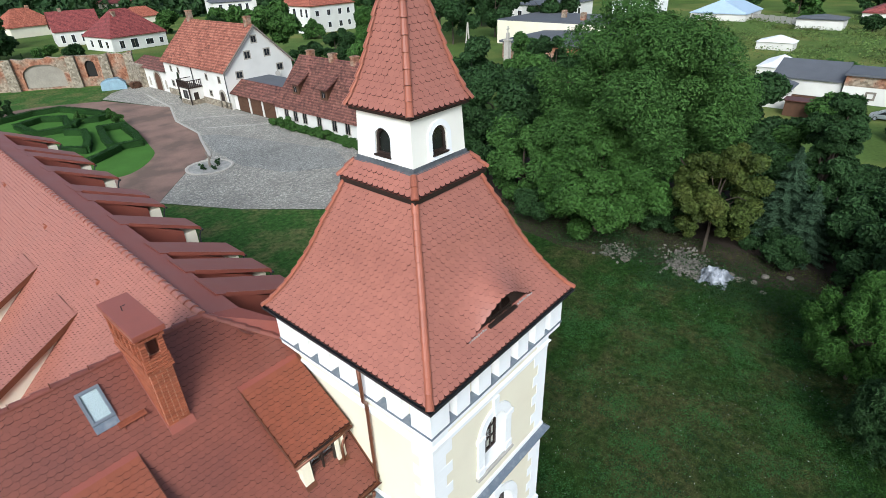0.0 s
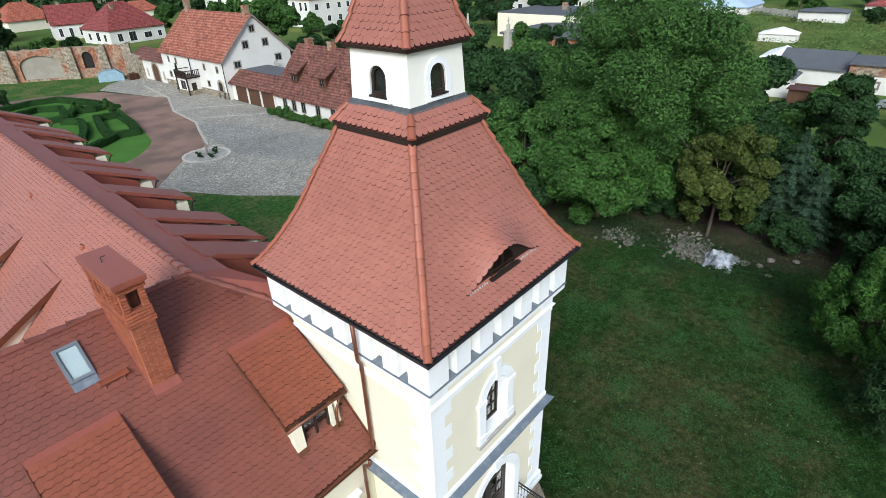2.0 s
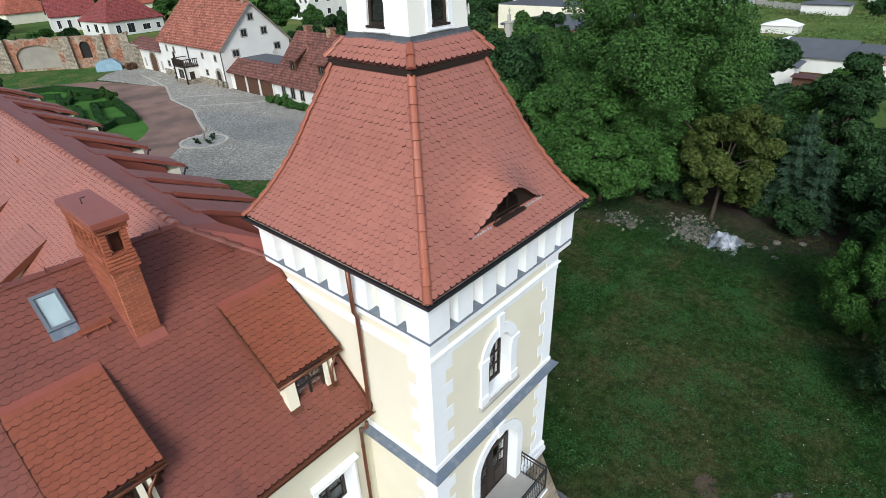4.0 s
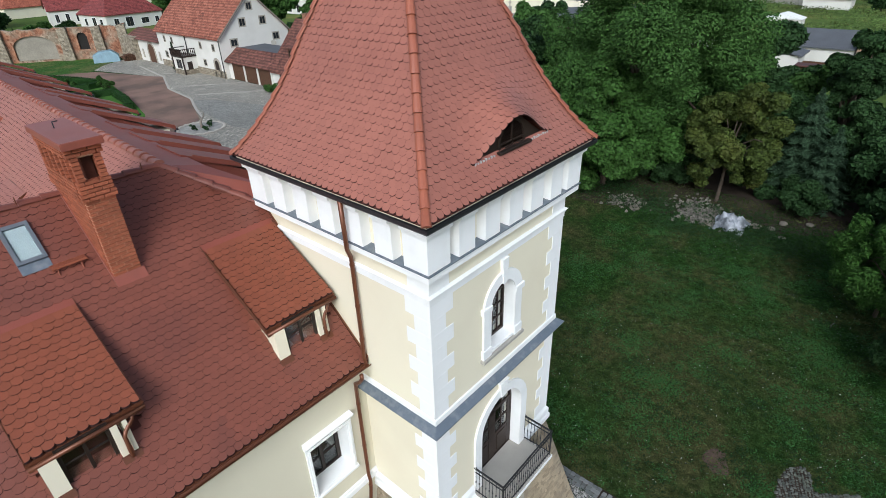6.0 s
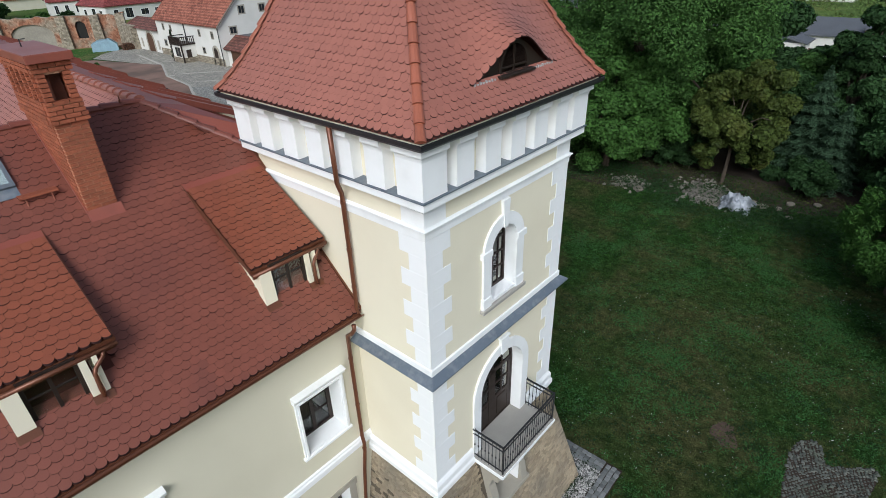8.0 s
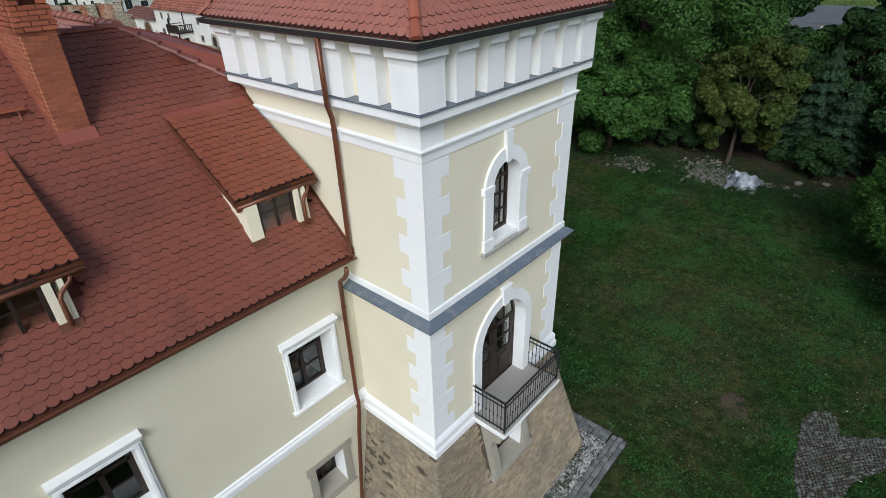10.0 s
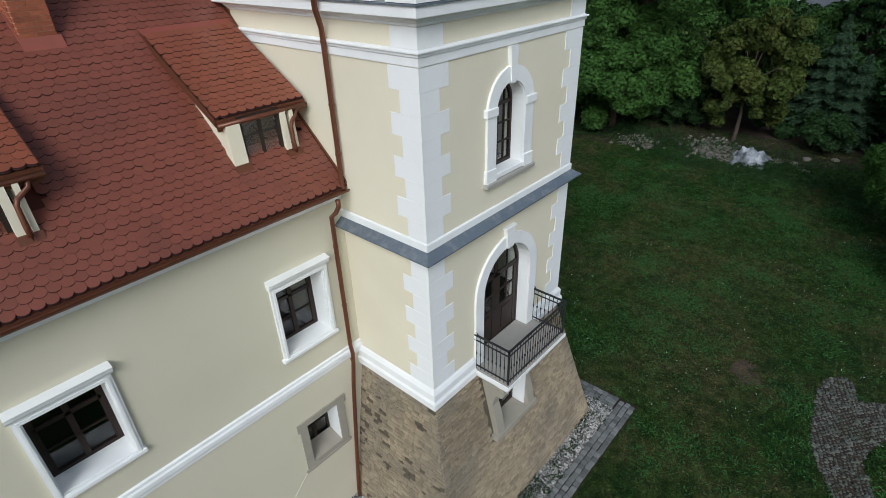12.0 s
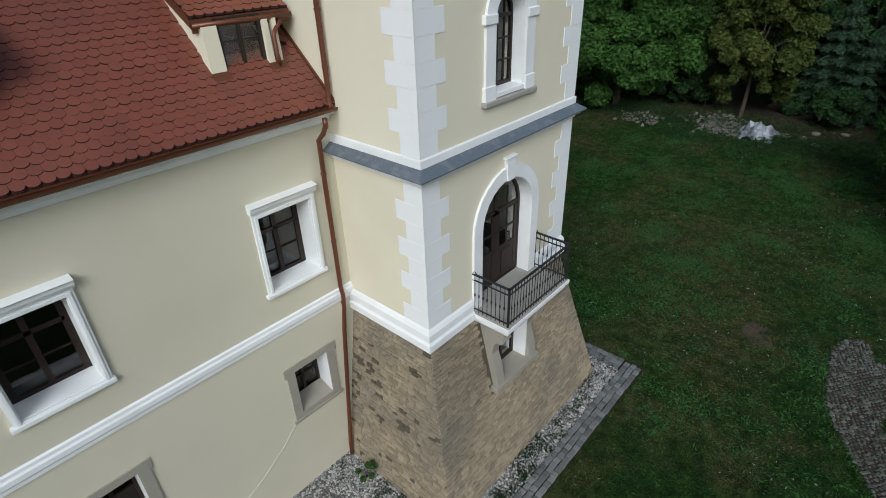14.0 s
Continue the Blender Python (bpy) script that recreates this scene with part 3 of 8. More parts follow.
# front window and balcony door
def lights(loop, put, parent, d0, d1, bars):
    """Glass and glazing bars in an opening: bars are rectangles of the face."""
    part("pane", slab(loop, put, (d0 + d1) / 2, (d0 + d1) / 2 + 0.01), M_GLASS, parent)
    for b in bars:
        part("glazing_bar", slab(rect(*b), put, d0, d1), M_FRAME, parent)

win = part("window_frame", ring_solid(WIN, arch(2.19, 9.78, 3.07, 11.05), front, 0.29, 0.37), M_FRAME, tower, "dark arched casement window")
lights(arch(2.19, 9.78, 3.07, 11.05), front, win, 0.3, 0.35, [(2.6, 9.78, 2.66, 11.47), (2.19, 11.0, 3.07, 11.07), (2.19, 10.18, 3.07, 10.21), (2.19, 10.6, 3.07, 10.63), (2.38, 9.78, 2.405, 11.3), (2.86, 9.78, 2.885, 11.3)])
# white reveals and surround
part("window_reveal", ring_solid(WIN, arch(2.13, 9.71, 3.13, 11.05), front, -0.01, 0.29), M_WHITE, tower)
sur = part("window_surround", ring_solid(arch(1.82, 9.62, 3.44, 11.05), WIN, front, -0.055, 0.02), M_WHITE, tower, "white moulded arched window surround")
part("impost", boxes((1.75, -0.09, 10.98, 2.13, 0.01, 11.15), bevel=0.012), M_WHITE, sur)
part("impost", boxes((3.13, -0.09, 10.98, 3.51, 0.01, 11.15), bevel=0.012), M_WHITE, sur)
part("keystone", prism(bmesh.new(), [(2.56, -0.08, 11.52), (2.7, -0.08, 11.52), (2.76, -0.08, 12.22), (2.5, -0.08, 12.22)], (0, 0.09, 0)), M_WHITE, sur)
part("plinth_block", boxes((1.78, -0.08, 9.58, 2.13, 0.01, 9.88), bevel=0.012), M_WHITE, sur)
part("plinth_block", boxes((3.13, -0.08, 9.58, 3.48, 0.01, 9.88), bevel=0.012), M_WHITE, sur)
part("sill", boxes((1.74, -0.13, 9.5, 3.52, 0.3, 9.6), (2.12, 0.0, 9.6, 3.14, 0.3, 9.705), bevel=0.012), M_CONCRETE, sur, "weathered pale window sill")

dr = part("door_frame", ring_solid(DOOR, arch(1.86, 4.84, 3.64, 6.75), front, 0.29, 0.37), M_FRAME, tower, "dark brown arched balcony door with small panes")
lights(arch(1.86, 4.84, 3.64, 6.75), front, dr, 0.3, 0.35, [(2.7, 4.84, 2.8, 7.6), (1.86, 6.7, 3.64, 6.82), (1.86, 4.84, 1.98, 6.75), (3.52, 4.84, 3.64, 6.75), (2.6, 4.84, 2.7, 6.75), (2.8, 4.84, 2.9, 6.75), (1.98, 6.2, 3.52, 6.24), (1.98, 5.72, 3.52, 5.76), (2.27, 5.72, 2.3, 7.3), (3.2, 5.72, 3.23, 7.3)])
for x0, x1 in ((1.98, 2.6), (2.9, 3.52)):
    part("door_panel", boxes((x0, 0.31, 4.84, x1, 0.36, 5.73), (x0 + 0.1, 0.29, 4.95, x1 - 0.1, 0.32, 5.62), bevel=0.008), M_FRAME, dr)
part("door_reveal", ring_solid(DOOR, arch(1.79, 4.79, 3.71, 6.75), front, -0.01, 0.29), M_WHITE, tower)
dsur = part("door_surround", ring_solid(arch(1.48, 4.72, 4.02, 6.75), arch(1.78, 4.76, 3.72, 6.75), front, -0.06, 0.02), M_WHITE, tower, "white arched door surround")
part("keystone", prism(bmesh.new(), [(2.63, -0.09, 7.7), (2.87, -0.09, 7.7), (2.92, -0.09, 8.2), (2.58, -0.09, 8.2)], (0, 0.1, 0)), M_WHITE, dsur)
part("keystone_cap", boxes((2.54, -0.11, 8.2, 2.96, 0.01, 8.25), bevel=0.01), M_WHITE, dsur)

# balcony
BX0, BX1, BY = 1.42, 4.08, -1.08
bal = part("balcony_slab", sweep(bmesh.new(), [(BX0 + 0.1, 0.003, -1, 0), (BX0 + 0.1, BY + 0.1, -1, -1), (BX1 - 0.1, BY + 0.1, 1, -1), (BX1 - 0.1, 0.003, 1, 0)], [(-0.2, 4.5), (0.0, 4.5), (0.03, 4.56), (0.03, 4.6), (0.08, 4.66), (0.1, 4.68), (0.1, 4.77), (0.0, 4.785), (-0.2, 4.785)], closed=False), M_WHITE, tower, "white moulded balcony slab with peeling paint")
part("balcony_floor", boxes((BX0 + 0.02, BY + 0.02, 4.7, BX1 - 0.02, 0.45, 4.795), bevel=0.008), M_CONCRETE, bal, "stained grey concrete floor")
part("balcony_underside", boxes((BX0 + 0.12, BY + 0.12, 4.49, BX1 - 0.12, 0.0, 4.6)), M_WHITE, bal)
railing = part("railing", boxes((BX0 + 0.05, BY + 0.05, 5.8, BX1 - 0.05, BY + 0.09, 5.84), (BX0 + 0.05, BY + 0.05, 5.8, BX0 + 0.09, 0.02, 5.84), (BX1 - 0.09, BY + 0.05, 5.8, BX1 - 0.05, 0.02, 5.84),
                                (BX0 + 0.055, BY + 0.055, 5.66, BX1 - 0.055, BY + 0.085, 5.68), (BX0 + 0.055, BY + 0.055, 5.66, BX0 + 0.085, 0.02, 5.68), (BX1 - 0.085, BY + 0.055, 5.66, BX1 - 0.055, 0.02, 5.68),
                                (BX0 + 0.055, BY + 0.055, 4.88, BX1 - 0.055, BY + 0.085, 4.9), (BX0 + 0.055, BY + 0.055, 4.88, BX0 + 0.085, 0.02, 4.9), (BX1 - 0.085, BY + 0.055, 4.88, BX1 - 0.055, 0.02, 4.9)), M_IRON, tower, "black wrought-iron balcony railing")
bal_me = bpy.data.meshes.new("baluster")
bm = bmesh.new()
tube(bm, [(0, 0, 0.0), (0, 0, 0.42), (0, 0, 0.44), (0, 0, 0.47), (0, 0, 0.5), (0, 0, 0.52), (0, 0, 1.0)], [0.009, 0.009, 0.018, 0.022, 0.018, 0.009, 0.009], 6)
bm.to_mesh(bal_me)
bm.free()
bal_me.materials.append(M_IRON)
spots = [(BX0 + 0.07 + i * (BX1 - BX0 - 0.14) / 22, BY + 0.07) for i in range(23)]
spots += [(x, BY + 0.07 + j * 0.118) for x in (BX0 + 0.07, BX1 - 0.07) for j in range(1, 9)]
for x, y in spots:
    ob = new("baluster", bal_me)
    ob.parent = railing
    ob.location = Vector((x, y, 4.8)) - origin_of(railing)
for x in (BX0 + 0.07, BX1 - 0.07):
    part("corner_post", boxes((x - 0.02, BY + 0.05, 4.78, x + 0.02, BY + 0.09, 5.86)), M_IRON, railing)
    part("scroll", tube(bmesh.new(), [(x + 0.0, 0.0, 5.82), (x, -0.05, 5.9), (x, -0.1, 5.87), (x, -0.07, 5.82)], 0.012, 6), M_IRON, railing)

# ---- battered stone base ----
B_TOP = 4.6
BOT = [(-0.78, -1.15), (W + 0.95, -1.15), (W + 0.95, D + 0.8), (-0.78, D + 0.8)]
TOPC = [(0, 0), (W, 0), (W, D), (0, D)]


def base_front(u, v, d):
    """u: 0 to 1 along the front, v: height."""
    k = 1 - v / B_TOP
    x0, x1 = BOT[0][0] * k, W + (BOT[1][0] - W) * k
    return (x0 + (x1 - x0) * u, BOT[0][1] * k + d, v)


def base_west(u, v, d):
    k = 1 - v / B_TOP
    y0, y1 = BOT[0][1] * k, D + (BOT[3][1] - D) * k
    return (BOT[0][0] * k + d, y0 + (y1 - y0) * u, v)


BW = [(0.378, 2.5), (0.566, 2.5), (0.571, 4.3), (0.372, 4.3)]
stone_base = part("stone_base", panel([(0, -0.2), (1, -0.2), (1, B_TOP), (0, B_TOP)], [BW], lambda u, v, d: base_front(u, v, d + 0.03), 0.6), M_MORTAR, tower, "battered tan rubble-stone tower base")
part("stone_base", panel([(0, -0.2), (1, -0.2), (1, B_TOP), (0, B_TOP)], [], lambda u, v, d: base_west(u, v, d + 0.03), 0.6), M_MORTAR, tower)
bm = bmesh.new()
vs = [bm.verts.new(p) for p in ((BOT[1][0], BOT[1][1], 0), (BOT[2][0], BOT[2][1], 0), (W, D, B_TOP), (W, 0, B_TOP), (BOT[3][0], BOT[3][1], 0), (0, D, B_TOP))]
bm.faces.new((vs[0], vs[1], vs[2], vs[3]))
bm.faces.new((vs[1], vs[4], vs[5], vs[2]))
part("stone_base", bm, M_STONE, tower)

# window in the base, with stone consoles that carry the balcony

SZ = 2.4
SY = -1.15 * (1 - SZ / B_TOP)
bs = part("base_window_surround", boxes((1.62, SY - 0.14, SZ, 3.52, 0.3, SZ + 0.16), bevel=0.015), M_SURROUND, tower, "sandstone window surround with scrolled consoles")
for x in (1.72, 3.14):
    prof = [(SY - 0.1, SZ + 0.165), (SY + 0.0, 3.1), (-0.42, 3.5), (-0.48, 3.85), (-0.75, 4.15), (-0.8, 4.49), (0.1, 4.49), (0.1, SZ + 0.165)]
    part("console", prism(bmesh.new(), [(x, y, z) for y, z in prof], (0.28, 0, 0)), M_SURROUND, bs)
    part("scroll", tube(bmesh.new(), [(x - 0.025, -0.64, 4.08), (x + 0.305, -0.64, 4.08)], 0.12, 12), M_SURROUND, bs)
part("lintel", boxes((2.0, -0.3, 4.1, 3.14, 0.1, 4.49)), M_SURROUND, bs)
part("reveal", boxes((3.1, -0.5, SZ + 0.165, 3.137, 0.12, 4.1)), M_WHITE, bs)
bwf = part("window_frame", boxes((2.0, -0.12, SZ + 0.16, 2.09, -0.05, 4.1), (3.01, -0.12, SZ + 0.16, 3.1, -0.05, 4.1), (2.51, -0.12, SZ + 0.16, 2.59, -0.05, 4.1), (2.0, -0.12, SZ + 0.16, 3.1, -0.05, SZ + 0.26), (2.0, -0.12, 3.3, 3.1, -0.05, 3.36)), M_FRAME, bs)
part("pane", boxes((2.05, -0.09, SZ + 0.2, 3.05, -0.08, 4.1)), M_GLASS, bwf)
# added black board in place of the unlit room
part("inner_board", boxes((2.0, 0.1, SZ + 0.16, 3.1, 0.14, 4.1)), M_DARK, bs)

# ==== the main wing beside the tower ====
F = 2.55
SL = 0.92
EAVE_Y, EAVE_Z = 2.25, 9.592
RIDGE_Y, RIDGE_Z = 7.28, 14.22
X0 = -16.0
wing = thing("manor_wing", (-7, F, 0), "pale yellow manor wing with a red tiled roof", "building")


def fac(u, v, d):
    return (u, F + d, v)


def on_a(y):
    return EAVE_Z + SL * (y - EAVE_Y)


UP = [(-1.98, -0.78), (-6.48, -5.28), (-10.95, -9.75)]
LOW = [(-1.92, -1.0), (-6.4, -5.45), (-10.85, -9.93)]
DEEP = 0.5
up_holes = [rect(a, 6.1, b, 7.8) for a, b in UP]
low_holes = [rect(a, 2.5, b, 3.8) for a, b in LOW]
part("wall", panel(rect(X0, -0.2, 0.0, 9.45), up_holes + low_holes, fac, 0.62), M_WALL, wing, "pale yellow smooth rendered wall")
part("wall", boxes((X0, F + 0.6, -0.2, X0 + 0.4, 12.4, 9.3)), M_WALL, wing)
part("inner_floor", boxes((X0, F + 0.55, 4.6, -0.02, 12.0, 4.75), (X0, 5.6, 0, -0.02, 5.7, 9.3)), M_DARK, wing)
cw = bmesh.new()
sweep(cw, [(X0, F, 0, -1), (-0.003, F, 0, -1)], [(0.003, 4.97), (0.04, 4.98), (0.045, 5.06), (0.07, 5.1), (0.07, 5.2), (0.045, 5.24), (0.04, 5.3), (0.003, 5.33)], closed=False)
part("string_course", cw, M_WHITE, wing, "white moulded string course")
cw = bmesh.new()
sweep(cw, [(X0, F, 0, -1), (-0.003, F, 0, -1)], [(0.003, 9.22), (0.04, 9.24), (0.05, 9.32), (0.12, 9.38), (0.22, 9.41), (0.25, 9.43), (0.25, 9.5), (0.003, 9.5)], closed=False)
part("eave_cornice", cw, M_WHITE, wing, "pale moulded board under the gutter")
for a, b in UP:
    s = part("window_surround", ring_solid(rect(a - 0.12, 6.06, b + 0.12, 7.935), rect(a, 6.1, b, 7.8), fac, -0.06, 0.01), M_WHITE, wing, "white moulded window surround with a hood")
    part("inner_moulding", ring_solid(rect(a - 0.07, 6.06, b + 0.07, 7.87), rect(a - 0.02, 6.08, b + 0.02, 7.82), fac, -0.085, -0.05), M_WHITE, s)
    part("hood", prism(bmesh.new(), [(a - 0.16, F + 0.01, 7.935), (a - 0.16, F - 0.1, 7.935), (a - 0.16, F - 0.13, 7.99), (a - 0.16, F - 0.13, 8.05), (a - 0.16, F - 0.19, 8.09), (a - 0.16, F + 0.01, 8.13)], (b - a + 0.32, 0, 0)), M_WHITE, s)
    part("sill", boxes((a - 0.17, F - 0.1, 5.98, b + 0.16, F + 0.05, 6.07), (a, F + 0.045, 6.03, b, F + DEEP, 6.105), bevel=0.012), M_WHITE, s)
    part("reveal", ring_solid(rect(a, 6.1, b, 7.8), rect(a + 0.008, 6.108, b - 0.008, 7.792), fac, -0.005, DEEP), M_WHITE, s)
    w = part("window_frame", ring_solid(rect(a, 6.1, b, 7.8), rect(a + 0.07, 6.18, b - 0.07, 7.73), fac, DEEP - 0.02, DEEP + 0.06), M_FRAME, s, "dark brown casement window")
    c = (a + b) / 2
    part("pane", slab(rect(a + 0.07, 6.18, b - 0.07, 7.73), fac, DEEP + 0.02, DEEP + 0.03), M_GLASS, w)
    for q in ((c - 0.05, 6.18, c + 0.05, 7.73), (a + 0.07, 7.15, b - 0.07, 7.23), (a + 0.07, 6.68, b - 0.07, 6.7), (a + 0.07, 6.18, a + 0.12, 7.73), (b - 0.12, 6.18, b - 0.07, 7.73)):
        part("glazing_bar", slab(rect(*q), fac, DEEP - 0.015, DEEP + 0.04), M_FRAME, w)
for a, b in LOW:
    s = part("window_surround", ring_solid(rect(a - 0.21, 2.36, b + 0.22, 3.98), rect(a, 2.5, b, 3.8), fac, -0.035, 0.01), M_SURROUND, wing, "grey stone window surround")
    for q in ((a - 0.27, F - 0.032, 3.72, a - 0.2, F + 0.01, 3.98), (b + 0.21, F - 0.032, 3.72, b + 0.28, F + 0.01, 3.98), (a - 0.27, F - 0.05, 2.28, b + 0.28, F + 0.03, 2.36)):
        part("ear" if q[2] > 3 else "ledge", boxes(q, bevel=0.008), M_SURROUND, s)
    part("sill", prism(bmesh.new(), [(a + 0.01, F - 0.03, 2.4), (a + 0.01, F + DEEP - 0.02, 2.4), (a + 0.01, F + DEEP - 0.02, 2.64), (a + 0.01, F - 0.03, 2.515)], (b - a - 0.02, 0, 0)), M_SURROUND, s)
    part("reveal", ring_solid(rect(a, 2.5, b, 3.8), rect(a + 0.008, 2.508, b - 0.008, 3.792), fac, -0.005, DEEP), M_WHITE, s)
    w = part("window_frame", ring_solid(rect(a, 2.5, b, 3.8), rect(a + 0.07, 2.57, b - 0.07, 3.73), fac, DEEP - 0.02, DEEP + 0.06), M_FRAME, s)
    c = (a + b) / 2
    part("pane", slab(rect(a + 0.07, 2.57, b - 0.07, 3.73), fac, DEEP + 0.02, DEEP + 0.03), M_GLASS, w)
    for q in ((c - 0.04, 2.57, c + 0.04, 3.73), (a + 0.07, 3.1, b - 0.07, 3.13)):
        part("glazing_bar", slab(rect(*q), fac, DEEP - 0.015, DEEP + 0.04), M_FRAME, w)

part("wall_cable", tube(bmesh.new(), [(-2.15, F - 0.012, 2.3), (-2.6, F - 0.012, 1.85), (-3.3, F - 0.012, 1.35), (-4.2, F - 0.012, 0.9)], 0.008, 6), M_WALL, wing, "thin pale cable on the wall")

# front roof slope with a hip towards the tower
HIP0, HIP1 = (-1.75, RIDGE_Y, RIDGE_Z), (-0.05, 5.9, on_a(5.9))
XR = -0.06
bm = bmesh.new()
ra = [bm.verts.new(p) for p in ((X0, EAVE_Y, EAVE_Z), (XR, EAVE_Y, EAVE_Z), (XR, 5.9, on_a(5.9)), HIP0, (X0, RIDGE_Y, RIDGE_Z))]
bm.faces.new(ra)
rb = [bm.verts.new(p) for p in ((X0, EAVE_Y, EAVE_Z - 0.08), (XR, EAVE_Y, EAVE_Z - 0.08), (XR, 2.6, EAVE_Z - 0.1), (X0, 2.6, EAVE_Z - 0.1))]
bm.faces.new((ra[0], ra[1], rb[1], rb[0]))
bm.faces.new(rb)
roof_a = part("roof", bm, M_TILE_BACK, wing, "red plain-tile roof slope")
slope_len = (RIDGE_Y - EAVE_Y) * math.hypot(1, SL)
spread_a = plane_spread((0, EAVE_Y - 0.03, EAVE_Z), (1, 0, 0), (0, 1, SL))


def limits_a(s):
    y = EAVE_Y + s / math.hypot(1, SL)
    return np.full(s.shape, -9.4), np.where(y < 5.9, XR, XR + (HIP0[0] - XR) * (y - 5.9) / (RIDGE_Y - 5.9))


# a stretch of single tiles near the eaves, the rest as one mesh
def in_patch(u, s):
    return -3.56 < u < -1.96 and 0.15 < s < 2.2


def skip_a(u, s):
    y = EAVE_Y + s / math.hypot(1, SL)
    dormer = any(a + 0.12 < u < b - 0.12 and 3.2 < y < 5.4 for a, b in ((-2.03, -0.12), (-6.69, -4.76)))
    return in_patch(u, s) or dormer


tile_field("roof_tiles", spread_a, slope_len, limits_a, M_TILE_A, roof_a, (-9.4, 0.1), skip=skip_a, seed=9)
hip_run([(x, RIDGE_Y, RIDGE_Z + 0.03) for x in (-9.4, HIP0[0])], roof_a, 0.1, 0.42, name="ridge_tile", mat=M_HIP_A)
hip_run([(HIP1[0], HIP1[1], HIP1[2] + 0.03), (HIP0[0], HIP0[1], HIP0[2] + 0.03)], roof_a, 0.1, 0.4, mat=M_HIP_A)
for x in np.arange(-9.0, -1.9, 0.85):
    part("ridge_hook", tube(bmesh.new(), [(x, RIDGE_Y - 0.1, RIDGE_Z + 0.08), (x, RIDGE_Y - 0.12, RIDGE_Z + 0.2), (x, RIDGE_Y - 0.1, RIDGE_Z + 0.24)], 0.012, 6), M_COPPER, roof_a)

# gutter and downpipes
bm = bmesh.new()
gp = [(0.09 * math.cos(a), 0.09 * math.sin(a)) for a in [math.pi + math.pi * k / 8 for k in range(9)]]
loops = [[bm.verts.new((x, EAVE_Y - 0.09 + p[0] * m, EAVE_Z + 0.005 + p[1] * m)) for p in gp] for x in (X0, -0.08) for m in (1, 0.85)]
for a, b in ((loops[0], loops[2]), (loops[1], loops[3])):
    for k in range(8):
        bm.faces.new((a[k], a[k + 1], b[k + 1], b[k]))
for k in range(8):
    bm.faces.new((loops[2][k], loops[2][k + 1], loops[3][k + 1], loops[3][k]))
part("gutter", bm, M_COPPER, wing, "brown copper half-round gutter")
part("eave_flashing", boxes((X0, EAVE_Y - 0.05, EAVE_Z - 0.02, XR, EAVE_Y + 0.02, EAVE_Z + 0.006)), M_COPPER, wing)
dp = part("downpipe", tube(bmesh.new(), [(-0.4, 2.1, 9.45), (-0.4, 2.1, 9.3), (-0.4, 2.22, 9.12), (-0.38, 2.43, 8.95), (-0.38, 2.44, 8.0), (-0.38, 2.44, 5.4), (-0.4, 2.36, 5.2), (-0.42, 2.36, 4.9), (-0.5, 2.38, 4.2), (-0.85, 2.38, 0.5), (-0.87, 2.38, 0.1)], 0.052, 10), M_COPPER, wing, "brown copper downpipe", smooth=True)
for z in (8.2, 6.6, 5.0):
    part("pipe_clip", tube(bmesh.new(), [(-0.38 if z > 5.2 else -0.42, 2.44 if z > 5.2 else 2.36, z), (-0.38 if z > 5.2 else -0.42, 2.44 if z > 5.2 else 2.36, z + 0.05)], 0.062, 10), M_COPPER, dp)
tp = part("downpipe", tube(bmesh.new(), [(-0.45, 1.96, 14.28), (-0.4, 2.0, 13.3), (-0.36, 2.05, 13.05), (-0.14, 2.24, 12.7), (-0.12, 2.26, 12.5), (-0.12, 2.26, 9.95), (-0.13, 2.26, 9.75), (-0.14, 2.24, 9.62), (-0.14, 2.2, 9.55)], 0.052, 10), M_COPPER, tower, "brown copper downpipe", smooth=True)
for z in (12.45, 11.3, 10.3):
    part("pipe_clip", tube(bmesh.new(), [(-0.12, 2.26, z), (-0.12, 2.26, z + 0.05)], 0.062, 10), M_COPPER, tp)
bm = bmesh.new()
prism(bm, [(-0.045, 2.25, on_a(2.25)), (-0.045, 6.15, on_a(6.05)), (-0.045, 6.15, on_a(6.05) + 0.16), (-0.045, 2.25, on_a(2.25) + 0.13)], (0.04, 0, 0))
part("wall_flashing", bm, M_COPPER, wing)


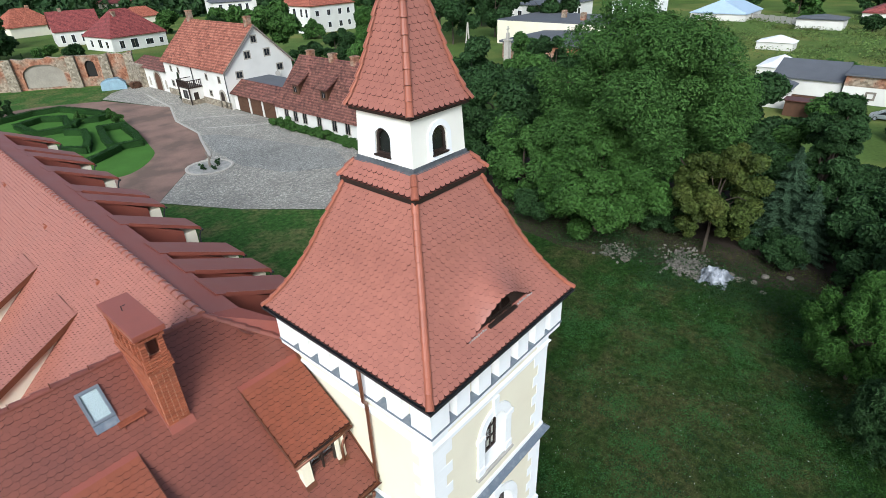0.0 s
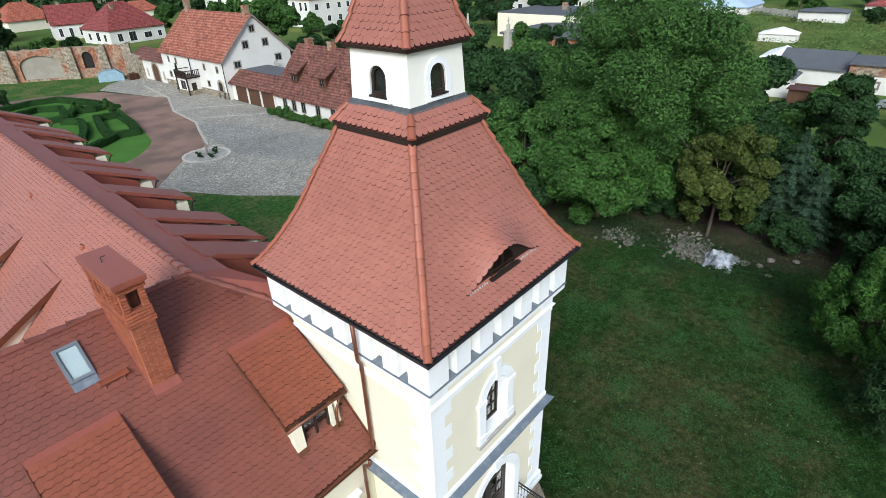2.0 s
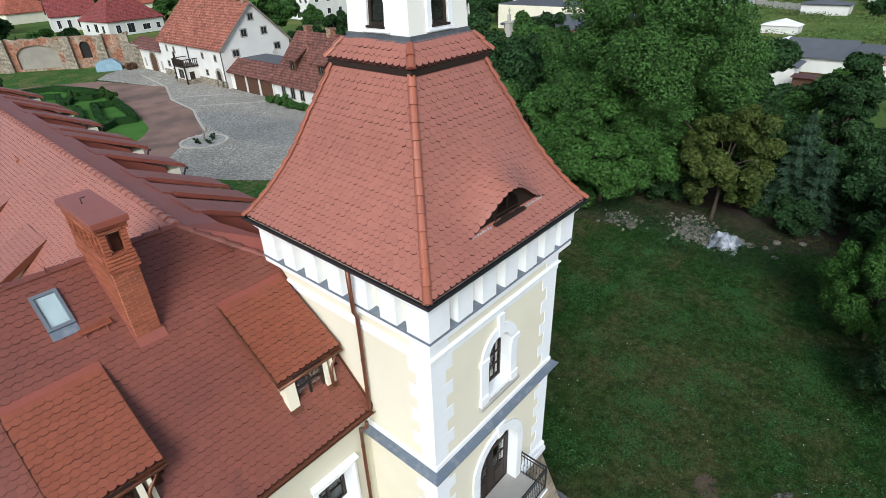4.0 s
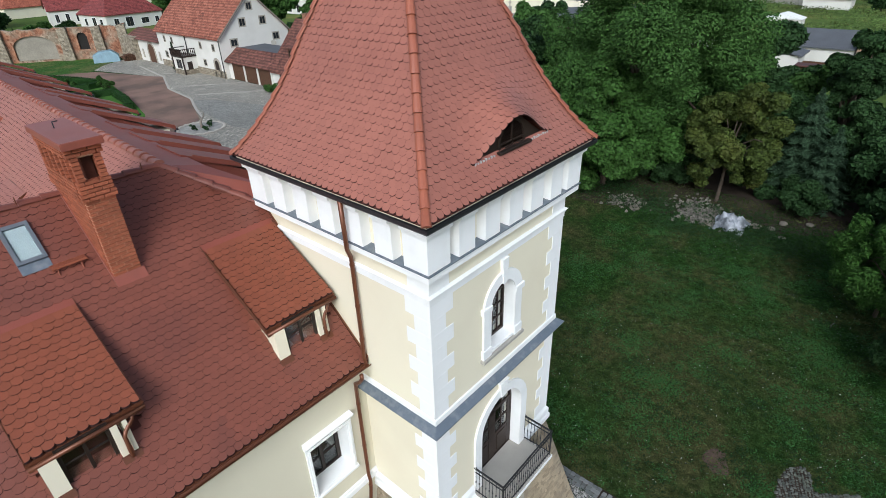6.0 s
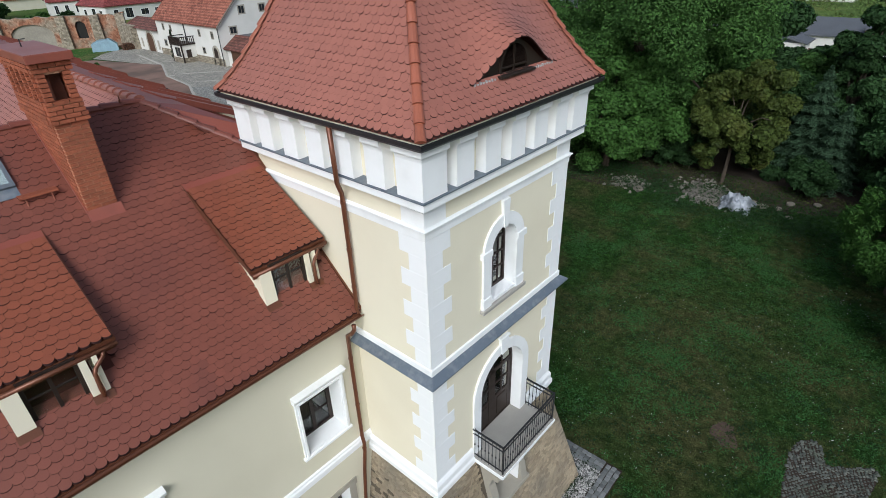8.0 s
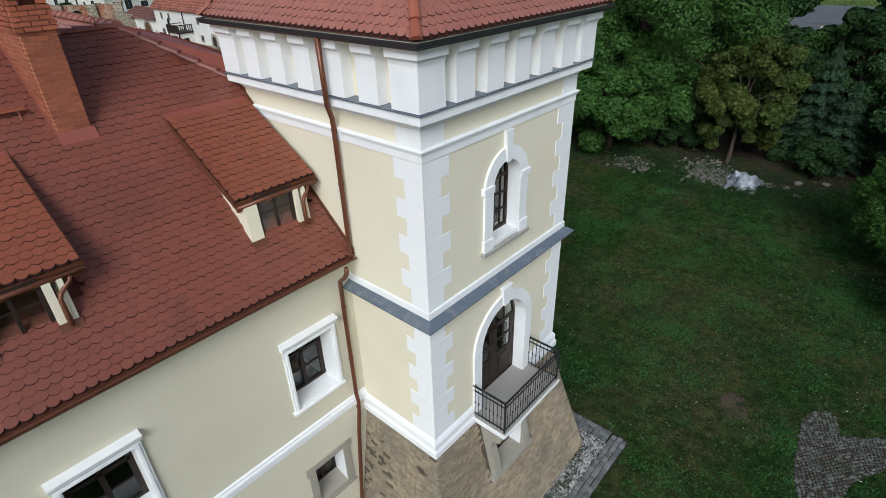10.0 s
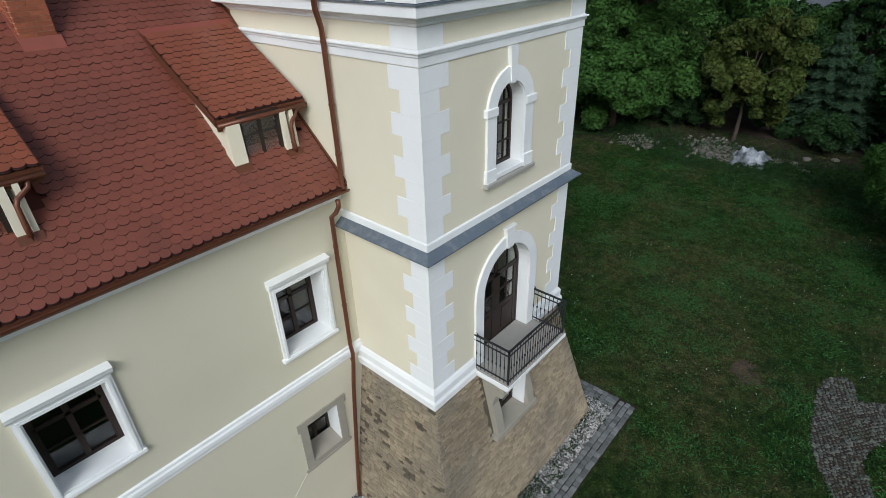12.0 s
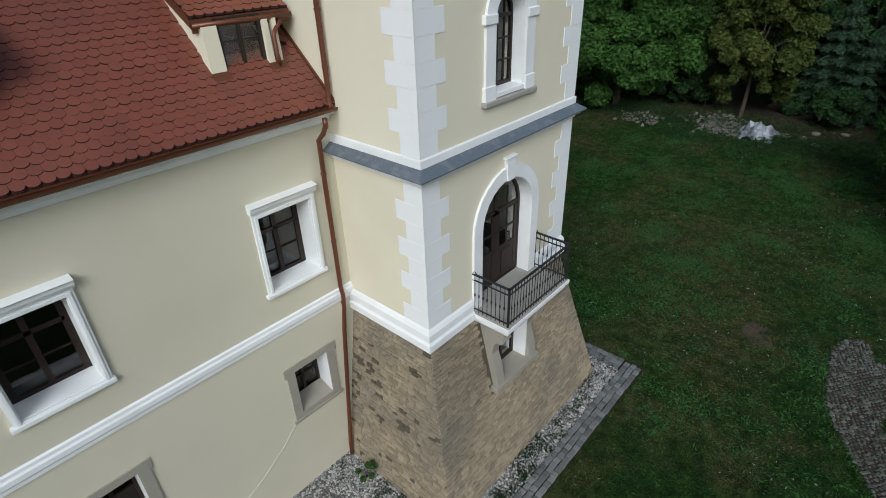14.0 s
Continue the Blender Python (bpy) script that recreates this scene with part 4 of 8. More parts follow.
# shed dormers on the front slope
def shed_dormer(x0, x1, name):
    dm = thing(name, ((x0 + x1) / 2, 3.1, on_a(3.1)), "shed dormer with a tiled roof and cream cheeks", "dormer", "dormers on the front slope")
    yt, ye, ze = 5.55, 3.22, 11.3
    zt = on_a(yt) + 0.02
    sl = (zt - ze) / (yt - ye)
    bm = bmesh.new()
    prism(bm, [(x0, ye, ze - 0.02), (x0, yt, zt - 0.02), (x0, yt, zt - 0.16), (x0, ye, ze - 0.14)], (x1 - x0, 0, 0))
    rf = part("roof", bm, M_COPPER, dm)
    spread = plane_spread((0, ye - 0.04, ze), (1, 0, 0), (0, 1, sl))
    tile_field("roof_tiles", spread, (yt - ye - 0.12) * math.hypot(1, sl), lambda s: (np.full(s.shape, x0 + 0.01), np.full(s.shape, x1 - 0.01)), M_TILE_D, rf, (x0 - 0.2, x1 + 0.2), seed=31)
    part("verge_flashing", boxes((x0 - 0.02, ye - 0.03, ze - 0.1, x1 + 0.02, ye + 0.03, ze - 0.0)), M_COPPER, rf)
    part("top_flashing", prism(bmesh.new(), [(x0, yt - 0.2, zt - 0.2 * sl + 0.03), (x0, yt + 0.12, on_a(yt + 0.12) + 0.05), (x0, yt + 0.12, on_a(yt + 0.12) + 0.03), (x0, yt - 0.2, zt - 0.2 * sl + 0.01)], (x1 - x0, 0, 0)), M_SHEET, rf)
    for sx, w in ((x0, -0.012), (x1, 0.012)):
        bm = bmesh.new()
        prism(bm, [(sx, ye - 0.02, ze + 0.04), (sx, yt, zt + 0.05), (sx, yt, zt - 0.14), (sx, ye - 0.02, ze - 0.12)], (w, 0, 0))
        part("verge_board", bm, M_COPPER, rf)
    # front wall: window between two cream piers, with cheeks that die into the slope
    a, b, yf = x0 + 0.14, x1 - 0.4, 3.13
    zb = on_a(yf) - 0.02
    part("gutter", tube(bmesh.new(), [(x0 - 0.01, ye - 0.09, ze - 0.1), (x1 + 0.01, ye - 0.09, ze - 0.1)], 0.048, 10), M_COPPER, rf, smooth=True)
    part("fascia", boxes((x0 + 0.02, ye - 0.03, ze - 0.22, x1 - 0.02, ye + 0.02, ze - 0.1)), M_COPPER, rf)
    yp = yf - 0.1
    zp = on_a(yp)
    for px0, px1 in ((a - 0.03, a + 0.25), (b - 0.25, b - 0.13), (b - 0.04, b + 0.04)):
        pr = part("cheek", prism(bmesh.new(), [(px0, yp, zp), (px0, yp + 0.25, zp + 0.2), (px0, yp + 0.3, ze - 0.05), (px0, yp + 0.06, ze - 0.12)], (px1 - px0, 0, 0)), M_CREAM, dm, "cream rendered pier")
        part("foot_flashing", prism(bmesh.new(), [(px0 - 0.03, yp - 0.14, on_a(yp - 0.14) + 0.01), (px0 - 0.03, yp + 0.03, zp), (px0 - 0.03, yp + 0.02, zp + 0.12), (px0 - 0.03, yp - 0.02, zp + 0.12), (px0 - 0.03, yp - 0.14, on_a(yp - 0.14) + 0.05)], (px1 - px0 + 0.06, 0, 0)), M_COPPER, pr)
    for cx, w in ((a, 0.05), (b - 0.05, 0.05)):
        part("side_wall", prism(bmesh.new(), [(cx, yf + 0.1, zb), (cx, yf + 0.18, ze), (cx, yt - 0.1, zt - 0.1), (cx, yt - 0.1, zt - 0.3)], (w, 0, 0)), M_CREAM, dm)
    w0, w1 = a + 0.25, b - 0.25

    def dput(u, v, d):
        return (u, yf + d, v)
    wf = part("window_frame", ring_solid(rect(w0, zb + 0.03, w1, ze - 0.02), rect(w0 + 0.07, zb + 0.1, w1 - 0.07, ze - 0.08), dput, 0, 0.06), M_FRAME, dm, "dark window frame")
    part("pane", slab(rect(w0 + 0.07, zb + 0.1, w1 - 0.07, ze - 0.08), dput, 0.03, 0.04), M_GLASS, wf)
    cm = (w0 + w1) / 2
    for q in ((cm - 0.03, zb + 0.1, cm + 0.03, ze - 0.08), (w0 + 0.07, zb + 0.5, w1 - 0.07, zb + 0.525)):
        part("glazing_bar", slab(rect(*q), dput, 0.005, 0.05), M_FRAME, wf)
    # added black backing: the dormer's unlit inside put into colour
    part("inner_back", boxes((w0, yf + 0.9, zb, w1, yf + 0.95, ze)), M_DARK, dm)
    part("apron", prism(bmesh.new(), [(w0, yf - 0.2, on_a(yf - 0.2) + 0.06), (w0, yf + 0.02, zb + 0.07), (w0, yf + 0.02, zb + 0.02), (w0, yf - 0.2, on_a(yf - 0.2) + 0.02)], (w1 - w0, 0, 0)), M_SHEET, dm)
    part("downpipe", tube(bmesh.new(), [(b + 0.16, ye - 0.08, ze - 0.12), (b + 0.14, ye - 0.07, ze - 0.24), (b - 0.06, yp - 0.02, ze - 0.33), (b - 0.1, yp - 0.03, ze - 0.42), (b - 0.11, yp - 0.05, zp + 0.25), (b - 0.11, yp - 0.1, zp + 0.1)], 0.04, 8), M_COPPER, dm, smooth=True)
    return dm


dormer_a = shed_dormer(-2.03, -0.12, "shed_dormer")
copy_thing(dormer_a, Matrix.Translation(dormer_a.location + Vector((-4.66, 0, 0))))

# skylight and snow tray
sk = thing("roof_window", (-5.02, 6.6, on_a(6.6)), "small grey-framed roof window, reflected sky painted on a pale panel", "skylight")


def on_slope(u, v, d):
    """u along x, v up the slope in plan metres, d into the roof."""
    k = math.hypot(1, SL)
    return (u, v + d * SL / k, on_a(v) - d / k)


part("frame", ring_solid(rect(-5.29, 6.3, -4.75, 6.97), rect(-5.22, 6.36, -4.82, 6.91), on_slope, -0.13, 0.0), material("grey_aluminium", (0.2, 0.22, 0.24), 0.4, 0.1, metal=0.5), sk)
part("pane", slab(rect(-5.22, 6.36, -4.82, 6.91), on_slope, -0.11, -0.1), M_GLASS, sk)
# added panel under the pane; its pale colour paints the sky's reflection
part("blind", slab(rect(-5.22, 6.36, -4.82, 6.91), on_slope, -0.08, -0.07), material("sky_reflection_grey", (0.42, 0.46, 0.46), 0.8, 0.05), sk)
part("apron", slab(rect(-5.29, 6.14, -4.75, 6.3), on_slope, -0.07, 0.0), M_LEDGE, sk)
tray = thing("roof_step", (-4.51, 6.0, on_a(6.0)), "red metal roof step grating on brackets", "roof step")
for i in range(6):
    part("bar", boxes((-4.84, 5.9 + i * 0.045, on_a(6.0) + 0.16, -4.18, 5.915 + i * 0.045, on_a(6.0) + 0.2)), M_HIP, tray)
for x in (-4.84, -4.52, -4.2):
    part("cross_bar", boxes((x, 5.89, on_a(6.0) + 0.15, x + 0.02, 6.15, on_a(6.0) + 0.19)), M_HIP, tray)
for x in (-4.74, -4.3):
    part("bracket", tube(bmesh.new(), [(x, 6.1, on_a(6.1) + 0.02), (x, 5.95, on_a(6.0) + 0.16), (x, 5.9, on_a(5.9) + 0.03)], 0.015, 6), M_HIP, tray)

# chimney
CH = (-3.93, -3.36, 5.52, 7.4)
ch = thing("brick_chimney", (-3.65, 6.4, 12.6), "red brick chimney stack with a metal cap", "chimney")
core = part("core", boxes((CH[0] + 0.01, CH[2] + 0.01, 12.3, CH[1] - 0.01, CH[3] - 0.01, 14.86)), M_BRICK_MORTAR, ch)
# inner block: its dark colour gives the slots their shaded depth
part("flue", boxes((CH[0] + 0.24, CH[2] + 0.2, 14.86, CH[1] - 0.14, CH[3] - 0.15, 15.58)), M_BRICK_SHADE, ch, "inner brickwork with the slots' shade in its colour")
part("crown_course", boxes((CH[0] + 0.01, CH[2] + 0.01, 15.37, CH[1] - 0.01, CH[3] - 0.01, 15.575)), M_BRICK_MORTAR, ch)
part("cap", boxes((CH[0] - 0.09, CH[2] - 0.16, 15.585, CH[1] + 0.09, CH[3] + 0.13, 15.74), bevel=0.012), M_SHEET_RED, ch, "brown-red sheet metal cap")
part("foot_flashing", prism(bmesh.new(), [(CH[0] - 0.03, CH[2] - 0.2, on_a(CH[2] - 0.2) + 0.03), (CH[0] - 0.03, CH[2] - 0.015, on_a(CH[2]) + 0.16), (CH[0] - 0.03, CH[2] + 0.02, on_a(CH[2]) + 0.16), (CH[0] - 0.03, CH[2] + 0.02, on_a(CH[2]) - 0.1), (CH[0] - 0.03, CH[2] - 0.2, on_a(CH[2] - 0.2))], (CH[1] - CH[0] + 0.08, 0, 0)), M_SHEET_RED, ch)
part("side_flashing", prism(bmesh.new(), [(CH[0] - 0.025, CH[2], on_a(CH[2]) - 0.1), (CH[0] - 0.025, 7.2, on_a(7.2) - 0.1), (CH[0] - 0.025, 7.2, on_a(7.2) + 0.14), (CH[0] - 0.025, CH[2], on_a(CH[2]) + 0.14)], (0.03, 0, 0)), M_SHEET_RED, ch)
part("lightning_rod", tube(bmesh.new(), [(-3.7, 6.7, 15.74), (-3.7, 6.7, 15.87), (-3.6, 6.7, 15.87)], 0.012, 6), M_IRON, ch)

# ==== the long wing behind ====
LONG_Y1 = 46.0
TR = math.tan(radians(1.3))
long_wing = thing("long_wing", (-2, 25, 0), "long rear wing with a red tiled roof and many dormers", "building")
part("wall", boxes((-8.0, 9.6, -0.2, 3.6, LONG_Y1, 9.0)), M_WALL, long_wing)


def rx(y):
    return -1.75 + TR * (y - RIDGE_Y)


y0, y1 = RIDGE_Y, LONG_Y1
bm = bmesh.new()
bm.faces.new([bm.verts.new(p) for p in ((rx(y0), y0, RIDGE_Z), (rx(y1), y1, RIDGE_Z), (rx(y1) - 7.5, y1, RIDGE_Z - 7.5 * SL), (rx(y0) - 7.5, y0, RIDGE_Z - 7.5 * SL))])
roof_w = part("roof", bm, M_TILE_BACK, long_wing, "red tiled west slope")
bm = bmesh.new()
bm.faces.new([bm.verts.new(p) for p in ((rx(y0) + 0.6, y0 - 1, RIDGE_Z - 0.5), (rx(y1) + 0.6, y1, RIDGE_Z - 0.5), (rx(y1) + 5.9, y1, RIDGE_Z - 0.5 - 5.3 * SL), (rx(y0) + 5.9, y0 - 1, RIDGE_Z - 0.5 - 5.3 * SL))])
part("roof", bm, M_TILE, long_wing, "red tiled east slope")
bm = bmesh.new()
bm.faces.new([bm.verts.new(p) for p in ((rx(y0) + 0.02, y0, RIDGE_Z + 0.01), (rx(y1) + 0.02, y1, RIDGE_Z + 0.01), (rx(y1) + 1.25, y1, RIDGE_Z - 0.32), (rx(y0) + 1.1, y0, RIDGE_Z - 0.32))])
bm.faces.new([bm.verts.new(p) for p in ((rx(y0) + 0.02, y0, RIDGE_Z + 0.008), (rx(y0) + 1.1, y0, RIDGE_Z - 0.32), (0.3, 6.1, RIDGE_Z - 0.9), (-0.03, 5.9, on_a(5.9) + 0.01))])
part("ridge_sheet", bm, M_SHEET, long_wing, "brown-red sheet metal ridge strip")
part("rear_slope", prism(bmesh.new(), [(X0, RIDGE_Y + 0.01, RIDGE_Z - 0.01), (X0, 12.5, RIDGE_Z - 5.2 * SL), (X0, 12.0, RIDGE_Z - 5.2 * SL)], (14.2, 0, 0)), M_TILE, wing)
spread_w = plane_spread((rx(y0) - 7.5, y0, RIDGE_Z - 7.5 * SL), (TR, 1, 0), (1, 0, SL))
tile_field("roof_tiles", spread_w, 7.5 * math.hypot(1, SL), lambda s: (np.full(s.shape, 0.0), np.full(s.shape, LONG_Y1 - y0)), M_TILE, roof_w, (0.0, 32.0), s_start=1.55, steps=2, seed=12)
hip_run([(rx(y0), y0, RIDGE_Z + 0.03), (rx(36), 36, RIDGE_Z + 0.03)], roof_w, 0.12, 0.44, name="ridge_tile", mat=M_TILE)
for x, y in ((-2.6, 13.5), (-2.35, 20.1), (-2.1, 27.4)):
    z = RIDGE_Z - SL * (rx(y) - x)
    hk = thing("roof_hook", (x, y, z), "small red metal safety hook on the tiles", "roof hook", "roof hooks")
    part("stem", tube(bmesh.new(), [(x, y, z), (x - 0.03, y, z + 0.16), (x - 0.1, y, z + 0.2)], 0.025, 6), M_HIP, hk)
    part("foot", boxes((x - 0.12, y - 0.05, z - 0.1, x + 0.12, y + 0.05, z + 0.1), bevel=0.02), M_HIP, hk)

# shed dormers on the west slope
for ya in (13.6, 18.55):
    wd = thing("west_dormer", (-4.6, ya + 1.0, 11.5), "shed dormer with a tiled roof and cream cheeks", "dormer", "dormers on the west slope")
    xt, xe, yb = rx(ya) - 1.95, rx(ya) - 5.2, ya + 2.0
    zt = RIDGE_Z - SL * 1.95 + 0.03
    ze = zt - 3.25 * 0.55
    part("roof", prism(bmesh.new(), [(xt, ya, zt), (xe, ya, ze), (xe, ya, ze - 0.16), (xt, ya, zt - 0.2)], (0, 2.0, 0)), M_COPPER, wd)
    sp = plane_spread((xe, ya, ze + 0.005), (0, 1, 0), (1, 0, 0.55))
    tile_field("roof_tiles", sp, 3.25 * math.hypot(1, 0.55), lambda s: (np.full(s.shape, 0.0), np.full(s.shape, 2.0)), M_TILE, wd.children[0], (0, 2), steps=2, seed=5)
    part("verge_board", prism(bmesh.new(), [(xt, ya - 0.02, zt + 0.05), (xe, ya - 0.02, ze + 0.05), (xe, ya - 0.02, ze - 0.2), (xt, ya - 0.02, zt - 0.16)], (0, 0.018, 0)), M_COPPER, wd)
    part("cheek", prism(bmesh.new(), [(xt - 0.3, ya + 0.15, zt - 0.3), (xe + 0.2, ya + 0.15, ze - 0.16), (xe + 0.2, ya + 0.15, zt - SL * 3.0), (xt - 0.3, ya + 0.15, zt - 0.4)], (0, 1.7, 0)), M_CREAM, wd)

# shed dormers along the east slope
for i, (y, wdt) in enumerate(((8.35, 1.5), (10.5, 1.4), (12.55, 1.4), (16.35, 1.45), (20.2, 1.45), (22.0, 1.45), (26.3, 1.6), (30.2, 1.6), (32.2, 1.6), (37.0, 1.7))):
    xs, xe = rx(y) + 0.95, rx(y) + 4.0
    dmr = thing("east_dormer", (xe, y + wdt / 2, 11.2), "shed dormer with a brown-red sheet roof and cream wall", "dormer", "dormers on the east slope")
    rf = part("roof", prism(bmesh.new(), [(xs, y, RIDGE_Z - 0.22), (xe, y, 12.66), (xe, y, 12.58), (xs, y, RIDGE_Z - 0.34)], (0, wdt, 0)), M_SHEET, dmr)
    part("fascia", boxes((xe - 0.03, y - 0.02, 12.5, xe + 0.02, y + wdt + 0.02, 12.64)), M_SHEET_RED, rf)
    part("verge_board", prism(bmesh.new(), [(xs + 0.3, y - 0.02, RIDGE_Z - 0.3), (xe, y - 0.02, 12.69), (xe, y - 0.02, 12.54), (xs + 0.3, y - 0.02, RIDGE_Z - 0.47)], (0, 0.03, 0)), M_SHEET_RED, rf)
    part("side_cladding", prism(bmesh.new(), [(xs + 0.3, y + 0.06, RIDGE_Z - 0.4), (xe - 0.75, y + 0.06, 12.72), (xe - 0.75, y + 0.06, 11.0), (xs + 0.3, y + 0.06, 12.2)], (0, wdt - 0.12, 0)), M_SHEET_RED, dmr, "brown-red sheet cladding")
    part("cheek", boxes((xe - 0.745, y + 0.1, 11.0, xe - 0.2, y + wdt - 0.1, 12.55)), M_CREAM, dmr)
    part("gutter", tube(bmesh.new(), [(xe + 0.05, y - 0.05, 12.5), (xe + 0.05, y + wdt + 0.05, 12.5)], 0.05, 8), M_GUTTER, dmr)
    part("downpipe", tube(bmesh.new(), [(xe + 0.02, y + 0.05, 12.5), (xe - 0.12, y + 0.05, 12.2), (xe - 0.14, y + 0.05, 11.3)], 0.035, 6), M_GUTTER, dmr)

# ==== ground ====


def turf(name, island=0.0, bump=1.0, gain=1.0):
    """Rough lawn: green with brighter tufts, thin dry stretches broken up by the tufts, and fine grain."""
    m = bpy.data.materials.new(name)
    m.use_nodes = True
    n, l = m.node_tree.nodes, m.node_tree.links
    b = n["Principled BSDF"]
    b.inputs["Roughness"].default_value, b.inputs["Specular IOR Level"].default_value = 0.9, 0.08
    co = n.new("ShaderNodeTexCoord").outputs["Object"]

    def layer(scale, detail, rough, lo, hi):
        t, mr = n.new("ShaderNodeTexNoise"), n.new("ShaderNodeMapRange")
        t.inputs["Scale"].default_value, t.inputs["Detail"].default_value, t.inputs["Roughness"].default_value = scale, detail, rough
        l.new(co, t.inputs["Vector"])
        mr.inputs["From Min"].default_value, mr.inputs["From Max"].default_value = lo, hi
        l.new(t.outputs["Fac"], mr.inputs["Value"])
        return mr.outputs[0]

    def blend(f, a, c, kind="MIX"):
        mx = n.new("ShaderNodeMix")
        mx.data_type, mx.blend_type = "RGBA", kind
        for key, v in (("Factor", f), ("A", a), ("B", c)):
            if isinstance(v, (int, float, tuple)):
                mx.inputs[key].default_value = v
            else:
                l.new(v, mx.inputs[key])
        return mx.outputs["Result"]

    tuft, fine = layer(2.2, 5, 0.65, 0.34, 0.66), layer(16, 4, 0.7, 0.25, 0.75)
    green = blend(tuft, (0.0125, 0.034, 0.0065, 1), (0.035, 0.08, 0.016, 1))
    dry = blend(tuft, (0.042, 0.048, 0.017, 1), (0.095, 0.094, 0.035, 1))
    worn = layer(0.22, 7, 0.66, 0.47, 0.61)
    for place, reach, amount in (((10.2, -3.0, 0), 3.4, 0.9), ((17.0, -1.0, 0), 7.5, 0.65)):
        away, near, both = n.new("ShaderNodeVectorMath"), n.new("ShaderNodeMapRange"), n.new("ShaderNodeMath")
        away.operation, both.operation = "DISTANCE", "ADD"
        l.new(co, away.inputs[0])
        away.inputs[1].default_value = place
        near.inputs["From Min"].default_value, near.inputs["From Max"].default_value = reach * 0.25, reach
        near.inputs["To Min"].default_value, near.inputs["To Max"].default_value = amount, 0.0
        l.new(away.outputs["Value"], near.inputs["Value"])
        l.new(worn, both.inputs[0])
        l.new(near.outputs[0], both.inputs[1])
        both.use_clamp = True
        worn = both.outputs[0]
    out = blend(blend(1.0, worn, layer(1.1, 5, 0.7, 0.2, 0.55), "MULTIPLY"), green, dry)
    grain = n.new("ShaderNodeMapRange")
    grain.inputs["To Min"].default_value, grain.inputs["To Max"].default_value = 0.6 * gain, 1.4 * gain
    l.new(fine, grain.inputs["Value"])
    f = grain.outputs[0]
    if island:
        k, mt = n.new("ShaderNodeMapRange"), n.new("ShaderNodeMath")
        k.inputs["To Min"].default_value, k.inputs["To Max"].default_value = 1 - island, 1 + island
        l.new(n.new("ShaderNodeNewGeometry").outputs["Random Per Island"], k.inputs["Value"])
        mt.operation = "MULTIPLY"
        l.new(f, mt.inputs[0])
        l.new(k.outputs[0], mt.inputs[1])
        f = mt.outputs[0]
    sc = n.new("ShaderNodeVectorMath")
    sc.operation = "SCALE"
    l.new(out, sc.inputs[0])
    l.new(f, sc.inputs["Scale"])
    l.new(sc.outputs[0], b.inputs["Base Color"])
    if bump:
        bp = n.new("ShaderNodeBump")
        bp.inputs["Strength"].default_value, bp.inputs["Distance"].default_value = bump, 0.06
        l.new(fine, bp.inputs["Height"])
        l.new(bp.outputs[0], b.inputs["Normal"])
    return m


M_GRASS = turf("lawn_grass")
M_MEADOW = material("bright_meadow", (0.08, 0.125, 0.03), 0.95, 0.5, 0.1, 2, 0.8, stain=(0.2, 0.19, 0.06), stain_amount=0.7, stain_scale=0.06, bump_distance=0.1, spec=0.05)
M_BRIGHT = turf("courtyard_lawn", gain=2.0)
M_PARTERRE = material("parterre_grass", (0.062, 0.145, 0.028), 0.95, 0.25, 0.4, 8, 0.5, spec=0.05)
M_DRIVE = material("red_brown_gravel_drive", (0.225, 0.14, 0.108), 0.95, 0.35, 0.25, 5, 0.5, stain=(0.11, 0.08, 0.06), stain_amount=0.75, stain_scale=0.2, stain_range=(0.44, 0.62))
M_SOIL = material("dark_brown_soil", (0.04, 0.028, 0.02), 0.95, 0.35, 1.0, 12, 0.8, stain=(0.065, 0.05, 0.033), stain_amount=0.5, stain_scale=0.6, bump_distance=0.05)
M_BOULDER = material("lichened_boulder", (0.17, 0.15, 0.12), 0.95, 0.3, 2, 20, 0.6)
M_KERB = material("pale_kerb_stone", (0.42, 0.39, 0.34), 0.9, 0.2, 1.5, 20, 0.3)
M_COBBLE = material("grey_granite_sett", (0.15, 0.155, 0.15), 0.85, 0.2, 4, 40, 0.4, piece=0.3, island=0.3, stain=(0.1, 0.105, 0.065), stain_amount=0.4, stain_scale=0.8)
M_COBBLE_MOSS = material("mossy_granite_sett", (0.095, 0.1, 0.085), 0.9, 0.25, 4, 40, 0.4, island=0.35, stain=(0.04, 0.055, 0.022), stain_amount=0.6, stain_scale=0.8)
M_CHIP = material("white_marble_chip", (0.35, 0.34, 0.32), 0.8, 0.2, 5, 50, 0.3, island=0.75)
M_GRAVEL_BED = material("grey_gravel_bed", (0.14, 0.135, 0.125), 0.95, 0.35, 6, 30, 0.6, bump_distance=0.03)


